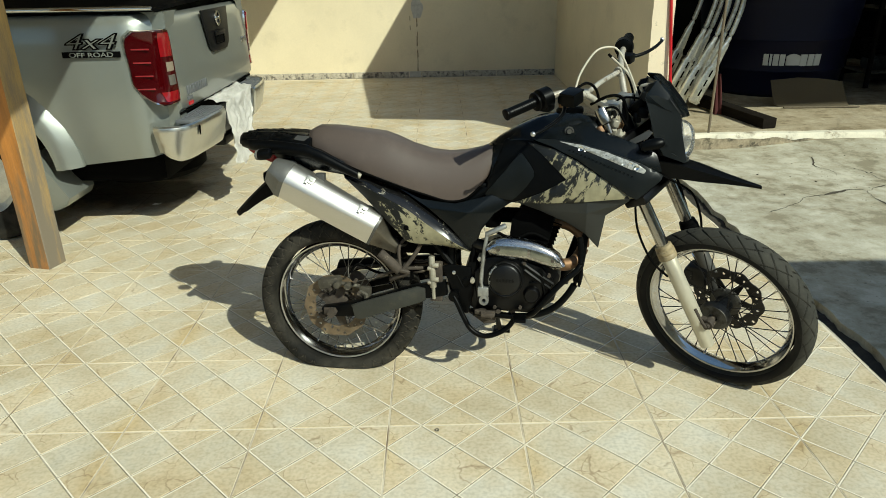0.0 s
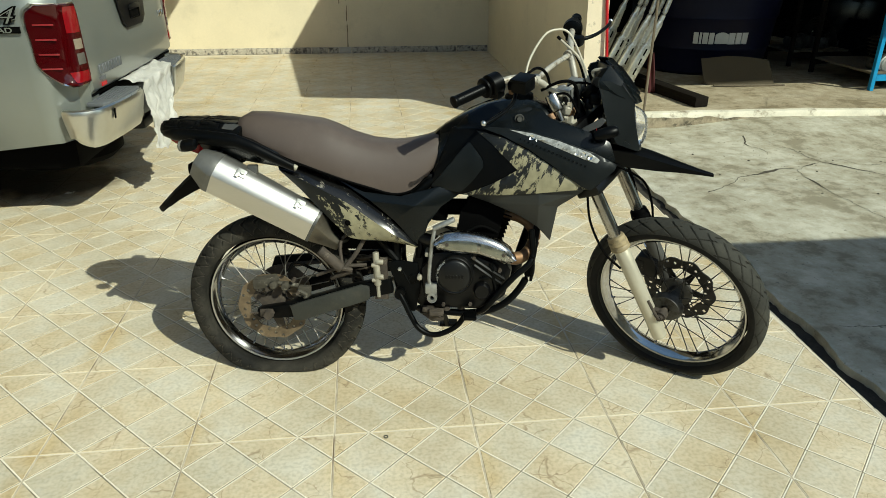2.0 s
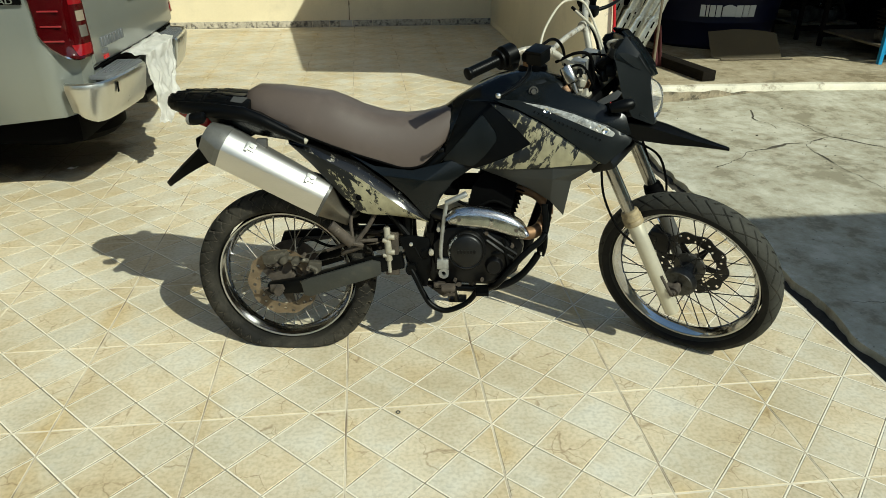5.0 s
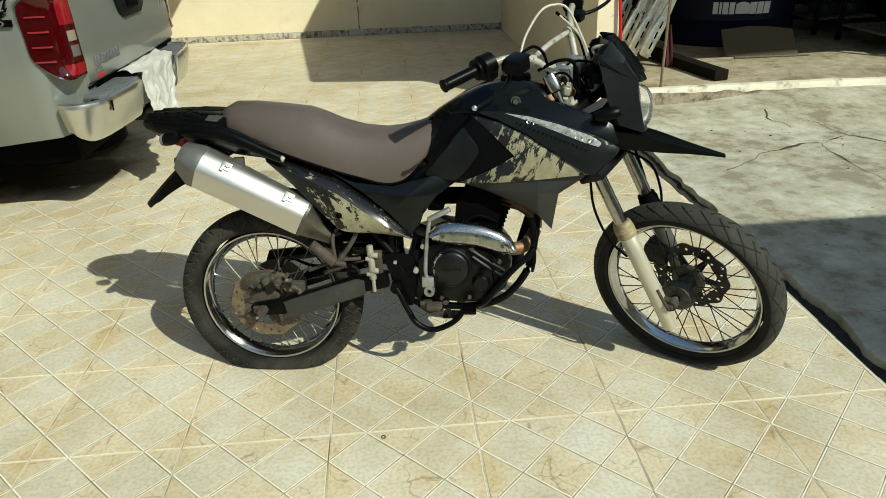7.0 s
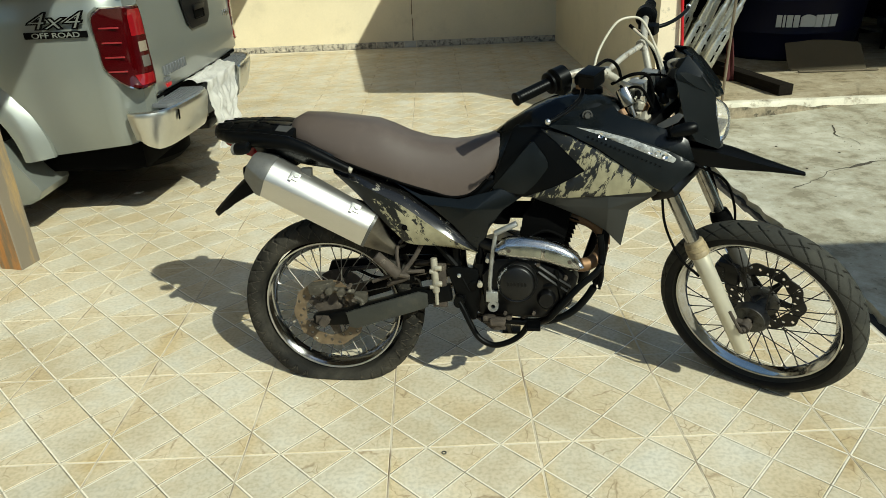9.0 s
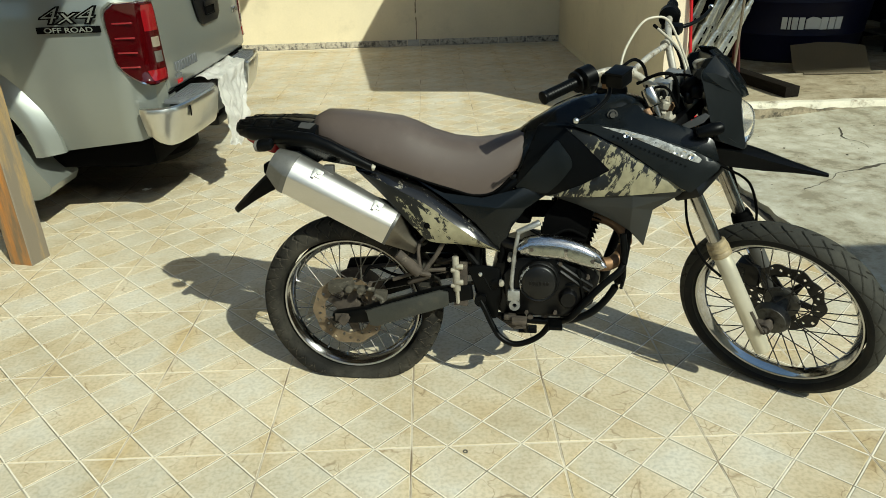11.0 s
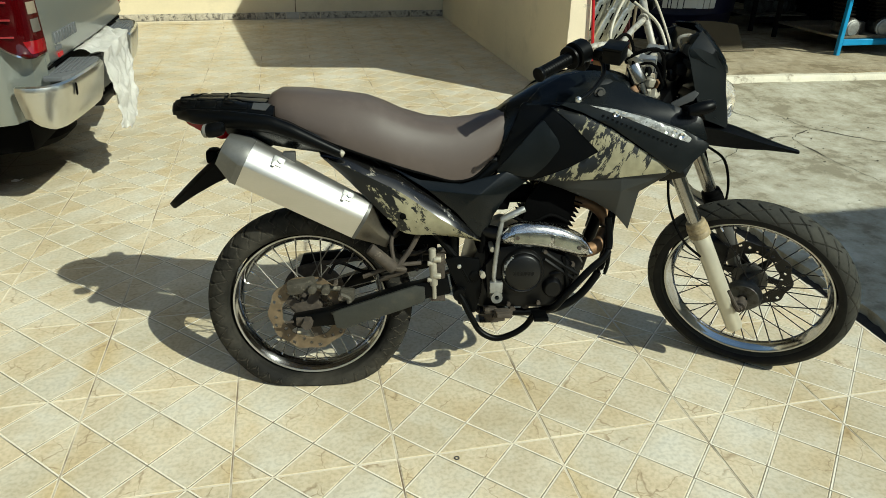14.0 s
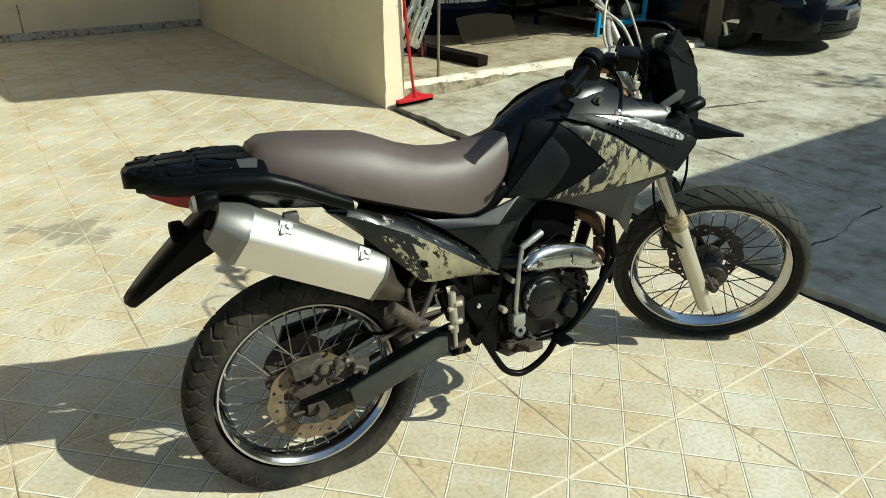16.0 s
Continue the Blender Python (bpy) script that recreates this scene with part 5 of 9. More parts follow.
    part("handle", bm, M_blackplastic, gate)
    bm = B()
    revolve(bm, [(0.034, 0.040), (0.046, 0.040), (0.048, 0.046), (0.046, 0.052), (0.034, 0.050)], 28, "x")
    box(bm, (0.040, -0.05, -0.009), (0.050, 0.05, 0.009), bevel=0.003, seg=1)
    bmesh.ops.translate(bm, verts=bm.verts, vec=(0, 0.86, 1.155))
    part("emblem", bm, M_chrome, gate, "round chrome emblem")
    bm = B()
    for k in range(8):
        y = 0.215 + 0.040 * k
        o = 0.020 * math.sin(math.pi * (y - 0.119) / (W - 0.238)) ** 0.6
        box(bm, (0.012 + o, y, 0.79), (0.024 + o, y + 0.030, 0.838), bevel=0.002, seg=1)
    part("name_bars", bm, M_greyplastic, gate, "small grey letter bars")
    bm = B()
    box(bm, (0.018, 0.205, 0.762), (0.0295, 0.28, 0.780))
    part("badge_plate", bm, M_greyplastic, gate)
    bm = B()
    box(bm, (0.018, 0.215, 0.732), (0.0300, 0.28, 0.750))
    part("sticker", bm, M_red, gate, "small red sticker")
    bm = B()
    for k in range(3):
        box(bm, (0.012, 1.40 + 0.04 * k, 0.955), (0.030, 1.43 + 0.04 * k, 0.99), bevel=0.002, seg=1)
    part("trim_bars", bm, M_chrome, gate)
    # tail lamps that wrap the corners
    for side in (0, 1):
        def at(x, y, z):
            return (x, y if not side else W - y, z)
        # outline on the flank, corner line, and on the tail
        def finer(zs):
            return [tuple(p) for p in spline(zs, 5)]
        rowsL = finer([(1.150, -0.125, 0.085), (1.10, -0.176, 0.10), (0.965, -0.170, 0.110), (0.87, -0.160, 0.118), (0.80, -0.085, 0.124), (0.778, -0.02, 0.125)])
        def strip(bm, zs, push, y_to=None, x_from=None, t0=0.0, t1=1.0):
            rings = []
            for z, xa, yb in zs:
                xa2 = xa if x_from is None else max(xa, x_from)
                yb2 = yb if y_to is None else min(yb, y_to)
                pts = []
                for k in range(9):
                    t = t0 + (t1 - t0) * k / 8
                    a = t * math.pi / 2
                    # superellipse round the corner from (xa, 0) to (0, yb)
                    px = xa2 + (0.0 - xa2) * math.sin(a) ** 0.75
                    py = 0.0 + yb2 * (1 - math.cos(a) ** 0.75)
                    nx, ny = math.sin(a), -math.cos(a)
                    pts.append(at(px + nx * push, py + ny * push, z))
                back = []
                for k in range(9):
                    p = pts[8 - k]
                    sgn = 1 if not side else -1
                    back.append((p[0] - 0.03, p[1] + sgn * 0.03, p[2]))
                rings.append(pts + back)
            loft(bm, rings)
        bm = B()
        strip(bm, finer([(1.158, -0.135, 0.09), (1.108, -0.186, 0.108), (0.965, -0.180, 0.117), (0.865, -0.170, 0.122), (0.792, -0.09, 0.128), (0.770, -0.03, 0.129)]), 0.010)
        lamp = part("tail_lamp", bm, M_chrome, e, "wrap-round tail lamp with red lens")
        bm = B()
        strip(bm, rowsL, 0.016)
        part("red_lens", bm, M_redlens, lamp, "deep red lens")
        for j in range(4):
            bm = B()
            z = 1.06 - 0.068 * j
            box(bm, at(-0.150, -0.0205, z), at(-0.055, -0.0150, z + 0.008), bevel=0.001, seg=1)
            part("lens_rib", bm, M_redrib, lamp, "pinkish lens rib")
        bm = B()
        strip(bm, [(z, xa, yb) for z, xa, yb in rowsL if 1.0 < z < 1.149], 0.0182, t0=0.56, t1=0.97)
        part("upper_lens", bm, M_redbright, lamp, "bright red upper lens")
        bm = B()
        strip(bm, [(z, xa, yb) for z, xa, yb in rowsL if 0.785 < z < 0.85], 0.0182, t0=0.40, t1=0.97)
        part("lower_lens", bm, M_redbright, lamp, "bright red lower reflector")
        bm = B()
        strip(bm, [(z, xa, yb) for z, xa, yb in rowsL if 0.935 < z < 1.005], 0.0185, t0=0.68, t1=0.94)
        part("clear_lens", bm, M_pinklens, lamp, "pinkish reversing lens")
        bm = B()
        strip(bm, [(z, xa, yb) for z, xa, yb in rowsL if 0.855 < z < 0.935], 0.0185, t0=0.69, t1=0.94)
        part("clear_lens", bm, M_indlens_t, lamp, "greyed lower lens")
    # rear bumper: two chrome end blocks with step pads, and a lower grey bar between them
    PLAN = [(-0.105, -0.028), (-0.080, -0.042), (-0.045, -0.050), (0.000, -0.046), (0.036, -0.030), (0.066, 0.000), (0.088, 0.045), (0.102, 0.110), (0.118, 0.240), (0.130, 0.380), (0.136, 0.500), (0.128, 0.512)]
    bumper = None
    for far in (False, True):
        def put(x, y, z):
            return (x, W - y if far else y, z)
        plan = [Vector((x, y, 0)) for x, y in PLAN]
        bm = B()
        rows = []
        for k, p in enumerate(plan):
            d = (plan[min(k + 1, len(plan) - 1)] - plan[max(k - 1, 0)]).normalized()
            out = Vector((d.y, -d.x, 0))
            low = 0.462 + 0.045 * max(0.0, 1 - k / 3.5)
            row = []
            for o, z in ((-0.030, 0.658), (-0.012, 0.662), (-0.003, 0.655), (0.000, 0.643), (0.000, 0.628), (-0.010, 0.575), (-0.024, 0.515), (-0.034, low + 0.020), (-0.046, low), (-0.075, low - 0.004)):
                q = p + out * o
                row.append(put(q.x, q.y, z))
            row.append(put(-0.10 if k < 3 else min(p.x - 0.085, -0.03), max(p.y, 0.0) + 0.03 * (k < 6), 0.56))
            rows.append(row)
        loft(bm, rows)
        block = part("bumper_block" if far else "rear_bumper", bm, M_bumper, bumper or e, "chrome bumper end with a dent" if not far else "", 35)
        bumper = bumper or block
        bm = B()
        pad = [(-0.020, 0.085), (0.060, 0.085), (0.080, 0.125), (0.096, 0.240), (0.110, 0.380), (0.118, 0.500), (0.110, 0.514), (-0.020, 0.514)]
        plate(bm, [put(x, y, 0.652) for x, y in pad], (0, 0, 0.022), bevel=0.006)
        part("step_pad", bm, M_greyplastic, bumper, "grey ribbed step pad")
        for k in range(6):
            x = -0.002 + 0.019 * k
            bm = B()
            box(bm, put(x - 0.0045, 0.13 + 0.016 * k, 0.6735), put(x + 0.0045, 0.49, 0.6785), bevel=0.002, seg=1)
            part("pad_rib", bm, M_greyplastic, bumper)
        bm = B()
        plate(bm, [put(-0.03, 0.512, 0.665), put(0.120, 0.512, 0.665), put(0.110, 0.516, 0.50), put(-0.03, 0.516, 0.47)], (0, 0.006 if not far else -0.006, 0))
        part("block_end", bm, M_bumper, bumper)
    bm = B()
    rows = []
    for k in range(11):
        y = 0.50 + (W - 1.0) * k / 10
        o = 0.020 * math.sin(math.pi * k / 10)
        rows.append([(-0.04, y, 0.60), (0.080 + o, y, 0.60), (0.098 + o, y, 0.590), (0.106 + o, y, 0.565), (0.104 + o, y, 0.525), (0.085 + o, y, 0.498), (-0.04, y, 0.49)])
    loft(bm, rows)
    part("step_bar", bm, M_greyplastic, bumper, "grey plastic middle step", 50)
    bm = B()
    cyl(bm, (-0.05, 0.86, 0.42), (0.16, 0.86, 0.45), 0.045, None, 16, round_end=0.012)
    box(bm, (-0.1, 0.60, 0.40), (0.08, 1.12, 0.46), bevel=0.02)
    part("tow_bar", bm, M_blackplastic, bumper, "black tow bar")
    bm = B()
    plate(bm, [(0.1035, 0.098, 0.645), (0.1045, 0.108, 0.640), (0.1000, 0.112, 0.592), (0.0975, 0.104, 0.588)], (0.006, -0.004, 0))
    part("bumper_dent", bm, M_void, bumper)
    # flank lettering
    up = Matrix.Rotation(radians(90), 4, "X")
    letters("4x4", 0.108, Matrix.Translation((-0.500, -0.012, 1.070)) @ Matrix.Diagonal((1.62, 1, 1, 1)) @ up, M_void, e, "lettering", 0.0015, 0.35, 0.0042)
    letters("4x4", 0.108, Matrix.Translation((-0.500, -0.0135, 1.070)) @ Matrix.Diagonal((1.62, 1, 1, 1)) @ up, M_silver, e, "lettering", 0.0018, 0.35, -0.002)
    bm = B()
    box(bm, (-0.515, -0.012, 1.026), (-0.213, -0.003, 1.056))
    part("decal_band", bm, M_void, e)
    letters("OFF ROAD", 0.033, Matrix.Translation((-0.480, -0.0125, 1.0295)) @ Matrix.Diagonal((1.45, 1, 1, 1)) @ up, M_silver, e, "lettering", 0.001, 0.0, 0.0005)
    return e


pickup_truck()


def white_rag():
    """A crumpled cloth hanging over the bumper."""
    bm = B()
    nu, nv = 48, 56
    grid = {}
    for i in range(nu + 1):
        for j in range(nv + 1):
            u, v = i / nu, j / nv
            ragged = 1 + 0.16 * noise.noise((u * 3.5, v * 3, 8)) * (1 if v > 0.5 else 0.4)
            # v runs from the step pad over the edge and down
            y = 2.67 - 0.26 * v ** 0.9 + (u - 0.5) * (0.70 - 0.28 * v) * ragged
            if v < 0.3:
                x, z = -1.235 + 0.135 * v / 0.3, 0.700 - 0.04 * v
            else:
                w = (v - 0.3) / 0.7
                x, z = -1.098 + 0.045 * w + 0.012 * math.sin(w * 3), 0.688 - (0.40 + 0.06 * noise.noise((u * 5, 3, 1)) - 0.12 * abs(u - 0.42)) * w
            pleat = 0.007 * math.sin((u + 0.22 * noise.noise((u * 2, v * 2, 3))) * 34 + 3 * v)
            f = noise.noise((u * 6, v * 5, 2)) * 0.040 + noise.noise((u * 15, v * 13, 5)) * 0.009 + pleat * (0.3 + 0.7 * v)
            f = abs(f)
            grid[i, j] = bm.verts.new((x + f * (1.0 if v > 0.3 else 0.2), y + 0.4 * f, z + (f * 0.8 if v <= 0.35 else 0)))
    for i in range(nu):
        for j in range(nv):
            bm.faces.new((grid[i, j], grid[i + 1, j], grid[i + 1, j + 1], grid[i, j + 1]))
    bmesh.ops.solidify(bm, geom=bm.faces[:], thickness=0.003)
    thing("white_rag", bm, M_cloth, "crumpled dirty white rag hanging over the truck bumper", "rag", smooth=60)


white_rag()


# ---- motorcycle ----
M_gloss = material("black_gloss_plastic", (0.0034, 0.0045, 0.0048), 0.26, var=0.35, scale=7, spec=0.28, wear=(0.010, 0.012, 0.012), wear_at=(0.66, 0.72), wear_scale=26)
M_satin = material("black_satin_plastic", (0.0017, 0.0019, 0.0020), 0.38, var=0.25, scale=8, bump=0.08, bscale=260, spec=0.10)
M_blade = material("scuffed_blade_plastic", (0.0070, 0.0085, 0.0088), 0.34, var=0.3, scale=9, bump=0.05, bscale=240, spec=0.20)
M_dullgrey = material("faded_grey_plastic", (0.017, 0.0185, 0.0175), 0.5, var=0.2, scale=7, bump=0.08, bscale=260)
M_seat = material("brown_grey_vinyl", (0.078, 0.060, 0.051), 0.44, var=0.12, scale=3, bump=0.04, bscale=420, wear=(0.104, 0.083, 0.071), wear_at=(0.55, 0.75), wear_scale=3, spec=0.32)
M_sticker = scraped_material("torn_beige_sticker", (0.006, 0.0065, 0.006), (0.245, 0.222, 0.138), (0.490, 0.502), 27, (1.5, 1, 0.55), 0.42, -28, (0.55, 0, -0.50), -0.0825)
M_sticker_b = scraped_material("torn_rear_sticker", (0.005, 0.0055, 0.005), (0.245, 0.222, 0.138), (0.500, 0.512), 30, (1.4, 1, 0.7), 0.42, 40, (0.9, 0, -0.30), -0.063)
M_scratched = scraped_material("scratched_black_panel", (0.004, 0.004, 0.004), (0.17, 0.155, 0.12), (0.60, 0.62), 34, (1.6, 1, 0.6), 0.20, 45, spec=0.55)
M_muffler = material("brushed_muffler", (0.62, 0.60, 0.56), 0.46, 1.0, var=0.08, scale=4, bump=0.05, bscale=300, stretch=(0.3, 2, 2))
M_endcap = material("grey_end_cap", (0.075, 0.073, 0.067), 0.45, 0.4, var=0.15)
M_mufflercap = material("grey_cast_cap", (0.13, 0.128, 0.118), 0.42, 0.5, var=0.2, scale=12, wear=(0.06, 0.05, 0.04), wear_at=(0.6, 0.72), wear_scale=14)
M_rust = material("rusty_steel", (0.058, 0.046, 0.035), 0.8, 0.3, var=0.5, scale=22, bump=0.3, wear=(0.15, 0.125, 0.09), wear_at=(0.58, 0.66), wear_scale=30)
M_header = material("scorched_header", (0.17, 0.098, 0.050), 0.55, 0.6, var=0.35, scale=14, wear=(0.10, 0.06, 0.04), wear_at=(0.5, 0.7), wear_scale=9)
M_discf = material("dark_steel_disc", (0.030, 0.028, 0.026), 0.45, 0.5, var=0.3, scale=30)
M_disc = material("dusty_brake_disc", (0.115, 0.082, 0.047), 0.65, 0.1, var=0.35, scale=30, wear=(0.19, 0.145, 0.09), wear_at=(0.55, 0.66), wear_scale=24)
M_slider = material("champagne_fork_paint", (0.50, 0.465, 0.365), 0.34, 0.35, var=0.08, scale=8)
M_barpaint = material("pale_bar_paint", (0.38, 0.355, 0.295), 0.42, 0.2, var=0.25, scale=14, wear=(0.15, 0.11, 0.07), wear_at=(0.54, 0.66), wear_scale=26)
M_engine = material("black_engine_paint", (0.0022, 0.0022, 0.0024), 0.32, 0.0, var=0.4, scale=14, bump=0.12, spec=0.25, wear=(0.13, 0.12, 0.10), wear_at=(0.64, 0.70), wear_scale=18)
M_enginesil = material("chipped_engine_case", (0.004, 0.004, 0.004), 0.4, 0.3, var=0.4, scale=12, wear=(0.45, 0.44, 0.42), wear_at=(0.66, 0.69), wear_scale=9)
M_rim = material("polished_rim", (0.46, 0.46, 0.46), 0.08, 1.0, var=0.15, scale=12, wear=(0.35, 0.31, 0.25), wear_at=(0.58, 0.74), wear_scale=16)
M_rimedge = material("dull_rim_edge", (0.48, 0.47, 0.44), 0.35, 0.9, var=0.12, scale=14)
M_spokedark = material("blackened_spoke", (0.022, 0.020, 0.018), 0.45, 0.5, var=0.3)
M_spoke = material("dull_spoke", (0.15, 0.138, 0.118), 0.45, 0.6, var=0.3)
M_pump = material("grimy_white_metal", (0.30, 0.275, 0.215), 0.55, 0.2, var=0.25, scale=30, wear=(0.2, 0.14, 0.08), wear_at=(0.58, 0.66), wear_scale=30)
M_cable = material("cream_cable_sheath", (0.44, 0.40, 0.31), 0.5, var=0.15)
M_indlens = material("greyed_indicator_lens", (0.17, 0.165, 0.15), 0.25, var=0.15)

LEAN = 4.5          # degrees towards the side stand
bike = base_of("motorcycle", Matrix.Translation((-0.199, 0.446, 0)) @ pose(0, 0, 0, 0, 0, -8.5) @ pose(0, 0, 0, -LEAN, 0, 0),
               "worn black trail motorcycle with brown seat, leaning on its side stand", "motorcycle")
HEAD = Matrix.Translation((1.511, 0, 0))
STEER = HEAD @ Matrix.Rotation(radians(-38), 4, Vector((-math.sin(radians(27)), 0, math.cos(radians(27))))) @ HEAD.inverted()


def steered(bm):
    bmesh.ops.transform(bm, matrix=STEER, verts=bm.verts)
    return bm


def bar_set(bm):
    """Sets the handlebar and what is clamped to it at its place over the head, then turns it."""
    for v in bm.verts:
        v.co = (v.co.x + 0.028, v.co.y * 0.877, v.co.z + 0.013)
    return steered(bm)


def slim(p):
    """The bodywork narrows towards its top and sits a little higher over the engine."""
    cut = float(np.interp(p.z, (0.58, 0.675, 0.755, 0.80, 0.90, 1.10), (0.0, 0.018, 0.027, 0.034, 0.050, 0.052)))
    cut *= float(np.interp(p.x, (1.12, 1.22), (1.0, 0.55)))
    rise = 0.013 * float(np.interp(p.z, (0.30, 0.50), (0.0, 1.0))) * float(np.interp(p.x, (1.05, 1.25), (1.0, 0.25)))
    return Vector((p.x, p.y * (1 - cut / max(abs(p.y), 0.13)), p.z + rise))


def set_mask(p):
    """The headlamp mask sits a little off to the stand's side at its top."""
    return Vector((p.x, p.y + 0.030 * float(np.interp(p.z, (0.84, 1.06), (0.0, 1.0))), p.z + 0.004))


def tyre_bmesh(R, w, rim, n, slant, depth, seg, shoulder, cut):
    """Trail tyre: tread blocks stand between slanting grooves, the walls are smooth."""
    bm = B()
    h = R - rim
    prof, phis = [], []
    m = 72 if depth > 0.005 else 92
    for k in range(m + 1):
        ph = radians(-128 + 256 * k / m)
        r = rim + h * 0.42 + (h * 0.58) * math.cos(ph) if abs(ph) < math.pi / 2 else rim + h * 0.42 + h * 0.40 * math.cos(ph)
        prof.append((r, (w / 2) * math.copysign(abs(math.sin(ph)) ** 0.85, ph)))
        phis.append(ph)

    def bend(t, k, wide=False):
        ph = phis[k] if not wide else (phis[k] + phis[(k + 1) % len(phis)]) / 2
        a = abs(math.degrees(ph))
        if a > shoulder:
            return 0.0
        side = 1 if ph > 0 else -1
        if wide:
            return groove(t, a, side, cut * (1.35 if depth < 0.005 else 1.6))
        return -depth if groove(t, a, side, cut) else 0.0

    def groove(t, a, side, cut):
        if depth > 0.005:
            if a < 10:
                return False
            u = n * t / (2 * math.pi) + (0.5 if side > 0 else 0)
            bend_at = slant * (abs(a - 40) / 40)
            return (u + bend_at) % 1.0 < cut * (1.3 - a / 150) or (a > 52 and (u + 0.5 - bend_at) % 1.0 < cut * 0.6)
        f = (n * t / (2 * math.pi) + slant * a / shoulder + (0.5 if side > 0 else 0)) % 1.0
        f2 = (n * t / (2 * math.pi) * 0.5 - slant * 0.8 * a / shoulder + (0.25 if side > 0 else 0)) % 1.0
        return f < cut or (f2 < cut * 0.5 and a > 12 and depth < 0.005)
    revolve(bm, prof, seg, "y", bend=bend)
    # dirt sits in the bottom of the grooves
    n_p = len(prof)
    bm.faces.ensure_lookup_table()
    for i in range(seg):
        for k in range(n_p):
            if bend(2 * math.pi * (i + 0.5) / seg, k, True) and k < n_p - 1:
                deep = depth > 0.005 and bend(2 * math.pi * (i + 0.5) / seg, k) < 0
                bm.faces[i * n_p + k].material_index = 3 if deep else 1
            elif depth < 0.005 and k < n_p - 1 and abs(math.degrees(phis[k] + phis[k + 1]) / 2) > shoulder + 5:
                bm.faces[i * n_p + k].material_index = 2
    return bm


M_sidewall = material("black_tyre_wall", (0.0055, 0.0053, 0.005), 0.75, var=0.4, scale=8, bump=0.1, bscale=150, wear=(0.018, 0.017, 0.014), wear_at=(0.52, 0.75), wear_scale=7, spec=0.25)
M_hub = material("dull_cast_hub", (0.075, 0.072, 0.064), 0.55, 0.6, var=0.4, scale=26, bump=0.3, wear=(0.04, 0.035, 0.028), wear_at=(0.5, 0.62), wear_scale=30)


def wheel(name, centre, R, w, rimr, rimw, steer, n, slant, depth, flat, shoulder, cut, tread):
    move = (STEER if steer else Matrix()) @ Matrix.Translation(centre)
    # hub is the wheel's own mesh
    bm = B()
    revolve(bm, [(0.012, -0.065), (0.038, -0.062), (0.045, -0.048), (0.045, -0.040), (0.026, -0.030), (0.026, 0.030), (0.045, 0.040), (0.045, 0.048), (0.038, 0.062), (0.012, 0.065)], 32)
    if steer:
        bmesh.ops.scale(bm, verts=bm.verts, vec=(1.25, 1.0, 1.25))
    bmesh.ops.transform(bm, matrix=move, verts=bm.verts)
    hub = part(name, bm, M_rust if not steer else M_hub, bike)
    bm = tyre_bmesh(R, w, rimr, n, slant, depth, 816 if steer else 960, shoulder, cut)
    bmesh.ops.transform(bm, matrix=move, verts=bm.verts)
    for v in bm.verts:
        g = (0.002 + math.sin(radians(LEAN)) * v.co.y) / math.cos(radians(LEAN))
        if v.co.z < g + 0.06:
            q = (v.co.z - g) / 0.022
            if flat:
                out = move.to_3x3() @ Vector((0, 1, 0))
                v.co += out * ((v.co - move.translation).dot(out) * 0.22 * max(0.0, min(1.0, 1 - (v.co.z - g) / 0.06)))
            v.co.z = g + 0.022 * math.log1p(math.exp(q * 2.2)) / 2.2
    part("tyre", bm, [tread, M_rubber if steer else M_treaddirt, M_sidewall, M_rubber], hub, "dusty black trail tyre")
    bm = B()
    e = rimw / 2
    revolve(bm, [(rimr - 0.019, -e * 0.30), (rimr - 0.007, -e * 0.66), (rimr - 0.002, -e * 0.86), (rimr + 0.002, -e), (rimr + 0.006, -e * 0.86), (rimr - 0.010, -e * 0.55), (rimr - 0.014, 0), (rimr - 0.010, e * 0.55), (rimr + 0.006, e * 0.86), (rimr + 0.002, e), (rimr - 0.002, e * 0.86), (rimr - 0.007, e * 0.66), (rimr - 0.019, e * 0.30), (rimr - 0.023, 0)], 96)
    bmesh.ops.transform(bm, matrix=move, verts=bm.verts)
    part("rim", bm, M_rim, hub, "polished wheel rim")
    for s in (-1, 1):
        bm = B()
        revolve(bm, [(rimr - 0.002, s * e * 0.94), (rimr + 0.0030, s * e * 0.98), (rimr + 0.0034, s * e * 1.07), (rimr - 0.0015, s * e * 1.03)], 96)
        bmesh.ops.transform(bm, matrix=move, verts=bm.verts)
        part("rim_lip", bm, M_rimedge, hub, "pale rim edge")
    # spokes share one mesh
    bm = B()
    cyl(bm, (0, 0, 0), (0, 0, 1), 0.0019, 0.0019, 6)
    me = link_mesh("spoke", bm, M_spokedark if steer else M_spoke)
    bm = B()
    cyl(bm, (0, 0, 0), (0, 0, 0.014), 0.0036, 0.003, 6)
    nip = link_mesh("nipple", bm, M_rim)
    for k in range(36):
        side = 1 if k % 2 else -1
        lead = 1 if (k // 2) % 2 else -1
        ar = 2 * math.pi * k / 36
        ah = ar + lead * radians(58)
        p0 = Vector((0.040 * math.cos(ah), side * 0.043, 0.040 * math.sin(ah)))
        p1 = Vector(((rimr - 0.022) * math.cos(ar), side * 0.004, (rimr - 0.022) * math.sin(ar)))
        d = p1 - p0
        rot = d.to_track_quat("Z", "Y").to_matrix().to_4x4()
        ob = new("spoke", me)
        ob.parent = hub
        ob.matrix_local = move @ Matrix.Translation(p0) @ rot @ Matrix.Diagonal((1, 1, d.length, 1))
        ob = new("nipple", nip)
        ob.parent = hub
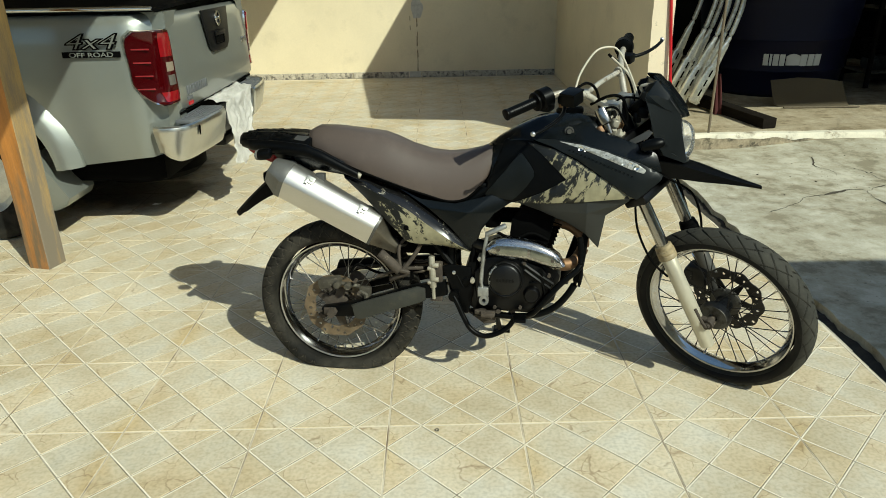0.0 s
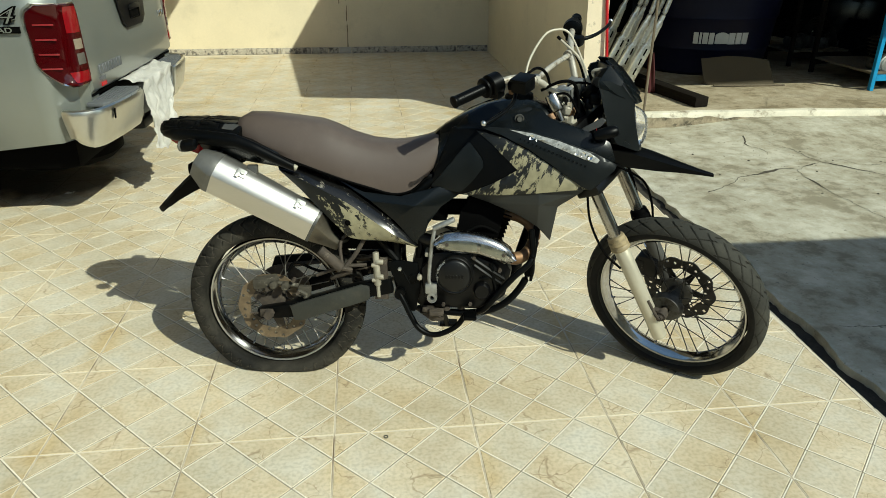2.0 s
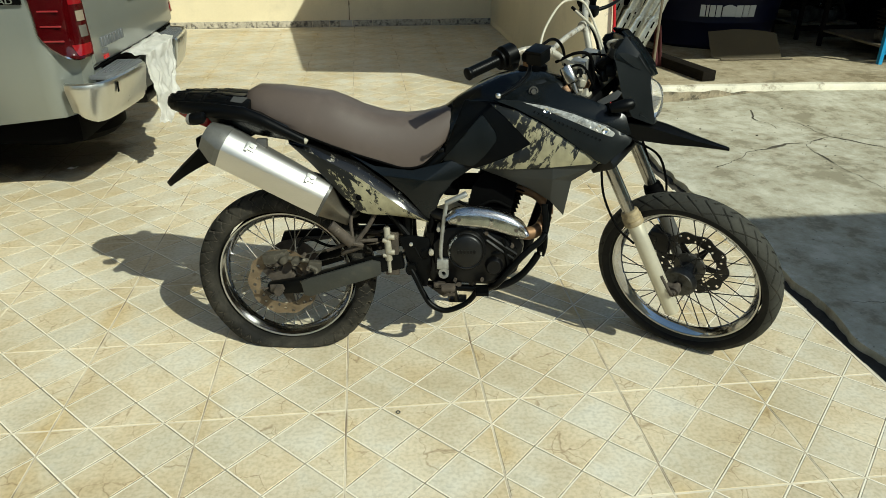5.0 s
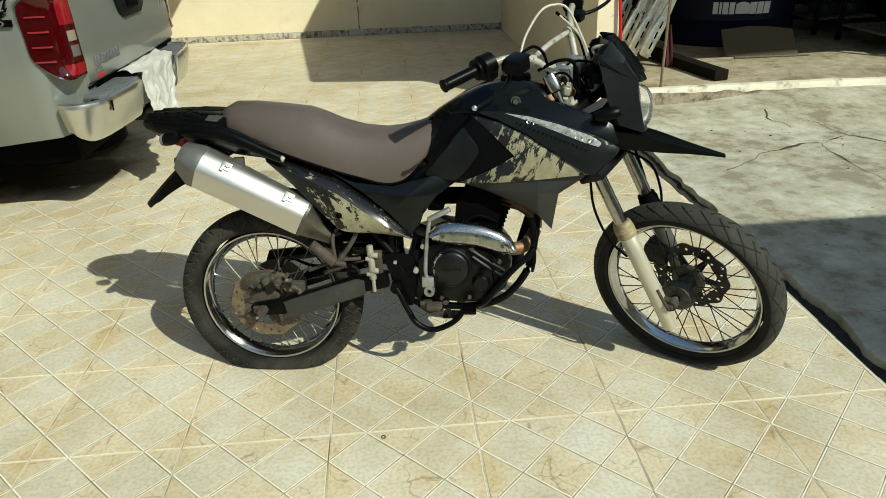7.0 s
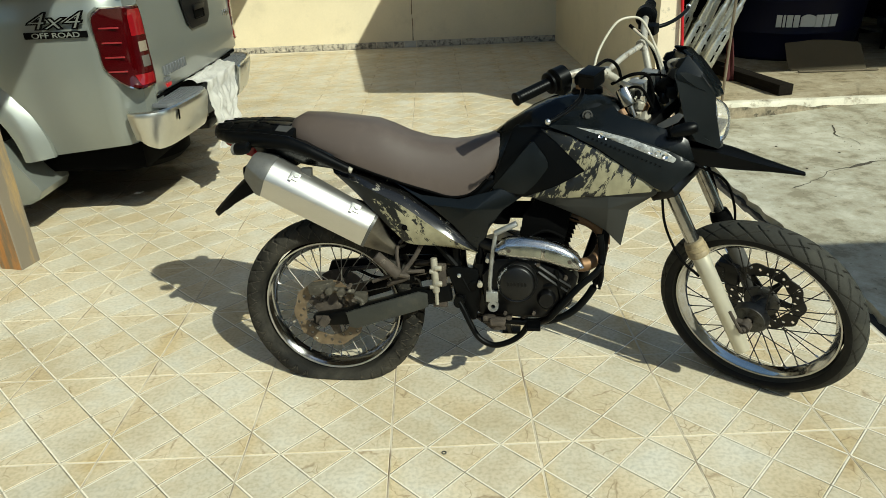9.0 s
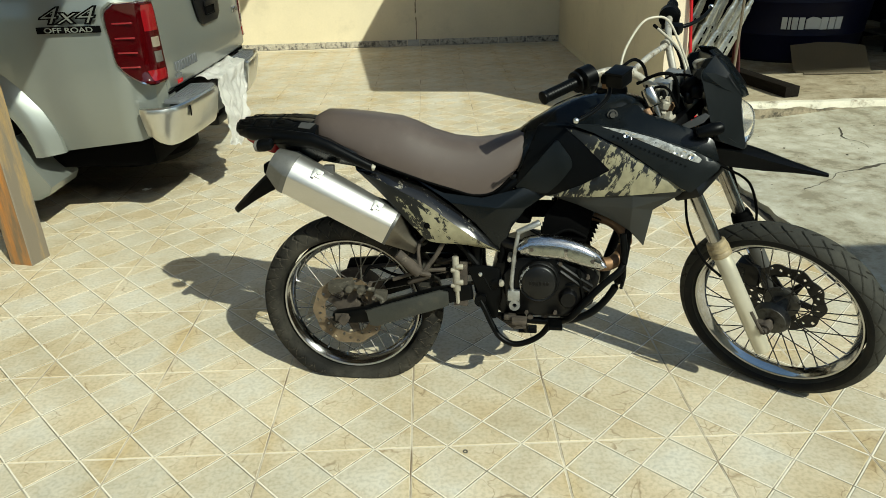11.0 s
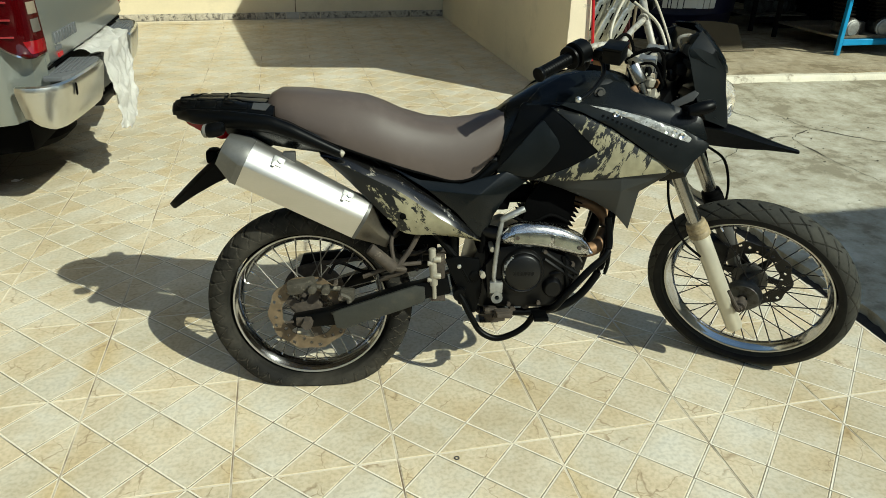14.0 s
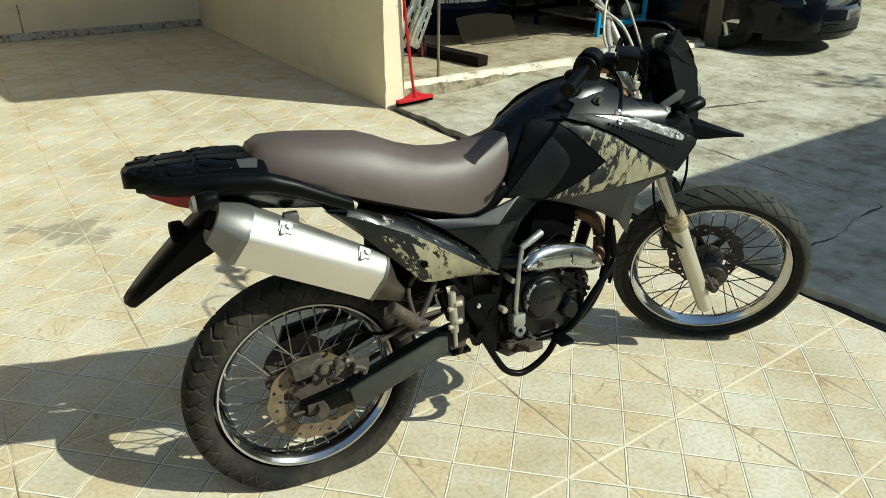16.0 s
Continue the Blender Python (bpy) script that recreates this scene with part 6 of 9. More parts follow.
        ob.matrix_local = move @ Matrix.Translation(p1 - d.normalized() * 0.012) @ rot
    return hub, move


def disc_bmesh(r0, r1, holes, wave, y, th=0.004):
    """Brake disc with drilled holes and a waved rim."""
    bm = B()
    per = 10
    nt, nr = holes * per, 14
    top = {}
    for side in (0, 1):
        for i in range(nt):
            t = 2 * math.pi * i / nt
            for j in range(nr + 1):
                f = j / nr
                r = r0 + (r1 - r0) * f
                r += wave * math.cos(10 * t) * (f - 0.35)
                top[side, i, j] = bm.verts.new((r * math.cos(t), y + (th if side else 0), r * math.sin(t)))

    def solid(i, j):
        u, row = i % per, (i // per) % 3
        cj = (3.0, 7.0, 10.5)[row]
        da, dr = 2 * math.pi * (r0 + r1) / 2 / nt, (r1 - r0) / nr
        return ((u - 4.5) * da) ** 2 + ((j + 0.5 - cj) * dr) ** 2 > 0.0054 ** 2
    for i in range(nt):
        for j in range(nr):
            if not solid(i, j):
                continue
            a, b = i, (i + 1) % nt
            bm.faces.new((top[0, a, j], top[0, b, j], top[0, b, j + 1], top[0, a, j + 1]))
            bm.faces.new((top[1, a, j], top[1, a, j + 1], top[1, b, j + 1], top[1, b, j]))
            for (p, q, oi, oj) in (((a, j), (b, j), i, j - 1), ((a, j + 1), (b, j + 1), i, j + 1), ((a, j), (a, j + 1), i - 1, j), ((b, j), (b, j + 1), i + 1, j)):
                if oj < 0 or oj >= nr or not solid(oi % nt, oj):
                    bm.faces.new((top[0, p[0], p[1]], top[0, q[0], q[1]], top[1, q[0], q[1]], top[1, p[0], p[1]]))
    return bm


REAR_C, FRONT_C = (0.0, 0.0, 0.260), (1.403, 0.0, 0.301)
rear, rear_m = wheel("rear_wheel", REAR_C, 0.316, 0.128, 0.234, 0.062, False, 40, 0.55, 0.0065, True, 100, 0.16, M_rubber)
front, front_m = wheel("front_wheel", FRONT_C, 0.318, 0.096, 0.254, 0.050, True, 34, 1.3, 0.0035, True, 74, 0.11, M_dusty)

bm = disc_bmesh(0.082, 0.122, 26, 0.004, -0.078)
bmesh.ops.transform(bm, matrix=rear_m, verts=bm.verts)
part("brake_disc", bm, M_disc, rear, "rusty drilled brake disc", smooth=30)
bm = B()
plate(bm, [(r * math.cos(a), -0.077, r * math.sin(a)) for k in range(5) for a, r in ((2 * math.pi * k / 5 - 0.13, 0.086), (2 * math.pi * k / 5 + 0.13, 0.086), (2 * math.pi * k / 5 + 0.45, 0.042), (2 * math.pi * k / 5 + 0.80, 0.042))], (0, 0.006, 0), bevel=0.001)
bmesh.ops.transform(bm, matrix=rear_m, verts=bm.verts)
part("disc_carrier", bm, M_rust, rear)
bm = disc_bmesh(0.084, 0.125, 26, 0.007, 0.066)
bmesh.ops.transform(bm, matrix=front_m, verts=bm.verts)
part("brake_disc", bm, M_discf, front, "waved drilled brake disc", smooth=30)
bm = B()
plate(bm, [(r * math.cos(a), 0.060, r * math.sin(a)) for k in range(6) for a, r in ((2 * math.pi * k / 6 - 0.09, 0.088), (2 * math.pi * k / 6 + 0.09, 0.088), (2 * math.pi * k / 6 + 0.35, 0.044), (2 * math.pi * k / 6 + 0.70, 0.044))], (0, 0.006, 0), bevel=0.001)
bmesh.ops.transform(bm, matrix=front_m, verts=bm.verts)
part("disc_carrier", bm, M_engine, front)
# sprocket and chain on the far side
bm = B()
revolve(bm, [(0.05, 0.070), (0.10, 0.070), (0.10, 0.076), (0.05, 0.076)], 40)
bmesh.ops.transform(bm, matrix=rear_m, verts=bm.verts)
part("sprocket", bm, M_rust, rear)
bm = B()
for s in (-1, 1):
    tube(bm, [(0.0, 0.073, 0.276 + s * 0.102), (0.2, 0.073, 0.315 + s * 0.075), (0.44, 0.073, 0.36 + s * 0.035)], 0.008, 6, 4)
part("chain", bm, M_rust, bike)
bm = B()
plate(bm, [(-0.03, 0.085, 0.405), (0.12, 0.085, 0.415), (0.40, 0.085, 0.425), (0.40, 0.085, 0.395), (0.12, 0.085, 0.372), (-0.05, 0.085, 0.352)], (0, 0.02, 0), bevel=0.004)
part("chain_guard", bm, M_satin, bike)

M_armcover = material("dusty_arm_cover", (0.024, 0.025, 0.021), 0.5, var=0.4, scale=12, bump=0.1, bscale=200, wear=(0.05, 0.045, 0.033), wear_at=(0.56, 0.74), wear_scale=11)
# swingarm
for s in (-1, 1):
    bm = B()
    plate(bm, [(-0.050, s * 0.085, 0.262), (-0.045, s * 0.085, 0.288), (0.06, s * 0.088, 0.306), (0.30, s * 0.092, 0.374), (0.42, s * 0.092, 0.393), (0.43, s * 0.092, 0.340), (0.30, s * 0.092, 0.318), (0.08, s * 0.088, 0.256), (-0.03, s * 0.085, 0.250)], (0, s * 0.034, 0), bevel=0.006)
    part("swingarm", bm, M_satin, bike)
bm = B()
plate(bm, [(0.075, -0.125, 0.306), (0.10, -0.128, 0.316), (0.32, -0.130, 0.379), (0.350, -0.130, 0.372), (0.352, -0.130, 0.326), (0.33, -0.130, 0.317), (0.11, -0.128, 0.250), (0.085, -0.126, 0.254)], (0, -0.010, 0), bevel=0.004)
part("swingarm_cover", bm, M_armcover, bike, "black plastic swingarm cover")
bm = B()
cyl(bm, (0.0, -0.145, 0.276), (0.0, 0.13, 0.276), 0.010, None, 10)
cyl(bm, (0.0, -0.150, 0.276), (0.0, -0.118, 0.276), 0.017, None, 6)
box(bm, (-0.034, -0.127, 0.262), (0.012, -0.118, 0.290), bevel=0.003)
cyl(bm, (-0.042, -0.123, 0.276), (-0.07, -0.123, 0.276), 0.004, None, 8)
part("rear_axle", bm, M_rust, bike)
# rear caliper
M_caliper = material("grimy_caliper", (0.062, 0.055, 0.041), 0.7, 0.3, var=0.5, scale=30, bump=0.4, wear=(0.20, 0.18, 0.14), wear_at=(0.55, 0.66), wear_scale=34)
bm = B()
box(bm, (-0.005, -0.112, 0.358), (0.080, -0.064, 0.396), pose(0, 0, 0, 0, -8, 0), bevel=0.012)
box(bm, (0.060, -0.108, 0.335), (0.105, -0.084, 0.375), pose(0, 0, 0, 0, 6, 0), bevel=0.008)
cyl(bm, (-0.012, -0.10, 0.385), (0.10, -0.10, 0.366), 0.008, None, 10)
tube(bm, [(0.10, -0.105, 0.35), (0.125, -0.108, 0.335), (0.115, -0.11, 0.31), (0.07, -0.115, 0.298)], 0.009, 8)
caliper = part("rear_caliper", bm, M_caliper, bike, "grimy brake caliper")
for k in range(2):
    bm = B()
    cyl(bm, (0.018 + 0.040 * k, -0.126, 0.378 - 0.006 * k), (0.018 + 0.040 * k, -0.100, 0.378 - 0.006 * k), 0.013, 0.015, 16, round_end=0.003)
    part("piston_cap", bm, M_caliper, caliper)
for x, z in ((-0.005, 0.362), (0.088, 0.392), (0.10, 0.345)):
    bm = B()
    cyl(bm, (x, -0.122, z), (x, -0.10, z), 0.007, None, 6)
    part("bolt", bm, M_rust, caliper)
bm = B()
tube(bm, [(0.07, -0.11, 0.40), (0.10, -0.105, 0.43), (0.18, -0.10, 0.40), (0.28, -0.10, 0.41), (0.36, -0.11, 0.43)], 0.005, 6)
part("brake_hose", bm, M_void, bike)

# muffler
MU0, MU1 = Vector((-0.140, -0.125, 0.761)), Vector((0.181, -0.095, 0.586))
mu_d = (MU1 - MU0).normalized()
mu_y = Vector((0, 1, 0))
mu_n = mu_d.cross(mu_y).normalized() * -1
if mu_n.z < 0:
    mu_n = -mu_n
HEX = [(-0.0640, -0.003), (-0.0640, 0.003), (-0.0585, 0.017), (-0.0505, 0.031), (-0.0405, 0.043), (-0.0275, 0.052), (-0.0110, 0.057), (0.0270, 0.057), (0.053, 0.008), (0.055, -0.006), (0.036, -0.064), (-0.028, -0.069), (-0.0365, -0.067)]


def mu_ring(p, k, drop=0.0):
    """Section of the muffler, slimmer towards its front."""
    q = max(0.0, min(1.0, (p - MU0).dot(mu_d) / (MU1 - MU0).length))
    return [p + mu_y * ((-0.064 + (y + 0.064) * (1 - 0.34 * q)) * k) + mu_n * (z * (1 - (0.20 if z > 0 else 0.0) * q) * k + drop) for y, z in HEX]


L_mu = (MU1 - MU0).length
bm = B()
loft(bm, [mu_ring(MU0, 0.985), mu_ring(MU0 + mu_d * 0.006, 1.0), mu_ring(MU0 + mu_d * (L_mu - 0.006), 1.0), mu_ring(MU1, 0.985)])
muffler = part("muffler", bm, M_muffler, bike, "brushed aluminium muffler with faceted sides", smooth=22)
bm = B()
loft(bm, [mu_ring(MU0 - mu_d * 0.058, 0.66, 0.004), mu_ring(MU0 - mu_d * 0.05, 0.72, 0.004), mu_ring(MU0 - mu_d * 0.004, 1.015), mu_ring(MU0 + mu_d * 0.012, 1.015)])
part("end_cap", bm, M_mufflercap, muffler, "grey end cap", smooth=22)
bm = B()
cyl(bm, MU0 - mu_d * 0.063 + mu_n * 0.004, MU0 - mu_d * 0.03, 0.022, 0.022, 16)
part("outlet", bm, M_void, muffler)
bm = B()
loft(bm, [mu_ring(MU1 - mu_d * 0.008, 1.008), mu_ring(MU1 + mu_d * 0.002, 1.008)])
part("seam_band", bm, M_endcap, muffler)
bm = B()
rings = [mu_ring(MU1, 0.97), mu_ring(MU1 + mu_d * 0.025 - mu_n * 0.012, 0.78), mu_ring(MU1 + mu_d * 0.06 - mu_n * 0.030, 0.50), mu_ring(MU1 + mu_d * 0.10 - mu_n * 0.038, 0.36)]
loft(bm, rings)
# the cone's grey is darkened to hold the shade it lies in
M_cone = material("shade_grey_cone", (0.14, 0.125, 0.10), 0.42, 0.85, var=0.25, scale=9, wear=(0.09, 0.07, 0.05), wear_at=(0.5, 0.68), wear_scale=10)
part("front_cone", bm, M_cone, muffler, "front cone, its grey darkened for shade")
for f in (0.237, 0.80):
    p = MU0 + mu_d * (L_mu * f)
    bm = B()
    fr = Matrix((( *mu_d, 0), (*mu_y, 0), (*mu_n, 0), (0, 0, 0, 1))).transposed()
    fr.translation = p
    fr = fr @ Matrix.Translation((0, -0.0405 - 0.006 * f, 0.042 - 0.008 * f)) @ Matrix.Rotation(radians(-42), 4, "X") @ Matrix.Diagonal((1.1, 1.1, 1.05, 1))
    box(bm, (-0.015, -0.005, -0.010), (0.015, 0.006, 0.018), fr, bevel=0.004)
    box(bm, (-0.012, -0.009, -0.016), (-0.003, -0.002, 0.004), fr, bevel=0.002)
    cyl(bm, fr @ Vector((0.004, -0.010, 0.006)), fr @ Vector((0.004, 0, 0.006)), 0.0075, None, 6)
    part("clamp", bm, M_alu, muffler, "bolted clamp")
bm = B()
box(bm, (-0.036, -0.150, 0.725), (-0.002, -0.128, 0.762), bevel=0.005)
part("muffler_hanger", bm, M_endcap, bike)
bm = B()
pp = MU1 + mu_d * 0.09 - mu_n * 0.037
tube(bm, [(0.60, -0.132, 0.515), (0.70, -0.128, 0.510), (0.81, -0.112, 0.462), (0.868, -0.088, 0.462), (0.900, -0.055, 0.500), (0.897, -0.040, 0.540), (0.855, -0.030, 0.575), (0.79, -0.02, 0.59)], 0.0205, 14, 5)
part("header_pipe", bm, M_header, bike, "rust-brown exhaust header pipe")
bm = B()
tube(bm, [pp, pp + Vector((0.04, 0.035, -0.006)), (0.38, -0.075, 0.520), (0.48, -0.080, 0.520), (0.56, -0.125, 0.520), (0.61, -0.132, 0.515)], 0.0205, 14, 5)
part("link_pipe", bm, M_engine, bike, "dark exhaust link pipe")
# chrome heat shield over the header
bm = B()
rows = []
for k in range(15):
    t = k / 14
    c = Vector((0.568, -0.146, 0.522)).lerp(Vector((0.838, -0.128, 0.468)), t) + Vector((0, 0, 0.020 * math.sin(math.pi * t)))
    r = 0.036 * (1 - (2 * t - 1) ** 4) ** 0.5 + 0.004
    rows.append([c + Vector((0.02 * (t - 0.5) * 0, -0.030 * math.cos(a), r * math.sin(a))) for a in (math.pi * (q / 10 - 0.5) for q in range(11))])
outer = [[bm.verts.new(p) for p in r] for r in rows]
for a, b2 in zip(outer, outer[1:]):
    for i in range(len(a) - 1):
        bm.faces.new((a[i], a[i + 1], b2[i + 1], b2[i]))
bmesh.ops.solidify(bm, geom=bm.faces[:], thickness=0.002)
shield = part("heat_shield", bm, M_chrome, bike, "chrome exhaust heat shield", smooth=60)
bm = B()
for t0, t1 in ((0.13, 0.52), (0.56, 0.86)):
    pts = []
    for t, s in ((t0, -1), (t1, -1), (t1, 1), (t0, 1)):
        c = Vector((0.568, -0.1775, 0.522)).lerp(Vector((0.838, -0.1595, 0.468)), t) + Vector((0, 0, 0.020 * math.sin(math.pi * t)))
        pts.append(c + Vector((0, -0.0015, s * 0.014)))
    plate(bm, pts, (0, 0.004, 0), bevel=0.0015)
M_inlay = material("grey_green_inlay", (0.30, 0.31, 0.27), 0.22, 0.9, var=0.3, scale=30)
part("shield_inlay", bm, M_inlay, shield, "dull grey-green inlay")
for t in (0.16, 0.84):
    bm = B()
    c = Vector((0.568, -0.182, 0.522)).lerp(Vector((0.838, -0.164, 0.468)), t) + Vector((0, 0, 0.020 * math.sin(math.pi * t)))
    cyl(bm, c, c + Vector((0, 0.01, 0)), 0.006, None, 8)
    part("screw", bm, M_rust, shield)

# engine
bm = B()
def prism(bm, pts, y0, y1, bevel=0.008):
    plate(bm, [(x, y0, z) for x, z in pts], (0, y1 - y0, 0), bevel=bevel)
prism(bm, [(0.47, 0.335), (0.52, 0.285), (0.74, 0.278), (0.81, 0.33), (0.83, 0.42), (0.79, 0.47), (0.60, 0.50), (0.50, 0.47)], -0.115, 0.115, 0.02)
prism(bm, [(0.535, 0.33), (0.60, 0.30), (0.73, 0.305), (0.785, 0.345), (0.80, 0.41), (0.76, 0.455), (0.66, 0.49), (0.57, 0.485), (0.525, 0.43)], -0.142, -0.10, 0.010)
engine = part("engine", bm, M_engine, bike, "black-painted single-cylinder engine")
for x0, z0, x1, z1 in ((0.69, 0.47, 0.80, 0.40), (0.70, 0.445, 0.79, 0.385), (0.755, 0.455, 0.775, 0.36), (0.72, 0.40, 0.76, 0.41)):
    bm = B()
    tube(bm, [(x0, -0.143, z0), ((x0 + x1) / 2, -0.147, (z0 + z1) / 2), (x1, -0.143, z1)], 0.0065, 6, 2)
    part("case_rib", bm, M_satin, engine)
bm = B()
c = (0.636, -0.140, 0.415)
revolve(bm, [(0.0, -0.030), (0.047, -0.030), (0.052, -0.026), (0.054, -0.020), (0.058, -0.022), (0.062, -0.018), (0.064, 0.0), (0.0, 0.0)], 44, closed=False)
bmesh.ops.translate(bm, verts=bm.verts, vec=c)
cover = part("clutch_cover", bm, M_enginesil, engine, "round clutch cover with chipped paint")
bm = B()
for k in range(6):
    box(bm, (0.605 + 0.0108 * k, -0.1712, 0.409), (0.6125 + 0.0108 * k, -0.1695, 0.421), bevel=0.0005, seg=1)
part("name_bars", bm, M_engine, cover, "worn raised letter bars")
bm = B()
for k in range(30):
    a = radians(112 + 92 * k / 29)
    g = abs(noise.noise((k * 0.37, 2, 5)))
    w = 0.012 * math.sin(math.pi * k / 29) * (0.25 + 2.2 * g)
    r1 = 0.0600 - 0.004 * abs(noise.noise((k * 0.8, 7, 1)))
    p = [(0.636 + r * math.cos(q), -0.1608 - (0.0045 if r < 0.056 else 0.0), 0.415 + r * math.sin(q)) for r, q in ((r1 - w, a), (r1, a), (r1, a + 0.06), (r1 - w * 0.8, a + 0.06))]
    plate(bm, p, (0, 0.002, 0))
part("bare_chip", bm, M_alu, cover, "paint chipped to bare metal")
bm = B()
revolve(bm, [(0.0, -0.022), (0.022, -0.022), (0.027, -0.016), (0.030, 0.0), (0.0, 0.0)], 32, closed=False)
bmesh.ops.translate(bm, verts=bm.verts, vec=(0.728, -0.140, 0.362))
part("filter_cover", bm, M_engine, engine)
for x, z in ((0.545, 0.36), (0.56, 0.475), (0.70, 0.47), (0.785, 0.43), (0.775, 0.345), (0.69, 0.315), (0.60, 0.312), (0.69, 0.415)):
    bm = B()
    cyl(bm, (x, -0.151, z), (x, -0.135, z), 0.0065, None, 6)
    part("case_bolt", bm, M_rust, engine)
CYL = Matrix.Translation((0.70, 0, 0.44)) @ Matrix.Rotation(radians(18), 4, "Y")
bm = B()
box(bm, (-0.05, -0.045, 0.0), (0.05, 0.055, 0.22), CYL, bevel=0.012)
part("cylinder", bm, M_engine, engine)
for k in range(9):
    bm = B()
    box(bm, (-0.080, -0.050, 0.050 + 0.015 * k), (0.075, 0.080, 0.0535 + 0.015 * k), CYL, bevel=0.001, seg=1)
    part("cooling_fin", bm, M_void, engine)
bm = B()
box(bm, (-0.07, -0.075, 0.19), (0.07, 0.075, 0.265), CYL, bevel=0.02)
part("cylinder_head", bm, M_void, engine)
# black plate laid over the fins in place of the shroud's shade
bm = B()
plate(bm, [(0.640, -0.072, 0.500), (0.700, -0.072, 0.485), (0.775, -0.072, 0.500), (0.790, -0.072, 0.560), (0.800, -0.072, 0.640), (0.690, -0.072, 0.655), (0.650, -0.072, 0.600)], (0, 0.006, 0), bevel=0.002)
part("cylinder_cowl", bm, M_void, engine, "black plate that stands for shade over the cylinder")
bm = B()
box(bm, (0.55, -0.040, 0.555), (0.61, 0.040, 0.625), bevel=0.02)
cyl(bm, (0.60, 0, 0.60), (0.72, 0, 0.60), 0.028, None, 14)
part("carburettor", bm, M_void, bike)
bm = B()
box(bm, (0.20, -0.075, 0.46), (0.46, 0.075, 0.68), bevel=0.03)
box(bm, (0.40, -0.06, 0.50), (0.53, 0.06, 0.70), bevel=0.02)
part("airbox", bm, M_void, bike, "black airbox")
# frame tubes
for s in (-1, 1):
    bm = B()
    tube(bm, [(0.99, s * 0.03, 0.90), (0.80, s * 0.075, 0.84), (0.60, s * 0.085, 0.74), (0.46, s * 0.080, 0.60), (0.44, s * 0.085, 0.40), (0.47, s * 0.08, 0.29)], 0.016, 10)
    part("frame_tube", bm, M_satin, bike)
    bm = B()
    tube(bm, [(0.56, s * 0.085, 0.72), (0.25, s * 0.085, 0.775), (0.0, s * 0.085, 0.835), (-0.2, s * 0.08, 0.86)], 0.012, 8)
    part("subframe_tube", bm, M_satin, bike)
    bm = B()
    tube(bm, [(0.44, s * 0.095, 0.44), (0.34, s * 0.098, 0.56), (0.20, s * 0.098, 0.70), (0.12, s * 0.09, 0.78)], 0.011, 8)
    part("subframe_brace", bm, M_satin, bike)
    bm = B()
    tube(bm, [(0.925, s * 0.05, 0.72), (0.905, s * 0.085, 0.55), (0.893, s * 0.098, 0.455), (0.868, s * 0.105, 0.375), (0.80, s * 0.11, 0.300), (0.70, s * 0.11, 0.268), (0.52, s * 0.10, 0.268)], 0.012, 10)
    part("engine_guard", bm, M_satin, bike, "black tubular engine guard")
bm = B()
tube(bm, [(1.0, 0, 0.86), (0.93, 0, 0.66), (0.865, 0, 0.45), (0.84, 0, 0.36)], 0.019, 10)
part("down_tube", bm, M_satin, bike)
bm = B()
cyl(bm, (1.055, 0, 0.855), (0.985, 0, 0.992), 0.030, None, 16)
part("steering_head", bm, M_satin, bike)
# shock and spring
bm = B()
pts = []
for k in range(60):
    t = k / 59
    a = t * 2 * math.pi * 7
    c = Vector((0.30, 0.0, 0.36)).lerp(Vector((0.40, 0.0, 0.62)), t)
    pts.append(c + Vector((0.032 * math.cos(a), 0.032 * math.sin(a), 0)))
tube(bm, pts, 0.006, 6, 0)
part("shock_spring", bm, M_rust, bike)
# heel guard, peg, pedal
bm = B()
plate(bm, [(0.410, -0.108, 0.440), (0.445, -0.108, 0.448), (0.512, -0.108, 0.440), (0.522, -0.110, 0.385), (0.520, -0.112, 0.341), (0.504, -0.115, 0.276), (0.488, -0.115, 0.275), (0.456, -0.112, 0.338), (0.425, -0.108, 0.40)], (0, -0.012, 0), bevel=0.004)
heel = part("heel_guard", bm, M_satin, bike, "black cast heel guard")
for x, z, r, mt in ((0.452, 0.420, 0.0065, M_galv), (0.498, 0.390, 0.015, M_satin), (0.468, 0.352, 0.0055, M_satin)):
    bm = B()
    cyl(bm, (x, -0.126, z), (x, -0.110, z), r, None, 12, round_end=0.002)
    part("bolt", bm, mt, heel)
for x0, z0, x1, z1 in ((0.462, 0.41, 0.485, 0.37), (0.478, 0.345, 0.498, 0.30)):
    bm = B()
    tube(bm, [(x0, -0.119, z0), (x1, -0.121, z1)], 0.004, 6, 0)
    part("rib", bm, M_satin, heel)
bm = B()
box(bm, (0.528, -0.150, 0.272), (0.568, -0.105, 0.300), bevel=0.008)
box(bm, (0.556, -0.215, 0.266), (0.602, -0.125, 0.288), bevel=0.006)
cyl(bm, (0.556, -0.14, 0.262), (0.590, -0.14, 0.250), 0.012, 0.009, 10)
for k in range(5):
    box(bm, (0.556, -0.212 + 0.017 * k, 0.284), (0.602, -0.205 + 0.017 * k, 0.297), bevel=0.001, seg=1)
cyl(bm, (0.612, -0.150, 0.292), (0.612, -0.110, 0.292), 0.010, None, 8)
for v in bm.verts:
    v.co.z += 0.34 * max(0.0, -0.125 - v.co.y) + 0.3 * (0.278 - v.co.z)
part("foot_peg", bm, M_rust, bike, "rusty serrated foot peg")
bm = B()
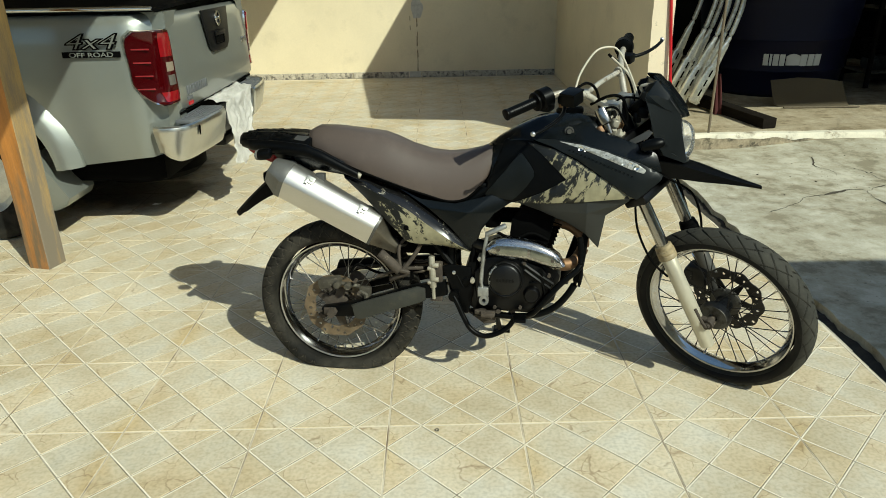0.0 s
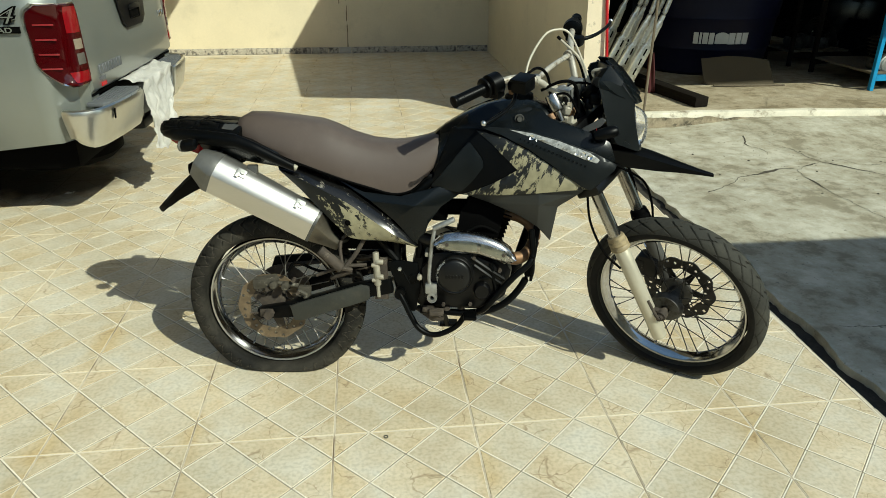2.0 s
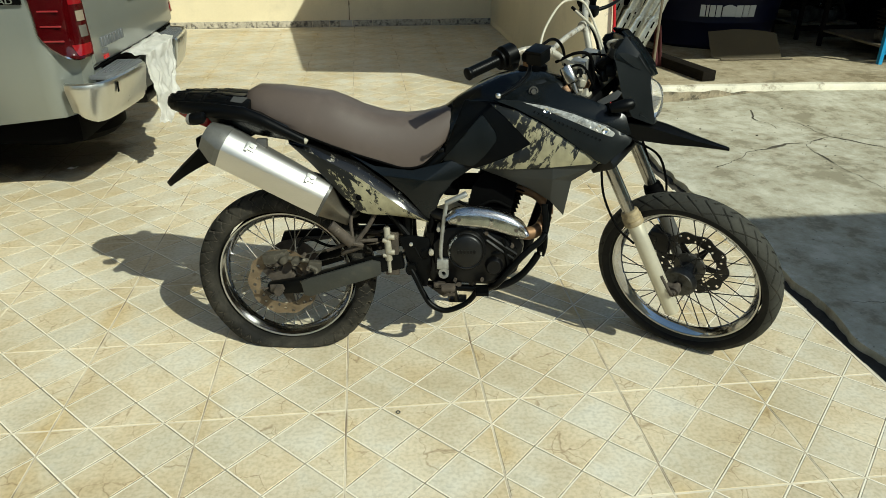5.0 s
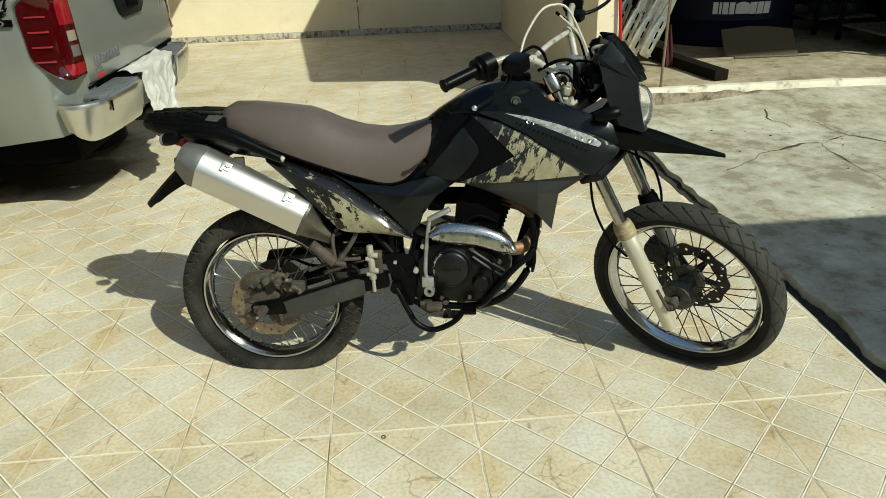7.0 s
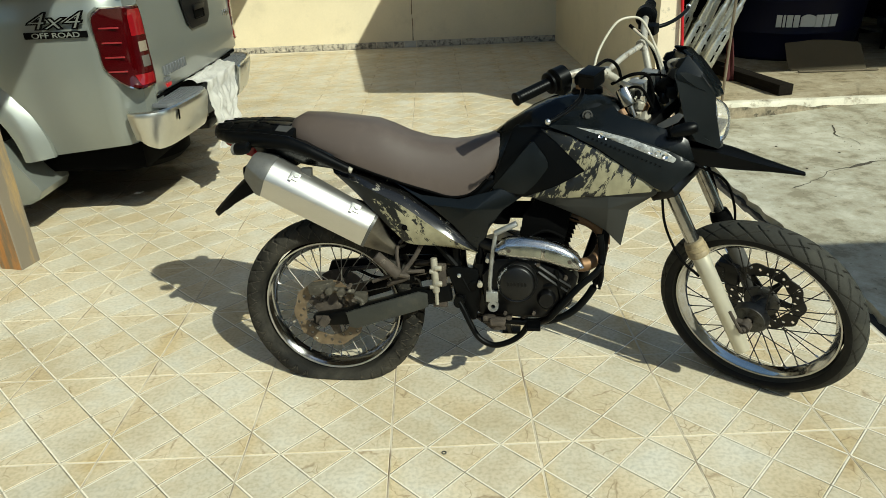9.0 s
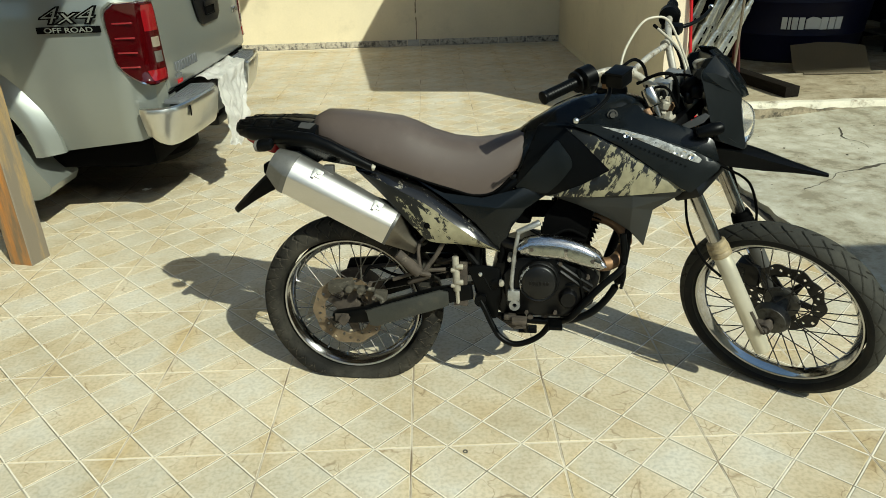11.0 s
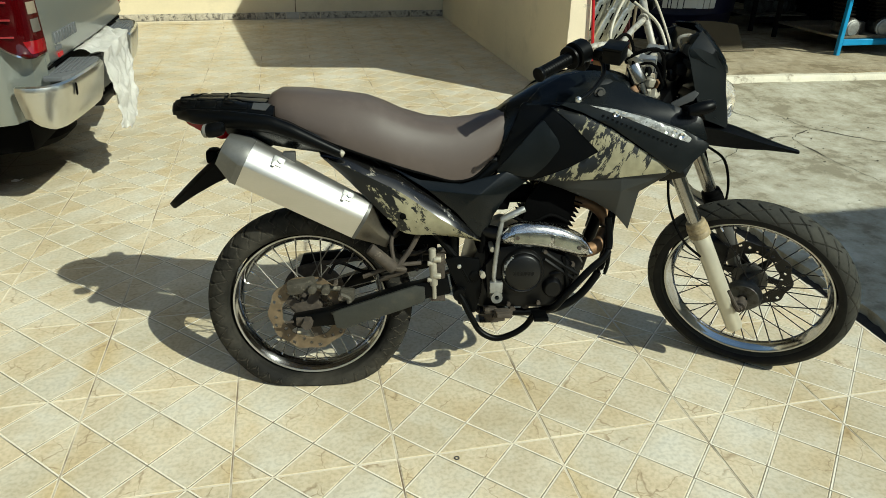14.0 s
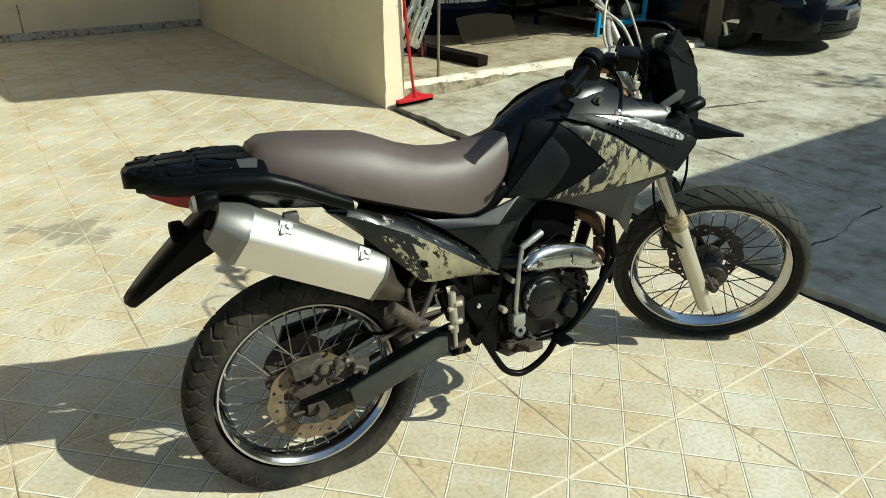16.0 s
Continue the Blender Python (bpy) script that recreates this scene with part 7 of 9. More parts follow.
tube(bm, [(0.452, -0.135, 0.340), (0.470, -0.142, 0.310), (0.492, -0.150, 0.266), (0.519, -0.158, 0.226), (0.563, -0.162, 0.206), (0.610, -0.164, 0.219), (0.650, -0.166, 0.248), (0.675, -0.168, 0.288)], 0.0095, 10)
cyl(bm, (0.452, -0.142, 0.340), (0.452, -0.10, 0.340), 0.018, None, 16)
box(bm, (0.668, -0.205, 0.281), (0.712, -0.150, 0.294), bevel=0.004)
part("brake_pedal", bm, M_satin, bike, "curved black brake pedal")
bm = B()
cyl(bm, (0.372, -0.122, 0.475), (0.378, -0.125, 0.365), 0.0110, 0.0120, 14, round_end=0.003)
cyl(bm, (0.378, -0.125, 0.365), (0.380, -0.126, 0.325), 0.007, 0.006, 8)
for z in (0.445, 0.395):
    cyl(bm, (0.375, -0.130, z), (0.398, -0.130, z), 0.0085, None, 10, round_end=0.002)
    cyl(bm, (0.358, -0.128, z - 0.012), (0.375, -0.128, z - 0.012), 0.007, None, 10, round_end=0.002)
part("brake_master_cylinder", bm, M_pump, bike, "grimy white brake master cylinder")
bm = B()
box(bm, (0.385, -0.122, 0.335), (0.41, -0.108, 0.455), bevel=0.002)
box(bm, (0.366, -0.124, 0.315), (0.412, -0.110, 0.337), bevel=0.002)
part("cylinder_bracket", bm, M_rust, bike)
# passenger peg stub and its bracket
bm = B()
cyl(bm, (0.192, -0.152, 0.490), (0.262, -0.150, 0.428), 0.0165, 0.0175, 16, round_end=0.004)
tube(bm, [(0.262, -0.150, 0.430), (0.29, -0.145, 0.420), (0.22, -0.12, 0.385)], 0.008, 8)
part("passenger_peg", bm, M_rust, bike, "rusty folded passenger peg")
bm = B()
tube(bm, [(0.268, -0.140, 0.425), (0.31, -0.12, 0.475), (0.345, -0.105, 0.535)], 0.0075, 8)
tube(bm, [(0.262, -0.138, 0.43), (0.255, -0.115, 0.50), (0.285, -0.10, 0.54)], 0.006, 8)
tube(bm, [(0.17, -0.125, 0.395), (0.26, -0.125, 0.425), (0.34, -0.115, 0.43)], 0.006, 8)
part("peg_bracket", bm, M_rust, bike)
# diagonal bar of the engine guard on the exposed side
bm = B()
tube(bm, [(0.885, -0.118, 0.560), (0.893, -0.128, 0.485), (0.880, -0.142, 0.452), (0.835, -0.152, 0.415), (0.785, -0.155, 0.360), (0.742, -0.150, 0.305), (0.715, -0.13, 0.278)], 0.0105, 10)
tube(bm, [(0.893, -0.128, 0.485), (0.896, -0.126, 0.43), (0.890, -0.122, 0.39)], 0.006, 8)
part("guard_bar", bm, M_satin, bike, "scuffed black guard bar")
bm = B()
tube(bm, [(0.52, -0.10, 0.50), (0.535, -0.12, 0.45), (0.525, -0.125, 0.40), (0.54, -0.11, 0.34)], 0.006, 8)
tube(bm, [(0.60, -0.09, 0.56), (0.66, -0.10, 0.54), (0.72, -0.09, 0.56), (0.78, -0.07, 0.53)], 0.005, 8)
tube(bm, [(0.49, -0.10, 0.56), (0.52, -0.115, 0.52), (0.515, -0.12, 0.46)], 0.009, 8)
part("breather_hose", bm, M_void, bike, "black rubber hoses")
for x, z, r in ((0.585, 0.505, 0.010), (0.545, 0.478, 0.008), (0.655, 0.498, 0.008), (0.80, 0.46, 0.007), (0.52, 0.40, 0.009)):
    bm = B()
    cyl(bm, (x, -0.148, z), (x, -0.095, z), r, None, 8, round_end=0.002)
    part("engine_fitting", bm, M_pump, engine, "grimy bare metal fitting")
# kick starter
bm = B()
tube(bm, [(0.562, -0.146, 0.352), (0.552, -0.150, 0.40), (0.560, -0.148, 0.50), (0.570, -0.145, 0.566)], 0.0068, 10)
cyl(bm, (0.566, -0.145, 0.566), (0.634, -0.146, 0.600), 0.0092, None, 12, round_end=0.003)
part("kick_lever", bm, M_alu, bike, "bare metal kick-start lever")
bm = B()
revolve(bm, [(0.007, -0.01), (0.017, -0.01), (0.017, 0.01), (0.007, 0.01)], 20)
bmesh.ops.translate(bm, verts=bm.verts, vec=(0.562, -0.150, 0.338))
box(bm, (0.540, -0.160, 0.352), (0.578, -0.140, 0.385), bevel=0.003)
part("kick_boss", bm, M_alu, bike)
# lower links, drain, side stand
bm = B()
prism(bm, [(0.50, 0.27), (0.56, 0.225), (0.60, 0.23), (0.60, 0.275)], -0.10, -0.06, 0.004)
cyl(bm, (0.655, -0.10, 0.262), (0.665, -0.10, 0.300), 0.012, None, 8)
part("lower_bracket", bm, M_rust, bike)
bm = B()
tube(bm, [(0.56, 0.10, 0.29), (0.58, 0.20, 0.15), (0.60, 0.285, 0.028)], 0.011, 8)
box(bm, (0.57, 0.275, 0.021), (0.64, 0.325, 0.035), bevel=0.003)
part("side_stand", bm, M_satin, bike, "extended side stand")

# ---- bodywork ----
SKIN_X = (0.54, 0.60, 0.65, 0.70, 0.77, 0.85, 0.95, 1.05, 1.13, 1.2)
SKIN_Y = (0.098, 0.120, 0.139, 0.155, 0.170, 0.180, 0.190, 0.194, 0.186, 0.18)
M_striplining = material("grey_lamp_lining", (0.30, 0.30, 0.285), 0.28, 0.2, var=0.5, scale=70, bump=0.35, bscale=90)


def skin_y(x, z):
    """Half-width of the smooth tank and shroud flank."""
    return float(np.interp(x, SKIN_X, SKIN_Y)) - 7.0 * max(0.0, z - 0.84) ** 2 - 0.8 * max(0.0, 0.74 - z) ** 2


def rounded(pts, r):
    """Cuts each corner of an outline into a short arc."""
    out = []
    n = len(pts)
    for i in range(n):
        p, a, b = Vector(pts[i]), Vector(pts[i - 1]), Vector(pts[(i + 1) % n])
        da, db = (a - p), (b - p)
        k = min(r, da.length * 0.4, db.length * 0.4)
        q0, q1 = p + da.normalized() * k, p + db.normalized() * k
        for t in (0.0, 0.35, 0.65, 1.0):
            out.append(tuple(q0 * (1 - t) ** 2 + p * 2 * t * (1 - t) + q1 * t * t))
    return out


def skin_panel(outline, off, s, thick, corner, lift=None):
    """A panel cut to an outline in side view and laid on the flank, with a rolled rim."""
    bm = bmesh.new()
    pts = rounded(outline, corner)
    bm.faces.new([bm.verts.new((x, 0, z)) for x, z in pts])
    for axis, vals in ((0, [p[0] for p in pts]), (2, [p[1] for p in pts])):
        v = min(vals) + 0.018
        while v < max(vals) - 0.006:
            no = (1, 0, 0) if axis == 0 else (0, 0, 1)
            bmesh.ops.bisect_plane(bm, geom=bm.verts[:] + bm.edges[:] + bm.faces[:], plane_co=tuple(c * v for c in no), plane_no=no, dist=1e-6)
            v += 0.024
    bmesh.ops.inset_region(bm, faces=bm.faces[:], thickness=0.0035, use_even_offset=False)
    rim = {v for e in bm.edges if len(e.link_faces) == 1 for v in e.verts}
    for v in bm.verts:
        v.co.y = s * (skin_y(v.co.x, v.co.z) + off - (0.003 if v in rim else 0.0))
    r = bmesh.ops.extrude_face_region(bm, geom=bm.faces[:])
    nv = [g for g in r["geom"] if isinstance(g, bmesh.types.BMVert)]
    bmesh.ops.translate(bm, verts=nv, vec=(0, -s * thick, 0))
    return bm


# seat
bm = B()
SEAT = [(-0.085, 0.872, 0.858, 0.060), (-0.072, 0.900, 0.848, 0.095), (-0.045, 0.914, 0.838, 0.118), (0.02, 0.913, 0.812, 0.134), (0.10, 0.905, 0.780, 0.142), (0.19, 0.894, 0.748, 0.145), (0.235, 0.878, 0.732, 0.143),
        (0.29, 0.853, 0.712, 0.138), (0.36, 0.833, 0.690, 0.130), (0.43, 0.827, 0.670, 0.122), (0.49, 0.834, 0.678, 0.112), (0.54, 0.846, 0.720, 0.098), (0.58, 0.862, 0.775, 0.080), (0.605, 0.878, 0.820, 0.062)]
rows = []
for x, zt, zb, w in SEAT:
    h = zt - zb
    q = [(-1.0, 0.0), (-1.03, 0.16), (-1.02, 0.38), (-0.96, 0.60), (-0.86, 0.78), (-0.70, 0.91), (-0.48, 0.975), (-0.24, 0.998), (0.0, 1.0)]
    rows.append([(x, u * w, zb + v * h) for u, v in q] + [(x, -u * w, zb + v * h) for u, v in q[-2::-1]])
loft(bm, rows)
seat = part("seat", bm, M_seat, bike, "smooth brown-grey vinyl seat", smooth=70)
bm = B()
for s in (-1, 1):
    tube(bm, [(x, s * (w * 1.01), zb + 0.001) for x, zt, zb, w in SEAT[1:12]], 0.0035, 6, 3)
part("seat_trim", bm, M_void, seat)

# tank
bm = B()
TANK = [(0.55, 0.846, 0.69, 0.075), (0.60, 0.885, 0.675, 0.098), (0.66, 0.922, 0.68, 0.122), (0.72, 0.950, 0.70, 0.138), (0.79, 0.968, 0.74, 0.144), (0.86, 0.972, 0.78, 0.138), (0.92, 0.955, 0.82, 0.125), (0.97, 0.920, 0.84, 0.10)]
rows = []
for x, zt, zb, w in TANK:
    h = zt - zb
    q = [(-0.86, 0.0), (-0.98, 0.25), (-1.0, 0.5), (-0.95, 0.70), (-0.80, 0.86), (-0.55, 0.96), (-0.25, 0.995), (0.0, 1.0)]
    rows.append([(x, u * w, zb + v * h) for u, v in q] + [(x, -u * w, zb + v * h) for u, v in q[-2::-1]])
loft(bm, rows)
tank = part("fuel_tank", bm, M_gloss, bike, "glossy black fuel tank", smooth=60)
bm = B()
revolve(bm, [(0.0, 0.010), (0.040, 0.010), (0.046, 0.004), (0.047, -0.01), (0.0, -0.01)], 28, "z", closed=False)
bmesh.ops.transform(bm, matrix=Matrix.Translation((0.835, 0, 0.975)) @ Matrix.Rotation(radians(-4), 4, "Y"), verts=bm.verts)
part("fuel_cap", bm, M_satin, tank, "round black fuel cap")

for s in (-1, 1):
    def S3(x, y, z):
        return (x, s * y, z)
    inward = -s * 0.006
    def skin(outline, off, thick=0.008, corner=0.010, lift=None):
        return skin_panel(outline, off, s, thick, corner, lift)
    # dark side of the tank behind the panels
    part("tank_side", skin([(0.622, 0.884), (0.600, 0.830), (0.545, 0.690), (0.652, 0.674), (0.780, 0.681), (0.886, 0.692), (0.940, 0.780), (0.860, 0.832), (0.780, 0.872), (0.700, 0.895)], -0.004), M_satin, bike, "", 50)
    part("knee_panel", skin([(0.552, 0.690), (0.652, 0.682), (0.690, 0.722), (0.725, 0.772), (0.717, 0.796), (0.681, 0.841), (0.672, 0.842), (0.612, 0.765)], 0.004, 0.012, 0.014), M_blade, bike, "matt black knee panel", 50)
    # tank cover running forward to the nose
    part("upper_shroud", skin([(0.630, 0.880), (0.673, 0.925), (0.740, 0.956), (0.817, 0.969), (0.874, 0.963), (0.902, 0.944), (0.925, 0.920), (0.987, 0.902), (1.062, 0.878), (1.111, 0.857), (1.132, 0.800), (1.060, 0.800), (0.952, 0.840), (0.867, 0.865), (0.780, 0.873), (0.700, 0.884)], 0.0, 0.008, 0.008), M_gloss, bike, "scuffed glossy black upper shroud", 50)
    # long scuffed blade
    wing = part("shroud_blade", skin([(0.708, 0.890), (0.791, 0.890), (0.867, 0.882), (0.952, 0.863), (1.066, 0.823), (1.134, 0.792), (1.128, 0.775), (1.055, 0.709), (1.026, 0.722), (0.938, 0.782), (0.860, 0.832), (0.782, 0.868)], 0.008, 0.014, 0.006), M_blade, bike, "scuffed dark blade over the sticker", 50)
    # clear light strip let into the blade
    LENS = [(0.800, 0.8865), (0.870, 0.8785), (0.952, 0.8590), (1.047, 0.8260), (1.080, 0.806), (1.072, 0.794), (1.030, 0.806), (0.950, 0.838), (0.870, 0.867)]
    part("light_strip", skin(LENS, 0.0115, 0.003, 0.005), M_striplining, wing, "clear grey indicator strip", 50)
    for k in range(10):
        t = 0.22 + 0.080 * k
        c = Vector((0.815, s * (skin_y(0.815, 0.880) + 0.0118), 0.879)).lerp(Vector((1.062, s * (skin_y(1.062, 0.808) + 0.0118), 0.808)), t) + Vector((0, 0, 0.006 * math.sin(math.pi * t)))
        bm = B()
        revolve(bm, [(0.0, 0.0), (0.0042, 0.0), (0.0076, 0.0034), (0.0082, 0.0042), (0.0, 0.0006)], 12, closed=False)
        bmesh.ops.transform(bm, matrix=Matrix.Translation(c) @ Matrix.Diagonal((1, s, 1, 1)), verts=bm.verts)
        part("led", bm, M_chrome, wing, "small bright reflector cup")
    for k in range(17):
        bm = B()
        t = k / 16
        x, z = 0.835 + 0.20 * t, 0.862 - 0.077 * t
        y = s * (skin_y(x, z) + 0.008)
        cyl(bm, (x, y - s * 0.006, z), (x, y + s * 0.0022, z), 0.0036, 0.003, 8)
        part("stud", bm, M_satin, wing)
    # torn beige sticker panel under the blade
    part("sticker_panel", skin([(0.698, 0.878), (0.783, 0.862), (0.861, 0.826), (0.938, 0.778), (1.026, 0.723), (1.049, 0.712), (0.971, 0.704), (0.886, 0.693), (0.780, 0.683), (0.658, 0.675), (0.750, 0.716), (0.830, 0.764), (0.785, 0.806), (0.745, 0.844)], 0.001, 0.006, 0.004), M_sticker, bike, "beige sticker panel, badly torn and scraped", 50)
    # dark inner wall closing the shroud towards the fork
    bm = B()
    plate(bm, [S3(0.88, 0.120, 0.700), S3(1.03, 0.120, 0.708), S3(1.125, 0.132, 0.785), S3(1.108, 0.125, 0.852), S3(0.985, 0.110, 0.900), S3(0.88, 0.105, 0.93)], (0, -s * 0.004, 0))
    part("inner_shroud", bm, M_void, bike)
    # lower shroud, faded grey
    bm = B()
    facets(bm, [S3(0.652, 0.120, 0.678), S3(0.760, 0.158, 0.690), S3(0.900, 0.176, 0.704), S3(1.045, 0.178, 0.716), S3(1.035, 0.165, 0.695), S3(0.965, 0.135, 0.640), S3(0.948, 0.115, 0.522), S3(0.900, 0.128, 0.575), S3(0.840, 0.128, 0.610),
                S3(0.740, 0.118, 0.648), S3(0.900, 0.176, 0.655), S3(0.690, 0.118, 0.664)],
           [(0, 1, 9, 11), (1, 2, 10, 9), (2, 3, 4, 10), (4, 5, 10), (5, 6, 7, 10), (7, 8, 9, 10)], inward, 0, 0.003)
    part("lower_shroud", bm, M_dullgrey, bike, "faded grey lower radiator shroud")
    # black side cover under the seat nose
    bm = B()
    facets(bm, [S3(0.235, 0.110, 0.722), S3(0.336, 0.122, 0.676), S3(0.455, 0.126, 0.664), S3(0.582, 0.122, 0.696), S3(0.652, 0.116, 0.674), S3(0.590, 0.122, 0.632), S3(0.548, 0.124, 0.575), S3(0.525, 0.120, 0.505), S3(0.505, 0.122, 0.505), S3(0.440, 0.132, 0.585), S3(0.360, 0.130, 0.648), S3(0.505, 0.146, 0.640)],
           [(0, 1, 10), (1, 2, 11, 10), (2, 3, 11), (3, 4, 5, 11), (5, 6, 11), (6, 7, 8, 9, 11), (9, 10, 11)], inward, 0, 0.003)
    part("side_cover", bm, M_gloss, bike, "glossy black side cover")
    # rear side panel: a scratched upper face folds over a ridge to the torn sticker below
    PT = [(0.060, 0.754), (0.134, 0.749), (0.192, 0.727), (0.276, 0.690), (0.339, 0.648), (0.412, 0.600), (0.470, 0.548), (0.512, 0.500)]
    PR = [(0.068, 0.744), (0.149, 0.715), (0.223, 0.680), (0.286, 0.648), (0.352, 0.604), (0.424, 0.556), (0.472, 0.524), (0.512, 0.498)]
    PB = [(0.062, 0.746), (0.127, 0.689), (0.180, 0.637), (0.253, 0.565), (0.296, 0.527), (0.390, 0.520), (0.455, 0.510), (0.512, 0.495)]
    edges = [spline([(x, 0, z) for x, z in q], 4) for q in (PT, PR, PB)]
    for nm, (e0, y0), (e1, y1), mt, lb in (("rear_side_panel", (edges[0], 0.120), (edges[1], 0.152), M_scratched, "scratched glossy black rear panel"), ("rear_sticker_panel", (edges[1], 0.152), (edges[2], 0.136), M_sticker_b, "beige sticker panel, badly torn and scraped")):
        bm = B()
        rows = []
        for k, (a, c) in enumerate(zip(e0, e1)):
            fade = min(1.0, 0.35 + k / 9.0, 0.2 + (len(e0) - 1 - k) / 8.0)
            row = []
            for q in (0.0, 0.25, 0.5, 0.75, 1.0):
                p = a.lerp(c, q)
                y = 0.124 + (y0 + (y1 - y0) * q + 0.004 * math.sin(math.pi * q) - 0.124) * fade
                row.append(Vector((p.x, s * y, p.z)))
            back = [Vector((p.x, p.y - s * 0.012, p.z)) for p in (row[-1], row[2], row[0])]
            rows.append(row + back)
        loft(bm, rows)
        low = part(nm, bm, mt, bike, lb, 45)
    bm = B()
    cyl(bm, S3(0.288, 0.1500, 0.582), S3(0.288, 0.136, 0.582), 0.0095, None, 14, round_end=0.002)
    part("panel_screw", bm, M_void, low)

# tail
bm = B()
rows = []
for x, zt, zb, w in ((-0.318, 0.872, 0.850, 0.045), (-0.29, 0.876, 0.835, 0.075), (-0.22, 0.872, 0.812, 0.092), (-0.12, 0.862, 0.782, 0.105), (-0.02, 0.842, 0.765, 0.112), (0.08, 0.795, 0.748, 0.105), (0.16, 0.755, 0.725, 0.085)):
    rows.append([(x, -w, zt), (x, -w * 1.05, (zt * 2 + zb) / 3), (x, -w * 0.8, zb), (x, w * 0.8, zb), (x, w * 1.05, (zt * 2 + zb) / 3), (x, w, zt)])
loft(bm, rows)
part("tail_fairing", bm, M_gloss, bike, "glossy black tail fairing")
RACK = ((-0.342, 0.020, 0.872), (-0.338, 0.040, 0.877), (-0.328, 0.062, 0.881), (-0.310, 0.080, 0.884), (-0.280, 0.092, 0.886), (-0.20, 0.104, 0.887), (-0.12, 0.110, 0.885), (-0.055, 0.112, 0.878))


def rack_z(x, y=0.0):
    """Top of the rack: level in the middle, falling away to its sides."""
    w = float(np.interp(x, [r[0] for r in RACK], [r[1] for r in RACK]))
    z = float(np.interp(x, [r[0] for r in RACK], [r[2] for r in RACK]))
    q = max(0.0, abs(y) - 0.5 * w) / (0.5 * w)
    return z - 0.018 * q * q


bm = B()
rows = []
for x, w, z in RACK:
    rows.append([(x, w * k / 6, rack_z(x, w * k / 6)) for k in range(-6, 7)] + [(x, w * 0.96, z - 0.030), (x, -w * 0.96, z - 0.030)])
loft(bm, rows)
rack = part("luggage_rack", bm, M_satin, bike, "black moulded luggage rack")
# low moulded pads fit into each other with narrow dark joints between
for pad in ([(-0.330, 0.030), (-0.312, 0.068), (-0.288, 0.080), (-0.262, 0.086), (-0.262, 0.052), (-0.280, 0.046), (-0.280, 0.020), (-0.330, 0.020)],
            [(-0.254, 0.088), (-0.206, 0.094), (-0.206, 0.056), (-0.236, 0.052), (-0.254, 0.056)],
            [(-0.198, 0.095), (-0.122, 0.100), (-0.122, 0.072), (-0.150, 0.066), (-0.160, 0.048), (-0.188, 0.046), (-0.198, 0.052)],
            [(-0.272, 0.040), (-0.250, 0.046), (-0.208, 0.046), (-0.198, 0.036), (-0.198, 0.004), (-0.272, 0.004)],
            [(-0.190, 0.036), (-0.154, 0.040), (-0.142, 0.058), (-0.114, 0.064), (-0.080, 0.064), (-0.080, 0.004), (-0.190, 0.004)]):
    for s in (-1, 1):
        bm = B()
        plate(bm, [(x, s * y, rack_z(x, y) - 0.006) for x, y in rounded(pad, 0.010)], (0, 0, 0.0105), bevel=0.0030)
        part("rack_pad", bm, M_satin, rack)
for x, y in ((-0.296, 0.052), (-0.176, 0.070)):
    for s in (-1, 1):
        bm = B()
        revolve(bm, [(0.008, 0.0), (0.0135, 0.0), (0.0125, 0.0022), (0.009, 0.0022)], 24, "z")
        bmesh.ops.translate(bm, verts=bm.verts, vec=(x, s * y, rack_z(x, y) + 0.0012))
        part("rack_ring", bm, M_void, rack)
bm = B()
plate(bm, [(x, y, rack_z(x, y) + 0.001) for x, y in ((-0.112, -0.058), (-0.112, -0.098), (-0.076, -0.100), (-0.066, -0.064))], (0, 0, 0.002))
part("rack_tape", bm, M_endcap, rack, "scrap of grey tape")
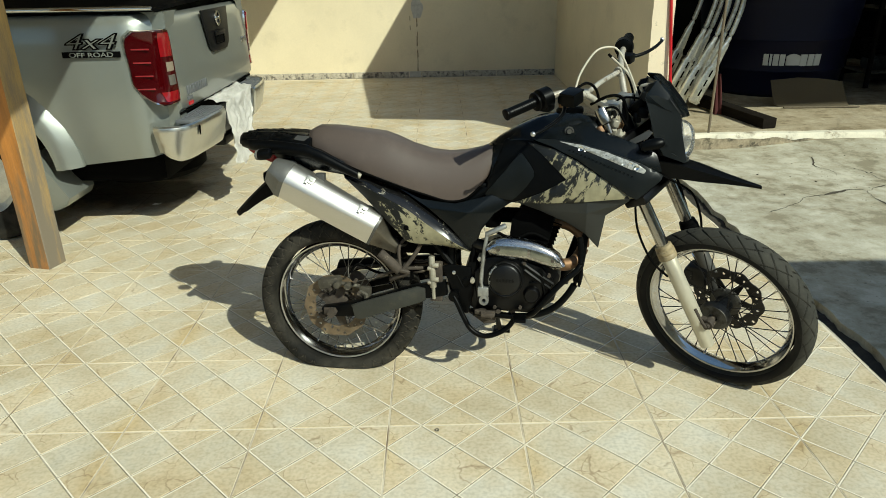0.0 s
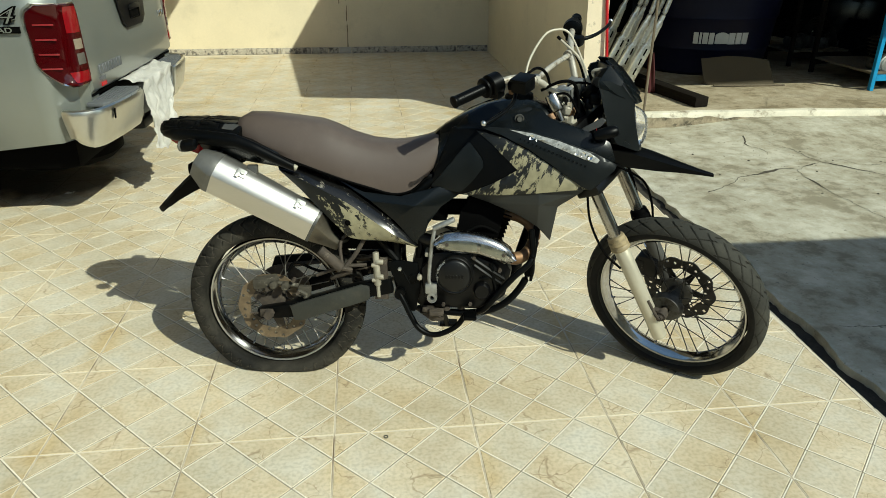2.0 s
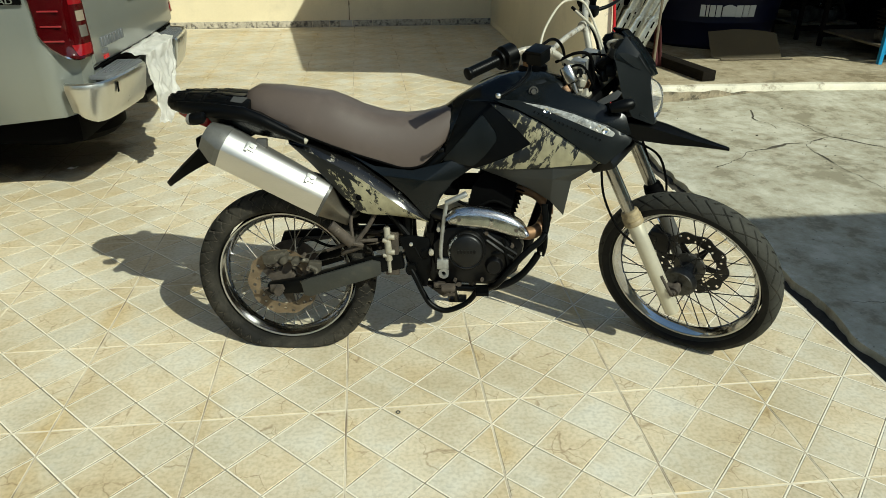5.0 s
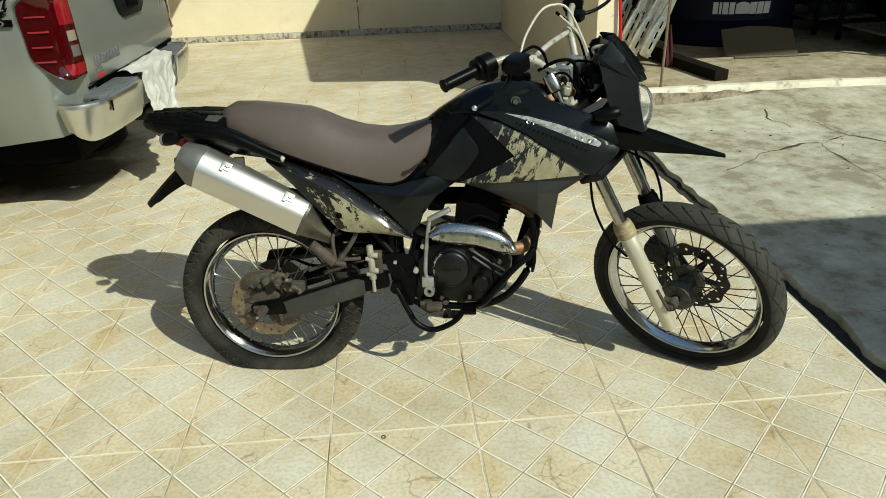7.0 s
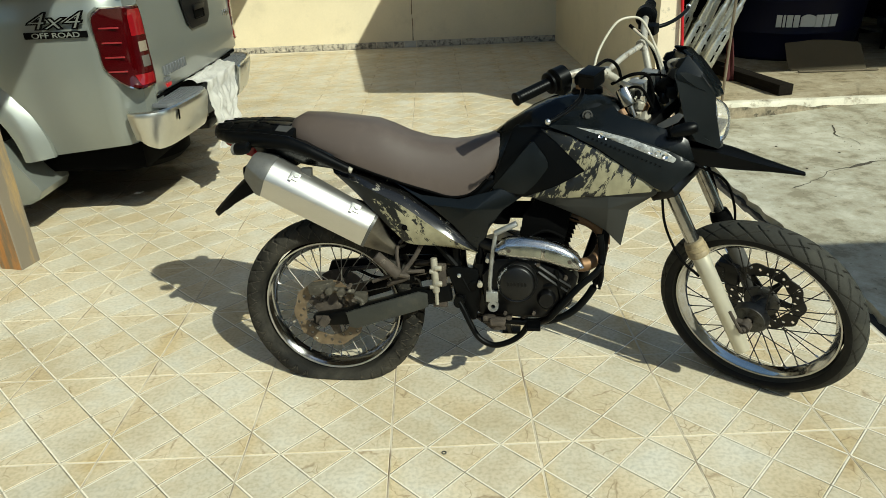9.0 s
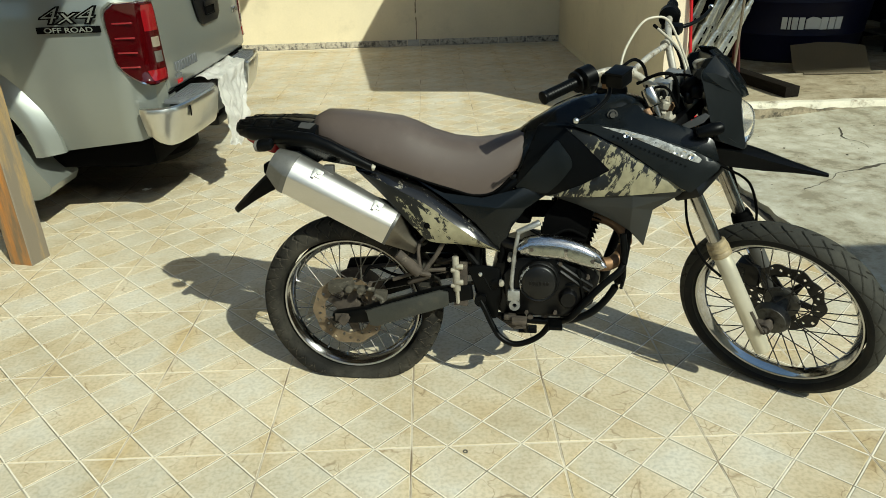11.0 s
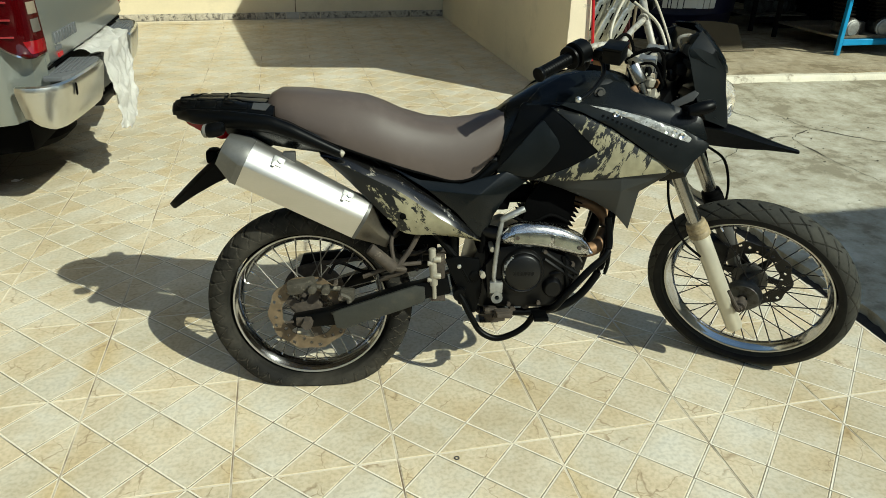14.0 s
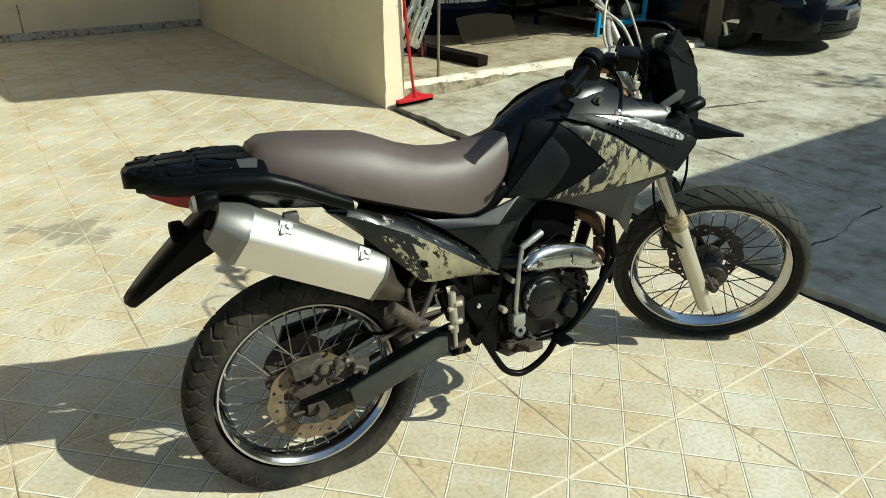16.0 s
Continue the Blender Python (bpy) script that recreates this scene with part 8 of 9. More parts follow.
for s in (-1, 1):
    bm = B()
    line = [(-0.320, 0.058, 0.855, 0.012), (-0.27, 0.094, 0.854, 0.017), (-0.17, 0.117, 0.851, 0.020), (-0.06, 0.129, 0.840, 0.021), (0.0, 0.132, 0.818, 0.019), (0.06, 0.132, 0.789, 0.016), (0.104, 0.131, 0.768, 0.0135), (0.122, 0.130, 0.760, 0.012)]
    rows = []
    for k in range(29):
        q = k / 28 * (len(line) - 1)
        x, y, z, r = (float(np.interp(q, range(len(line)), [p[c] for p in line])) for c in range(4))
        rows.append([(x, s * (y + r * 0.85 * math.cos(a)), z + r * 1.15 * math.sin(a)) for a in (2 * math.pi * i / 14 for i in range(14))])
    loft(bm, rows)
    rail = part("grab_rail", bm, M_satin, bike, "thick black moulded grab rail")
    bm = B()
    cyl(bm, (0.118, s * 0.130, 0.762), (0.130, s * 0.129, 0.756), 0.0105, 0.009, 12, round_end=0.002)
    part("rail_cap", bm, M_pump, rail, "pale end cap")
    # rear indicators
    bm = B()
    cyl(bm, (-0.196, s * 0.080, 0.828), (-0.198, s * 0.150, 0.834), 0.009, None, 10)
    rows = []
    for t, r in ((0, 0.010), (0.12, 0.017), (0.55, 0.0205), (0.9, 0.0195), (1.0, 0.016)):
        rows.append(ring_pts((-0.172 - 0.046 * t, s * 0.166, 0.838 - 0.006 * t), (1, 0, 0), r, 16))
    loft(bm, rows)
    lampb = part("rear_indicator", bm, M_satin, bike, "small dark rear indicator")
    bm = B()
    loft(bm, [ring_pts((-0.2185, s * 0.166, 0.832), (1, 0, 0), 0.0185, 16), ring_pts((-0.226, s * 0.166, 0.831), (1, 0, 0), 0.0165, 16), ring_pts((-0.231, s * 0.166, 0.830), (1, 0, 0), 0.008, 16)])
    part("lens", bm, M_indlens, lampb, "greyed lens")
bm = B()
rows = []
for x, w, z0, z1 in ((-0.312, 0.040, 0.836, 0.852), (-0.295, 0.066, 0.826, 0.850), (-0.25, 0.086, 0.806, 0.842), (-0.205, 0.094, 0.790, 0.836), (-0.18, 0.08, 0.790, 0.815)):
    rows.append([(x, -w, z1), (x, -w * 0.9, z0), (x, w * 0.9, z0), (x, w, z1)])
loft(bm, rows)
part("tail_light", bm, M_redlamp, bike, "red tail light under the rack")
bm = B()
rows = []
for x, z, w, d in ((-0.12, 0.785, 0.070, 0.06), (-0.19, 0.765, 0.072, 0.075), (-0.235, 0.728, 0.070, 0.068), (-0.275, 0.693, 0.064, 0.052), (-0.32, 0.652, 0.055, 0.038), (-0.360, 0.613, 0.045, 0.027), (-0.383, 0.590, 0.034, 0.022), (-0.389, 0.583, 0.022, 0.016)):
    n2 = Vector((-0.7, 0, 0.7))
    rows.append([Vector((x, -w, z)) - n2 * d, Vector((x, -w, z)) - n2 * 0.012, Vector((x, -w * 0.7, z)), Vector((x, w * 0.7, z)), Vector((x, w, z)) - n2 * 0.012, Vector((x, w, z)) - n2 * d, Vector((x, w * 0.85, z)) - n2 * (d * 0.9), Vector((x, w * 0.6, z)) - n2 * 0.010, Vector((x, -w * 0.6, z)) - n2 * 0.010, Vector((x, -w * 0.85, z)) - n2 * (d * 0.9)])
loft(bm, rows)
part("rear_mudguard", bm, M_satin, bike, "black plastic rear mudguard")
bm = B()
box(bm, (-0.268, -0.035, 0.705), (-0.235, 0.035, 0.742), bevel=0.010)
part("plate_lamp", bm, M_void, bike)
bm = B()
rows = []
for k in range(15):
    a = radians(38 + 58 * k / 14)
    for_r = 0.345
    c = Vector((for_r * math.cos(a), 0, 0.276 + for_r * math.sin(a)))
    o = Vector((math.cos(a), 0, math.sin(a)))
    rows.append([c + Vector((0, -0.075, 0)) - o * 0.02, c + Vector((0, -0.068, 0)), c + Vector((0, 0.068, 0)), c + Vector((0, 0.075, 0)) - o * 0.02, c + Vector((0, 0.070, 0)) - o * 0.008, c + Vector((0, -0.070, 0)) - o * 0.008])
loft(bm, rows)
part("inner_fender", bm, M_void, bike)

# beak
bm = B()
rows = []
for x, w, zt, zb, zr in ((1.085, 0.125, 0.826, 0.790, 0.838), (1.14, 0.120, 0.822, 0.772, 0.840), (1.20, 0.100, 0.814, 0.766, 0.834), (1.28, 0.072, 0.792, 0.756, 0.812), (1.37, 0.040, 0.764, 0.746, 0.778), (1.44, 0.020, 0.746, 0.736, 0.752), (1.482, 0.010, 0.735, 0.729, 0.737)):
    o = -0.012 * max(0.0, (x - 1.085) / 0.39)
    rows.append([(x, o - w, zt), (x, o - w * 0.45, (zt + zr) / 2 + 0.004), (x, o, zr), (x, o + w * 0.45, (zt + zr) / 2 + 0.004), (x, o + w, zt), (x, o + w * 0.8, zb), (x, o - w * 0.8, zb)])
loft(bm, rows)
part("beak", bm, M_satin, bike, "long pointed black front beak", smooth=28)
# headlamp mask: two side cheeks, a chin and a bucket behind the lens
CHEEK = [(1.066, 1.040), (1.103, 1.080), (1.146, 1.030), (1.190, 0.972), (1.190, 0.950), (1.194, 0.925), (1.204, 0.886), (1.218, 0.834), (1.214, 0.822), (1.140, 0.850), (1.106, 0.908), (1.078, 1.010)]
bm = B()
for s in (-1, 1):
    pts = []
    for x, z in rounded(CHEEK, 0.006):
        pts.append((x, s * (0.106 - 0.55 * max(0, x - 1.17) - 0.10 * max(0, 0.9 - z)), z))
    plate(bm, pts, (0, -s * 0.006, 0))
rows = []
for k in range(9):
    t = -1 + k / 4
    b2 = 0.030 * (1 - t * t)
    rows.append([(1.208 + b2, t * 0.074, 0.832), (1.210 + b2, t * 0.074, 0.822), (1.165, t * 0.090, 0.846), (1.165, t * 0.090, 0.858)])
loft(bm, rows)
box(bm, (1.120, -0.088, 0.842), (1.188, 0.088, 0.952), bevel=0.02)
box(bm, (1.082, -0.098, 0.985), (1.125, 0.098, 1.010), bevel=0.006)
rows = [[(x, -w, z), (x, w, z), (x + 0.008, w, z), (x + 0.008, -w, z)] for x, w, z in ((1.100, 0.074, 1.084), (1.084, 0.096, 1.030), (1.094, 0.100, 0.990), (1.114, 0.100, 0.930), (1.144, 0.096, 0.880))]
loft(bm, rows)
mask_ob = part("headlamp_mask", bm, M_blade, bike, "angular black headlamp mask", smooth=28)
for s in (-1, 1):
    for x0, z0, k in ((1.050, 1.034, 0.85), (1.068, 1.058, 1.0)):
        bm = B()
        plate(bm, [(x0, s * 0.108, z0), (x0 + 0.010 * k, s * 0.112, z0 + 0.018 * k), (x0 + 0.050 * k, s * 0.100, z0 + 0.030 * k), (x0 + 0.052 * k, s * 0.098, z0 + 0.006), (x0 + 0.02, s * 0.106, z0 - 0.014)], (0, -s * 0.022, 0), bevel=0.003)
        part("mask_fin", bm, M_satin, mask_ob)
def lamp_ring(x, ry, rz):
    """A rounded upright oval, a little narrower at its foot."""
    pts = []
    for k in range(32):
        a = 2 * math.pi * k / 32
        c, sn = math.cos(a), math.sin(a)
        u = math.copysign(abs(c) ** 0.75, c)
        v = math.copysign(abs(sn) ** 0.80, sn)
        pts.append((x, u * ry * (0.90 + 0.10 * v), 0.888 + v * rz))
    return pts


bm = B()
loft(bm, [lamp_ring(x, 0.090 * k, 0.068 * k) for x, k in ((1.186, 1.0), (1.204, 0.99), (1.221, 0.93), (1.235, 0.80), (1.244, 0.62), (1.249, 0.38), (1.251, 0.12))])
part("headlamp", bm, M_clearlens, bike, "clear rounded headlamp lens", smooth=60)
bm = B()
loft(bm, [lamp_ring(x, 0.080 * k, 0.060 * k) for x, k in ((1.202, 1.0), (1.195, 0.80), (1.186, 0.45), (1.181, 0.15))])
part("reflector", bm, M_chrome, bike, "bright reflector", smooth=60)
# small screen over the mask
def screen_sheet(edge, wide, proud, thick, bulge=0.022):
    bm = B()
    rows = []
    for (x, z), w in zip(edge, wide):
        front = [(x + proud + bulge * (1 - (k / 4 - 1) ** 2), (k / 4 - 1) * w, z + proud * 0.6) for k in range(9)]
        rows.append(front + [(px - thick, py, pz - thick * 0.6) for px, py, pz in front[::-1]])
    loft(bm, rows)
    return bm


WING = [(1.072, 1.040), (1.102, 1.090), (1.146, 1.040), (1.200, 0.972), (1.168, 0.984), (1.120, 1.004), (1.078, 1.020)]
screen = part("fly_screen", screen_sheet([(1.098, 1.100), (1.118, 1.080), (1.146, 1.046), (1.172, 1.012), (1.192, 0.984), (1.200, 0.968)], [0.070, 0.090, 0.102, 0.096, 0.080, 0.060], 0.002, 0.006, 0.030), M_gloss, bike, "small black fly screen", smooth=35)
part("screen_panel", screen_sheet([(1.122, 1.072), (1.138, 1.052), (1.162, 1.022), (1.182, 0.996), (1.187, 0.986)], [0.050, 0.074, 0.078, 0.068, 0.050], 0.009, 0.007, 0.030), M_satin, screen, "raised satin panel", smooth=35)
for s in (-1, 1):
    bm = B()
    plate(bm, [(x, s * (0.108 - 0.62 * max(0, x - 1.150)), z) for x, z in rounded(WING, 0.005)], (0, -s * 0.007, 0), bevel=0.0015)
    part("screen_wing", bm, M_gloss, screen, "glossy side wing")
    for x, z, y in ((1.140, 1.048, 0.066), (1.172, 1.006, 0.062)):
        bm = B()
        cyl(bm, (x + 0.017, s * y, z + 0.009), (x + 0.006, s * y, z - 0.004), 0.0045, None, 10)
        part("screen_screw", bm, M_satin, screen)
    # front indicators with their brackets, low on the shroud
    bm = B()
    plate(bm, [(1.030, s * 0.165, 0.876), (1.080, s * 0.182, 0.903), (1.094, s * 0.182, 0.924), (1.082, s * 0.178, 0.930), (1.026, s * 0.160, 0.892)], (0, s * 0.006, 0), bevel=0.002)
    part("indicator_bracket", bm, M_endcap, bike, "dull metal bracket")
    bm = B()
    cyl(bm, (1.062, s * 0.175, 0.880), (1.070, s * 0.205, 0.884), 0.010, None, 10)
    rows = []
    for t, r in ((0, 0.010), (0.15, 0.0155), (0.6, 0.0185), (0.92, 0.016), (1.0, 0.010)):
        rows.append(ring_pts((1.055 + 0.07 * t, s * 0.222, 0.880 + 0.022 * t), (1, 0, 0.3), r, 14))
    loft(bm, rows)
    part("front_indicator", bm, M_satin, bike, "black front indicator")
# dial pod
bm = B()
cyl(bm, (1.055, 0, 1.01), (1.080, 0, 0.985), 0.040, 0.038, 28, round_end=0.008)
box(bm, (1.055, -0.080, 0.955), (1.090, 0.080, 0.99), bevel=0.012)
part("instrument_pod", bm, M_satin, bike, "black instrument pod")

M_seal = material("yellowed_rubber", (0.26, 0.205, 0.115), 0.6, var=0.35, scale=18, wear=(0.12, 0.09, 0.05), wear_at=(0.5, 0.66), wear_scale=14)
M_forkchrome = material("dirty_fork_chrome", (0.36, 0.35, 0.33), 0.18, 1.0, var=0.2, scale=8, wear=(0.16, 0.13, 0.10), wear_at=(0.5, 0.7), wear_scale=5)
# ---- steered front end ----
FA = Vector((-math.sin(radians(27)), 0, math.cos(radians(27))))
for s in (-1, 1):
    foot = Vector((1.4065, s * 0.092, 0.197))
    bm = B()
    cyl(bm, foot, foot + FA * 0.372, 0.0255, 0.0265, 24, round_end=0.008)
    # far slider is dull grey: its shade is put into the colour
    slider = part("fork_slider", steered(bm), M_slider if s < 0 else M_endcap, bike, "champagne-painted fork slider" if s < 0 else "dull grey far fork slider, darkened for shade")
    bm = B()
    loft(bm, [ring_pts(foot + FA * (0.362 + d), FA, r, 24) for d, r in ((0.0, 0.0285), (0.003, 0.0325), (0.016, 0.0325), (0.019, 0.030), (0.022, 0.0325), (0.034, 0.0322), (0.037, 0.0295), (0.041, 0.0305), (0.052, 0.0285), (0.055, 0.022))])
    part("fork_seal", steered(bm), M_seal if s < 0 else M_void, slider, "yellowed dust seal" if s < 0 else "black dust seal")
    bm = B()
    cyl(bm, foot + FA * 0.40, foot + FA * 0.755, 0.0205, None, 20)
    part("fork_tube", steered(bm), M_forkchrome, bike, "dirty chrome fork tube")
bm = B()
for d, w in ((0.60, 0.135), (0.80, 0.130)):
    c = Vector((1.4065, 0, 0.197)) + FA * d
    box(bm, (-0.045, -w, -0.016), (0.04, w, 0.016), Matrix.Translation(c) @ Matrix.Rotation(radians(-27), 4, "Y"), bevel=0.010)
part("triple_clamp", steered(bm), M_engine, bike)
bm = B()
cyl(bm, (1.403, -0.118, 0.301), (1.403, 0.118, 0.301), 0.010, None, 12)
cyl(bm, (1.403, -0.110, 0.301), (1.403, -0.080, 0.301), 0.019, None, 16, round_end=0.003)
cyl(bm, (1.403, -0.122, 0.301), (1.403, -0.104, 0.301), 0.011, None, 6)
box(bm, (1.350, -0.104, 0.287), (1.404, -0.082, 0.317), bevel=0.006)
tube(bm, [(1.403, -0.122, 0.301), (1.392, -0.128, 0.322), (1.362, -0.124, 0.366)], 0.0055, 8)
part("front_axle", steered(bm), M_rust, bike)
bm = B()
box(bm, (1.245, 0.052, 0.315), (1.318, 0.108, 0.40), bevel=0.012)
box(bm, (1.237, 0.048, 0.335), (1.275, 0.116, 0.385), bevel=0.010)
part("front_caliper", steered(bm), M_engine, bike, "black front brake caliper")
bm = B()
tube(bm, [(1.30, 0.12, 0.41), (1.23, 0.125, 0.47), (1.20, 0.125, 0.60), (1.14, 0.09, 0.78), (1.03, 0.02, 0.93)], 0.0048, 6)
part("front_brake_hose", steered(bm), M_void, bike)
bm = B()
tube(bm, [(1.16, -0.075, 0.83), (1.205, -0.02, 0.78), (1.245, 0.06, 0.70), (1.268, 0.09, 0.60), (1.27, 0.11, 0.50)], 0.0042, 6)
part("speedometer_cable", steered(bm), M_void, bike)
bm = B()
tube(bm, [(1.12, -0.11, 0.72), (1.145, -0.13, 0.62), (1.20, -0.135, 0.52), (1.26, -0.13, 0.47)], 0.004, 6)
part("lower_cable", steered(bm), M_void, bike)

# handlebar
BAR = [(0.800, -0.425, 1.082), (0.842, -0.30, 1.092), (0.880, -0.20, 1.088), (0.915, -0.125, 1.058), (0.955, -0.07, 1.005), (0.970, -0.035, 0.998)]
bm = B()
tube(bm, BAR + [(x, -y, z) for x, y, z in BAR[::-1]], 0.0112, 12, 5)
bar = part("handlebar", bar_set(bm), M_barpaint, bike, "pale painted motocross handlebar")
bm = B()
tube(bm, [(0.908, -0.130, 1.062), (0.905, 0.0, 1.066), (0.908, 0.130, 1.062)], 0.0085, 10, 3)
for s in (-1, 1):
    cyl(bm, (0.906, s * 0.138, 1.062), (0.906, s * 0.116, 1.062), 0.0165, None, 12)
part("crossbar", bar_set(bm), M_barpaint, bar)
bm = B()
for s in (-1, 1):
    box(bm, (0.945, s * 0.045 - 0.018, 0.955), (0.995, s * 0.045 + 0.018, 1.018), bevel=0.006)
part("bar_clamp", bar_set(bm), M_alu, bar)
for s in (-1, 1):
    a0, a1 = Vector((0.792, s * 0.445, 1.081)), Vector((0.836, s * 0.318, 1.0915))
    d = (a1 - a0).normalized()
    bm = B()
    rr = [(0, 0.013), (0.002, 0.0185), (0.006, 0.0190)]
    n = 12
    for k in range(n):
        t = 0.010 + 0.108 * k / n
        rr += [(t, 0.0168), (t + 0.006, 0.0168), (t + 0.0062, 0.0160), (t + 0.0085, 0.0160)]
    rr += [(0.122, 0.017), (0.124, 0.030), (0.130, 0.031), (0.133, 0.018)]
    loft(bm, [ring_pts(a0 + d * t, d, r, 20) for t, r in rr])
    part("grip", bar_set(bm), M_satin, bar, "black rubber grip")
    bm = B()
    c = a1 + d * 0.030
    loft(bm, [ring_pts(c - d * 0.022, d, 0.030, 20), ring_pts(c - d * 0.018, d, 0.034, 20), ring_pts(c + d * 0.020, d, 0.033, 20), ring_pts(c + d * 0.026, d, 0.024, 20)])
    box(bm, (c.x - 0.02, c.y - 0.022, c.z - 0.04), (c.x + 0.028, c.y + 0.022, c.z + 0.012), bevel=0.008)
    part("switch_housing", bar_set(bm), M_satin, bar, "black switch housing")
    # lever and perch
    bm = B()
    up = 0.026 if s > 0 else 0.0
    p = [(0.875, s * 0.225, 1.078), (0.905, s * 0.262, 1.066 + 0.4 * up), (0.922, s * 0.310, 1.056 + 0.8 * up), (0.925, s * 0.38, 1.050 + up), (0.918, s * 0.455, 1.050 + up), (0.912, s * 0.470, 1.051 + up)]
    tube(bm, p, 0.0068, 10, 4, taper=0.0052)
    box(bm, (0.868, s * 0.225 - 0.022, 1.062), (0.912, s * 0.225 + 0.022, 1.094), bevel=0.008)
    part("lever", bar_set(bm), M_satin, bar, "black lever")
    bm = B()
    bmesh.ops.create_icosphere(bm, subdivisions=2, radius=0.0085, matrix=Matrix.Translation((0.912, s * 0.474, 1.051 + up)))
    part("lever_ball", bar_set(bm), M_galv, bar, "bright lever ball")
bm = B()
box(bm, (0.910, -0.298, 1.080), (0.960, -0.232, 1.116), bevel=0.005)
res = part("brake_reservoir", bar_set(bm), M_satin, bar, "black brake fluid reservoir")
bm = B()
box(bm, (0.908, -0.300, 1.1165), (0.962, -0.230, 1.123), bevel=0.003)
part("reservoir_lid", bar_set(bm), M_satin, res, "grey lid")
bm = B()
box(bm, (0.872, -0.246, 1.050), (0.900, -0.206, 1.066), bevel=0.004)
for q in (-0.238, -0.214):
    cyl(bm, (0.914, q, 1.074), (0.924, q, 1.076), 0.0055, None, 6)
tube(bm, [(0.915, -0.232, 1.085), (0.930, -0.215, 1.072), (0.922, -0.195, 1.058), (0.905, -0.180, 1.060)], 0.004, 8)
part("brake_perch", bar_set(bm), M_header, bar, "rusty brake lever perch")
bm = B()
cyl(bm, (0.935, -0.232, 1.098), (0.935, -0.226, 1.098), 0.010, None, 16)
part("sight_glass", bar_set(bm), M_indlens, res, "cloudy sight glass")


def revolve_hub(bm, c):
    """A washer round a bolt."""
    for i in range(16):
        a, b = 2 * math.pi * i / 16, 2 * math.pi * (i + 1) / 16
        q = [(c[0] + r * math.cos(t), c[1], c[2] + r * math.sin(t)) for r, t in ((0.011, a), (0.015, a), (0.015, b), (0.011, b))]
        plate(bm, q, (0, 0.004, 0))


# cables and loose wiring
for pts, r, m in (
        ([(0.842, -0.16, 1.040), (0.862, -0.10, 1.10), (0.905, -0.02, 1.162), (0.945, 0.02, 1.178), (0.985, 0.03, 1.168), (1.025, 0.03, 1.10), (1.055, 0.02, 1.03), (1.07, 0.0, 0.975)], 0.0036, M_cable),
        ([(0.835, -0.20, 1.050), (0.88, -0.16, 1.072), (0.915, -0.12, 1.045), (0.93, -0.09, 0.98), (0.93, -0.06, 0.93)], 0.0045, M_void),
        ([(0.965, 0.20, 1.15), (1.02, 0.16, 1.10), (1.05, 0.10, 1.02), (1.05, 0.06, 0.95)], 0.005, M_void),
        ([(0.975, 0.18, 1.14), (1.035, 0.12, 1.08), (1.065, 0.05, 0.99)], 0.0045, M_cable),
        ([(0.90, -0.10, 1.00), (0.955, -0.14, 1.03), (1.00, -0.12, 1.02), (1.02, -0.09, 0.95), (1.00, -0.08, 0.89)], 0.005, M_void),
        ([(0.93, -0.06, 0.98), (0.98, -0.12, 0.99), (1.02, -0.10, 0.93)], 0.004, M_void)):
    bm = B()
    tube(bm, pts, r, 8)
    part("control_cable", bm, m, bike)
rnd = random.Random(5)
for k in range(9):
    bm = B()
    p = Vector((0.94 + 0.10 * rnd.random(), -0.10 + 0.14 * rnd.random(), 0.90 + 0.10 * rnd.random()))
    box(bm, (-0.014, -0.012, -0.016), (0.014, 0.012, 0.016), Matrix.Translation(p) @ Euler((rnd.random() * 3, rnd.random() * 3, rnd.random() * 3)).to_matrix().to_4x4(), bevel=0.003, seg=1)
    part("connector", bm, M_pump, bike, "pale plastic connector")
for k in range(16):
    bm = B()
    p = Vector((0.93 + 0.13 * rnd.random(), -0.12 + 0.20 * rnd.random(), 0.89 + 0.13 * rnd.random()))
    box(bm, (-0.016, -0.011, -0.013), (0.016, 0.011, 0.013), Matrix.Translation(p) @ Euler((rnd.random() * 3, rnd.random() * 3, rnd.random() * 3)).to_matrix().to_4x4(), bevel=0.004, seg=1)
    part("connector", bm, (M_engine, M_pump, M_header, M_alu)[k % 4], bike, "greasy connector")
for k in range(12):
    bm = B()
    p = Vector((0.93 + 0.06 * rnd.random(), -0.10 + 0.18 * rnd.random(), 0.90 + 0.10 * rnd.random()))
    q = Vector((1.02 + 0.06 * rnd.random(), -0.08 + 0.16 * rnd.random(), 0.88 + 0.16 * rnd.random()))
    mid = (p + q) / 2 + Vector((0, -0.02 + 0.04 * rnd.random(), 0.03 * rnd.random()))
    tube(bm, [p, mid, q], 0.0025 + 0.0015 * rnd.random(), 6)
    part("loose_wire", bm, (M_void, M_cable, M_void, M_header)[k % 4], bike)
bm = B()
cyl(bm, (0.93, -0.085, 0.985), (0.955, -0.10, 0.935), 0.020, 0.022, 16, round_end=0.004)
cyl(bm, (0.955, -0.10, 0.935), (0.968, -0.105, 0.905), 0.012, None, 12)
part("ignition_lock", bm, M_forkchrome, bike, "bare ignition lock")
bm = B()
tube(bm, [(1.075, -0.03, 1.03), (1.06, -0.05, 1.055), (1.085, -0.07, 1.065), (1.11, -0.08, 1.055)], 0.0055, 8)
part("stay_hook", bm, M_barpaint, bike)
bm = B()
cyl(bm, (0.833, -0.152, 0.916), (0.833, -0.130, 0.916), 0.009, None, 6)
revolve_hub(bm, (0.833, -0.144, 0.916))
part("tank_bolt", bm, M_endcap, bike, "exposed hex bolt")


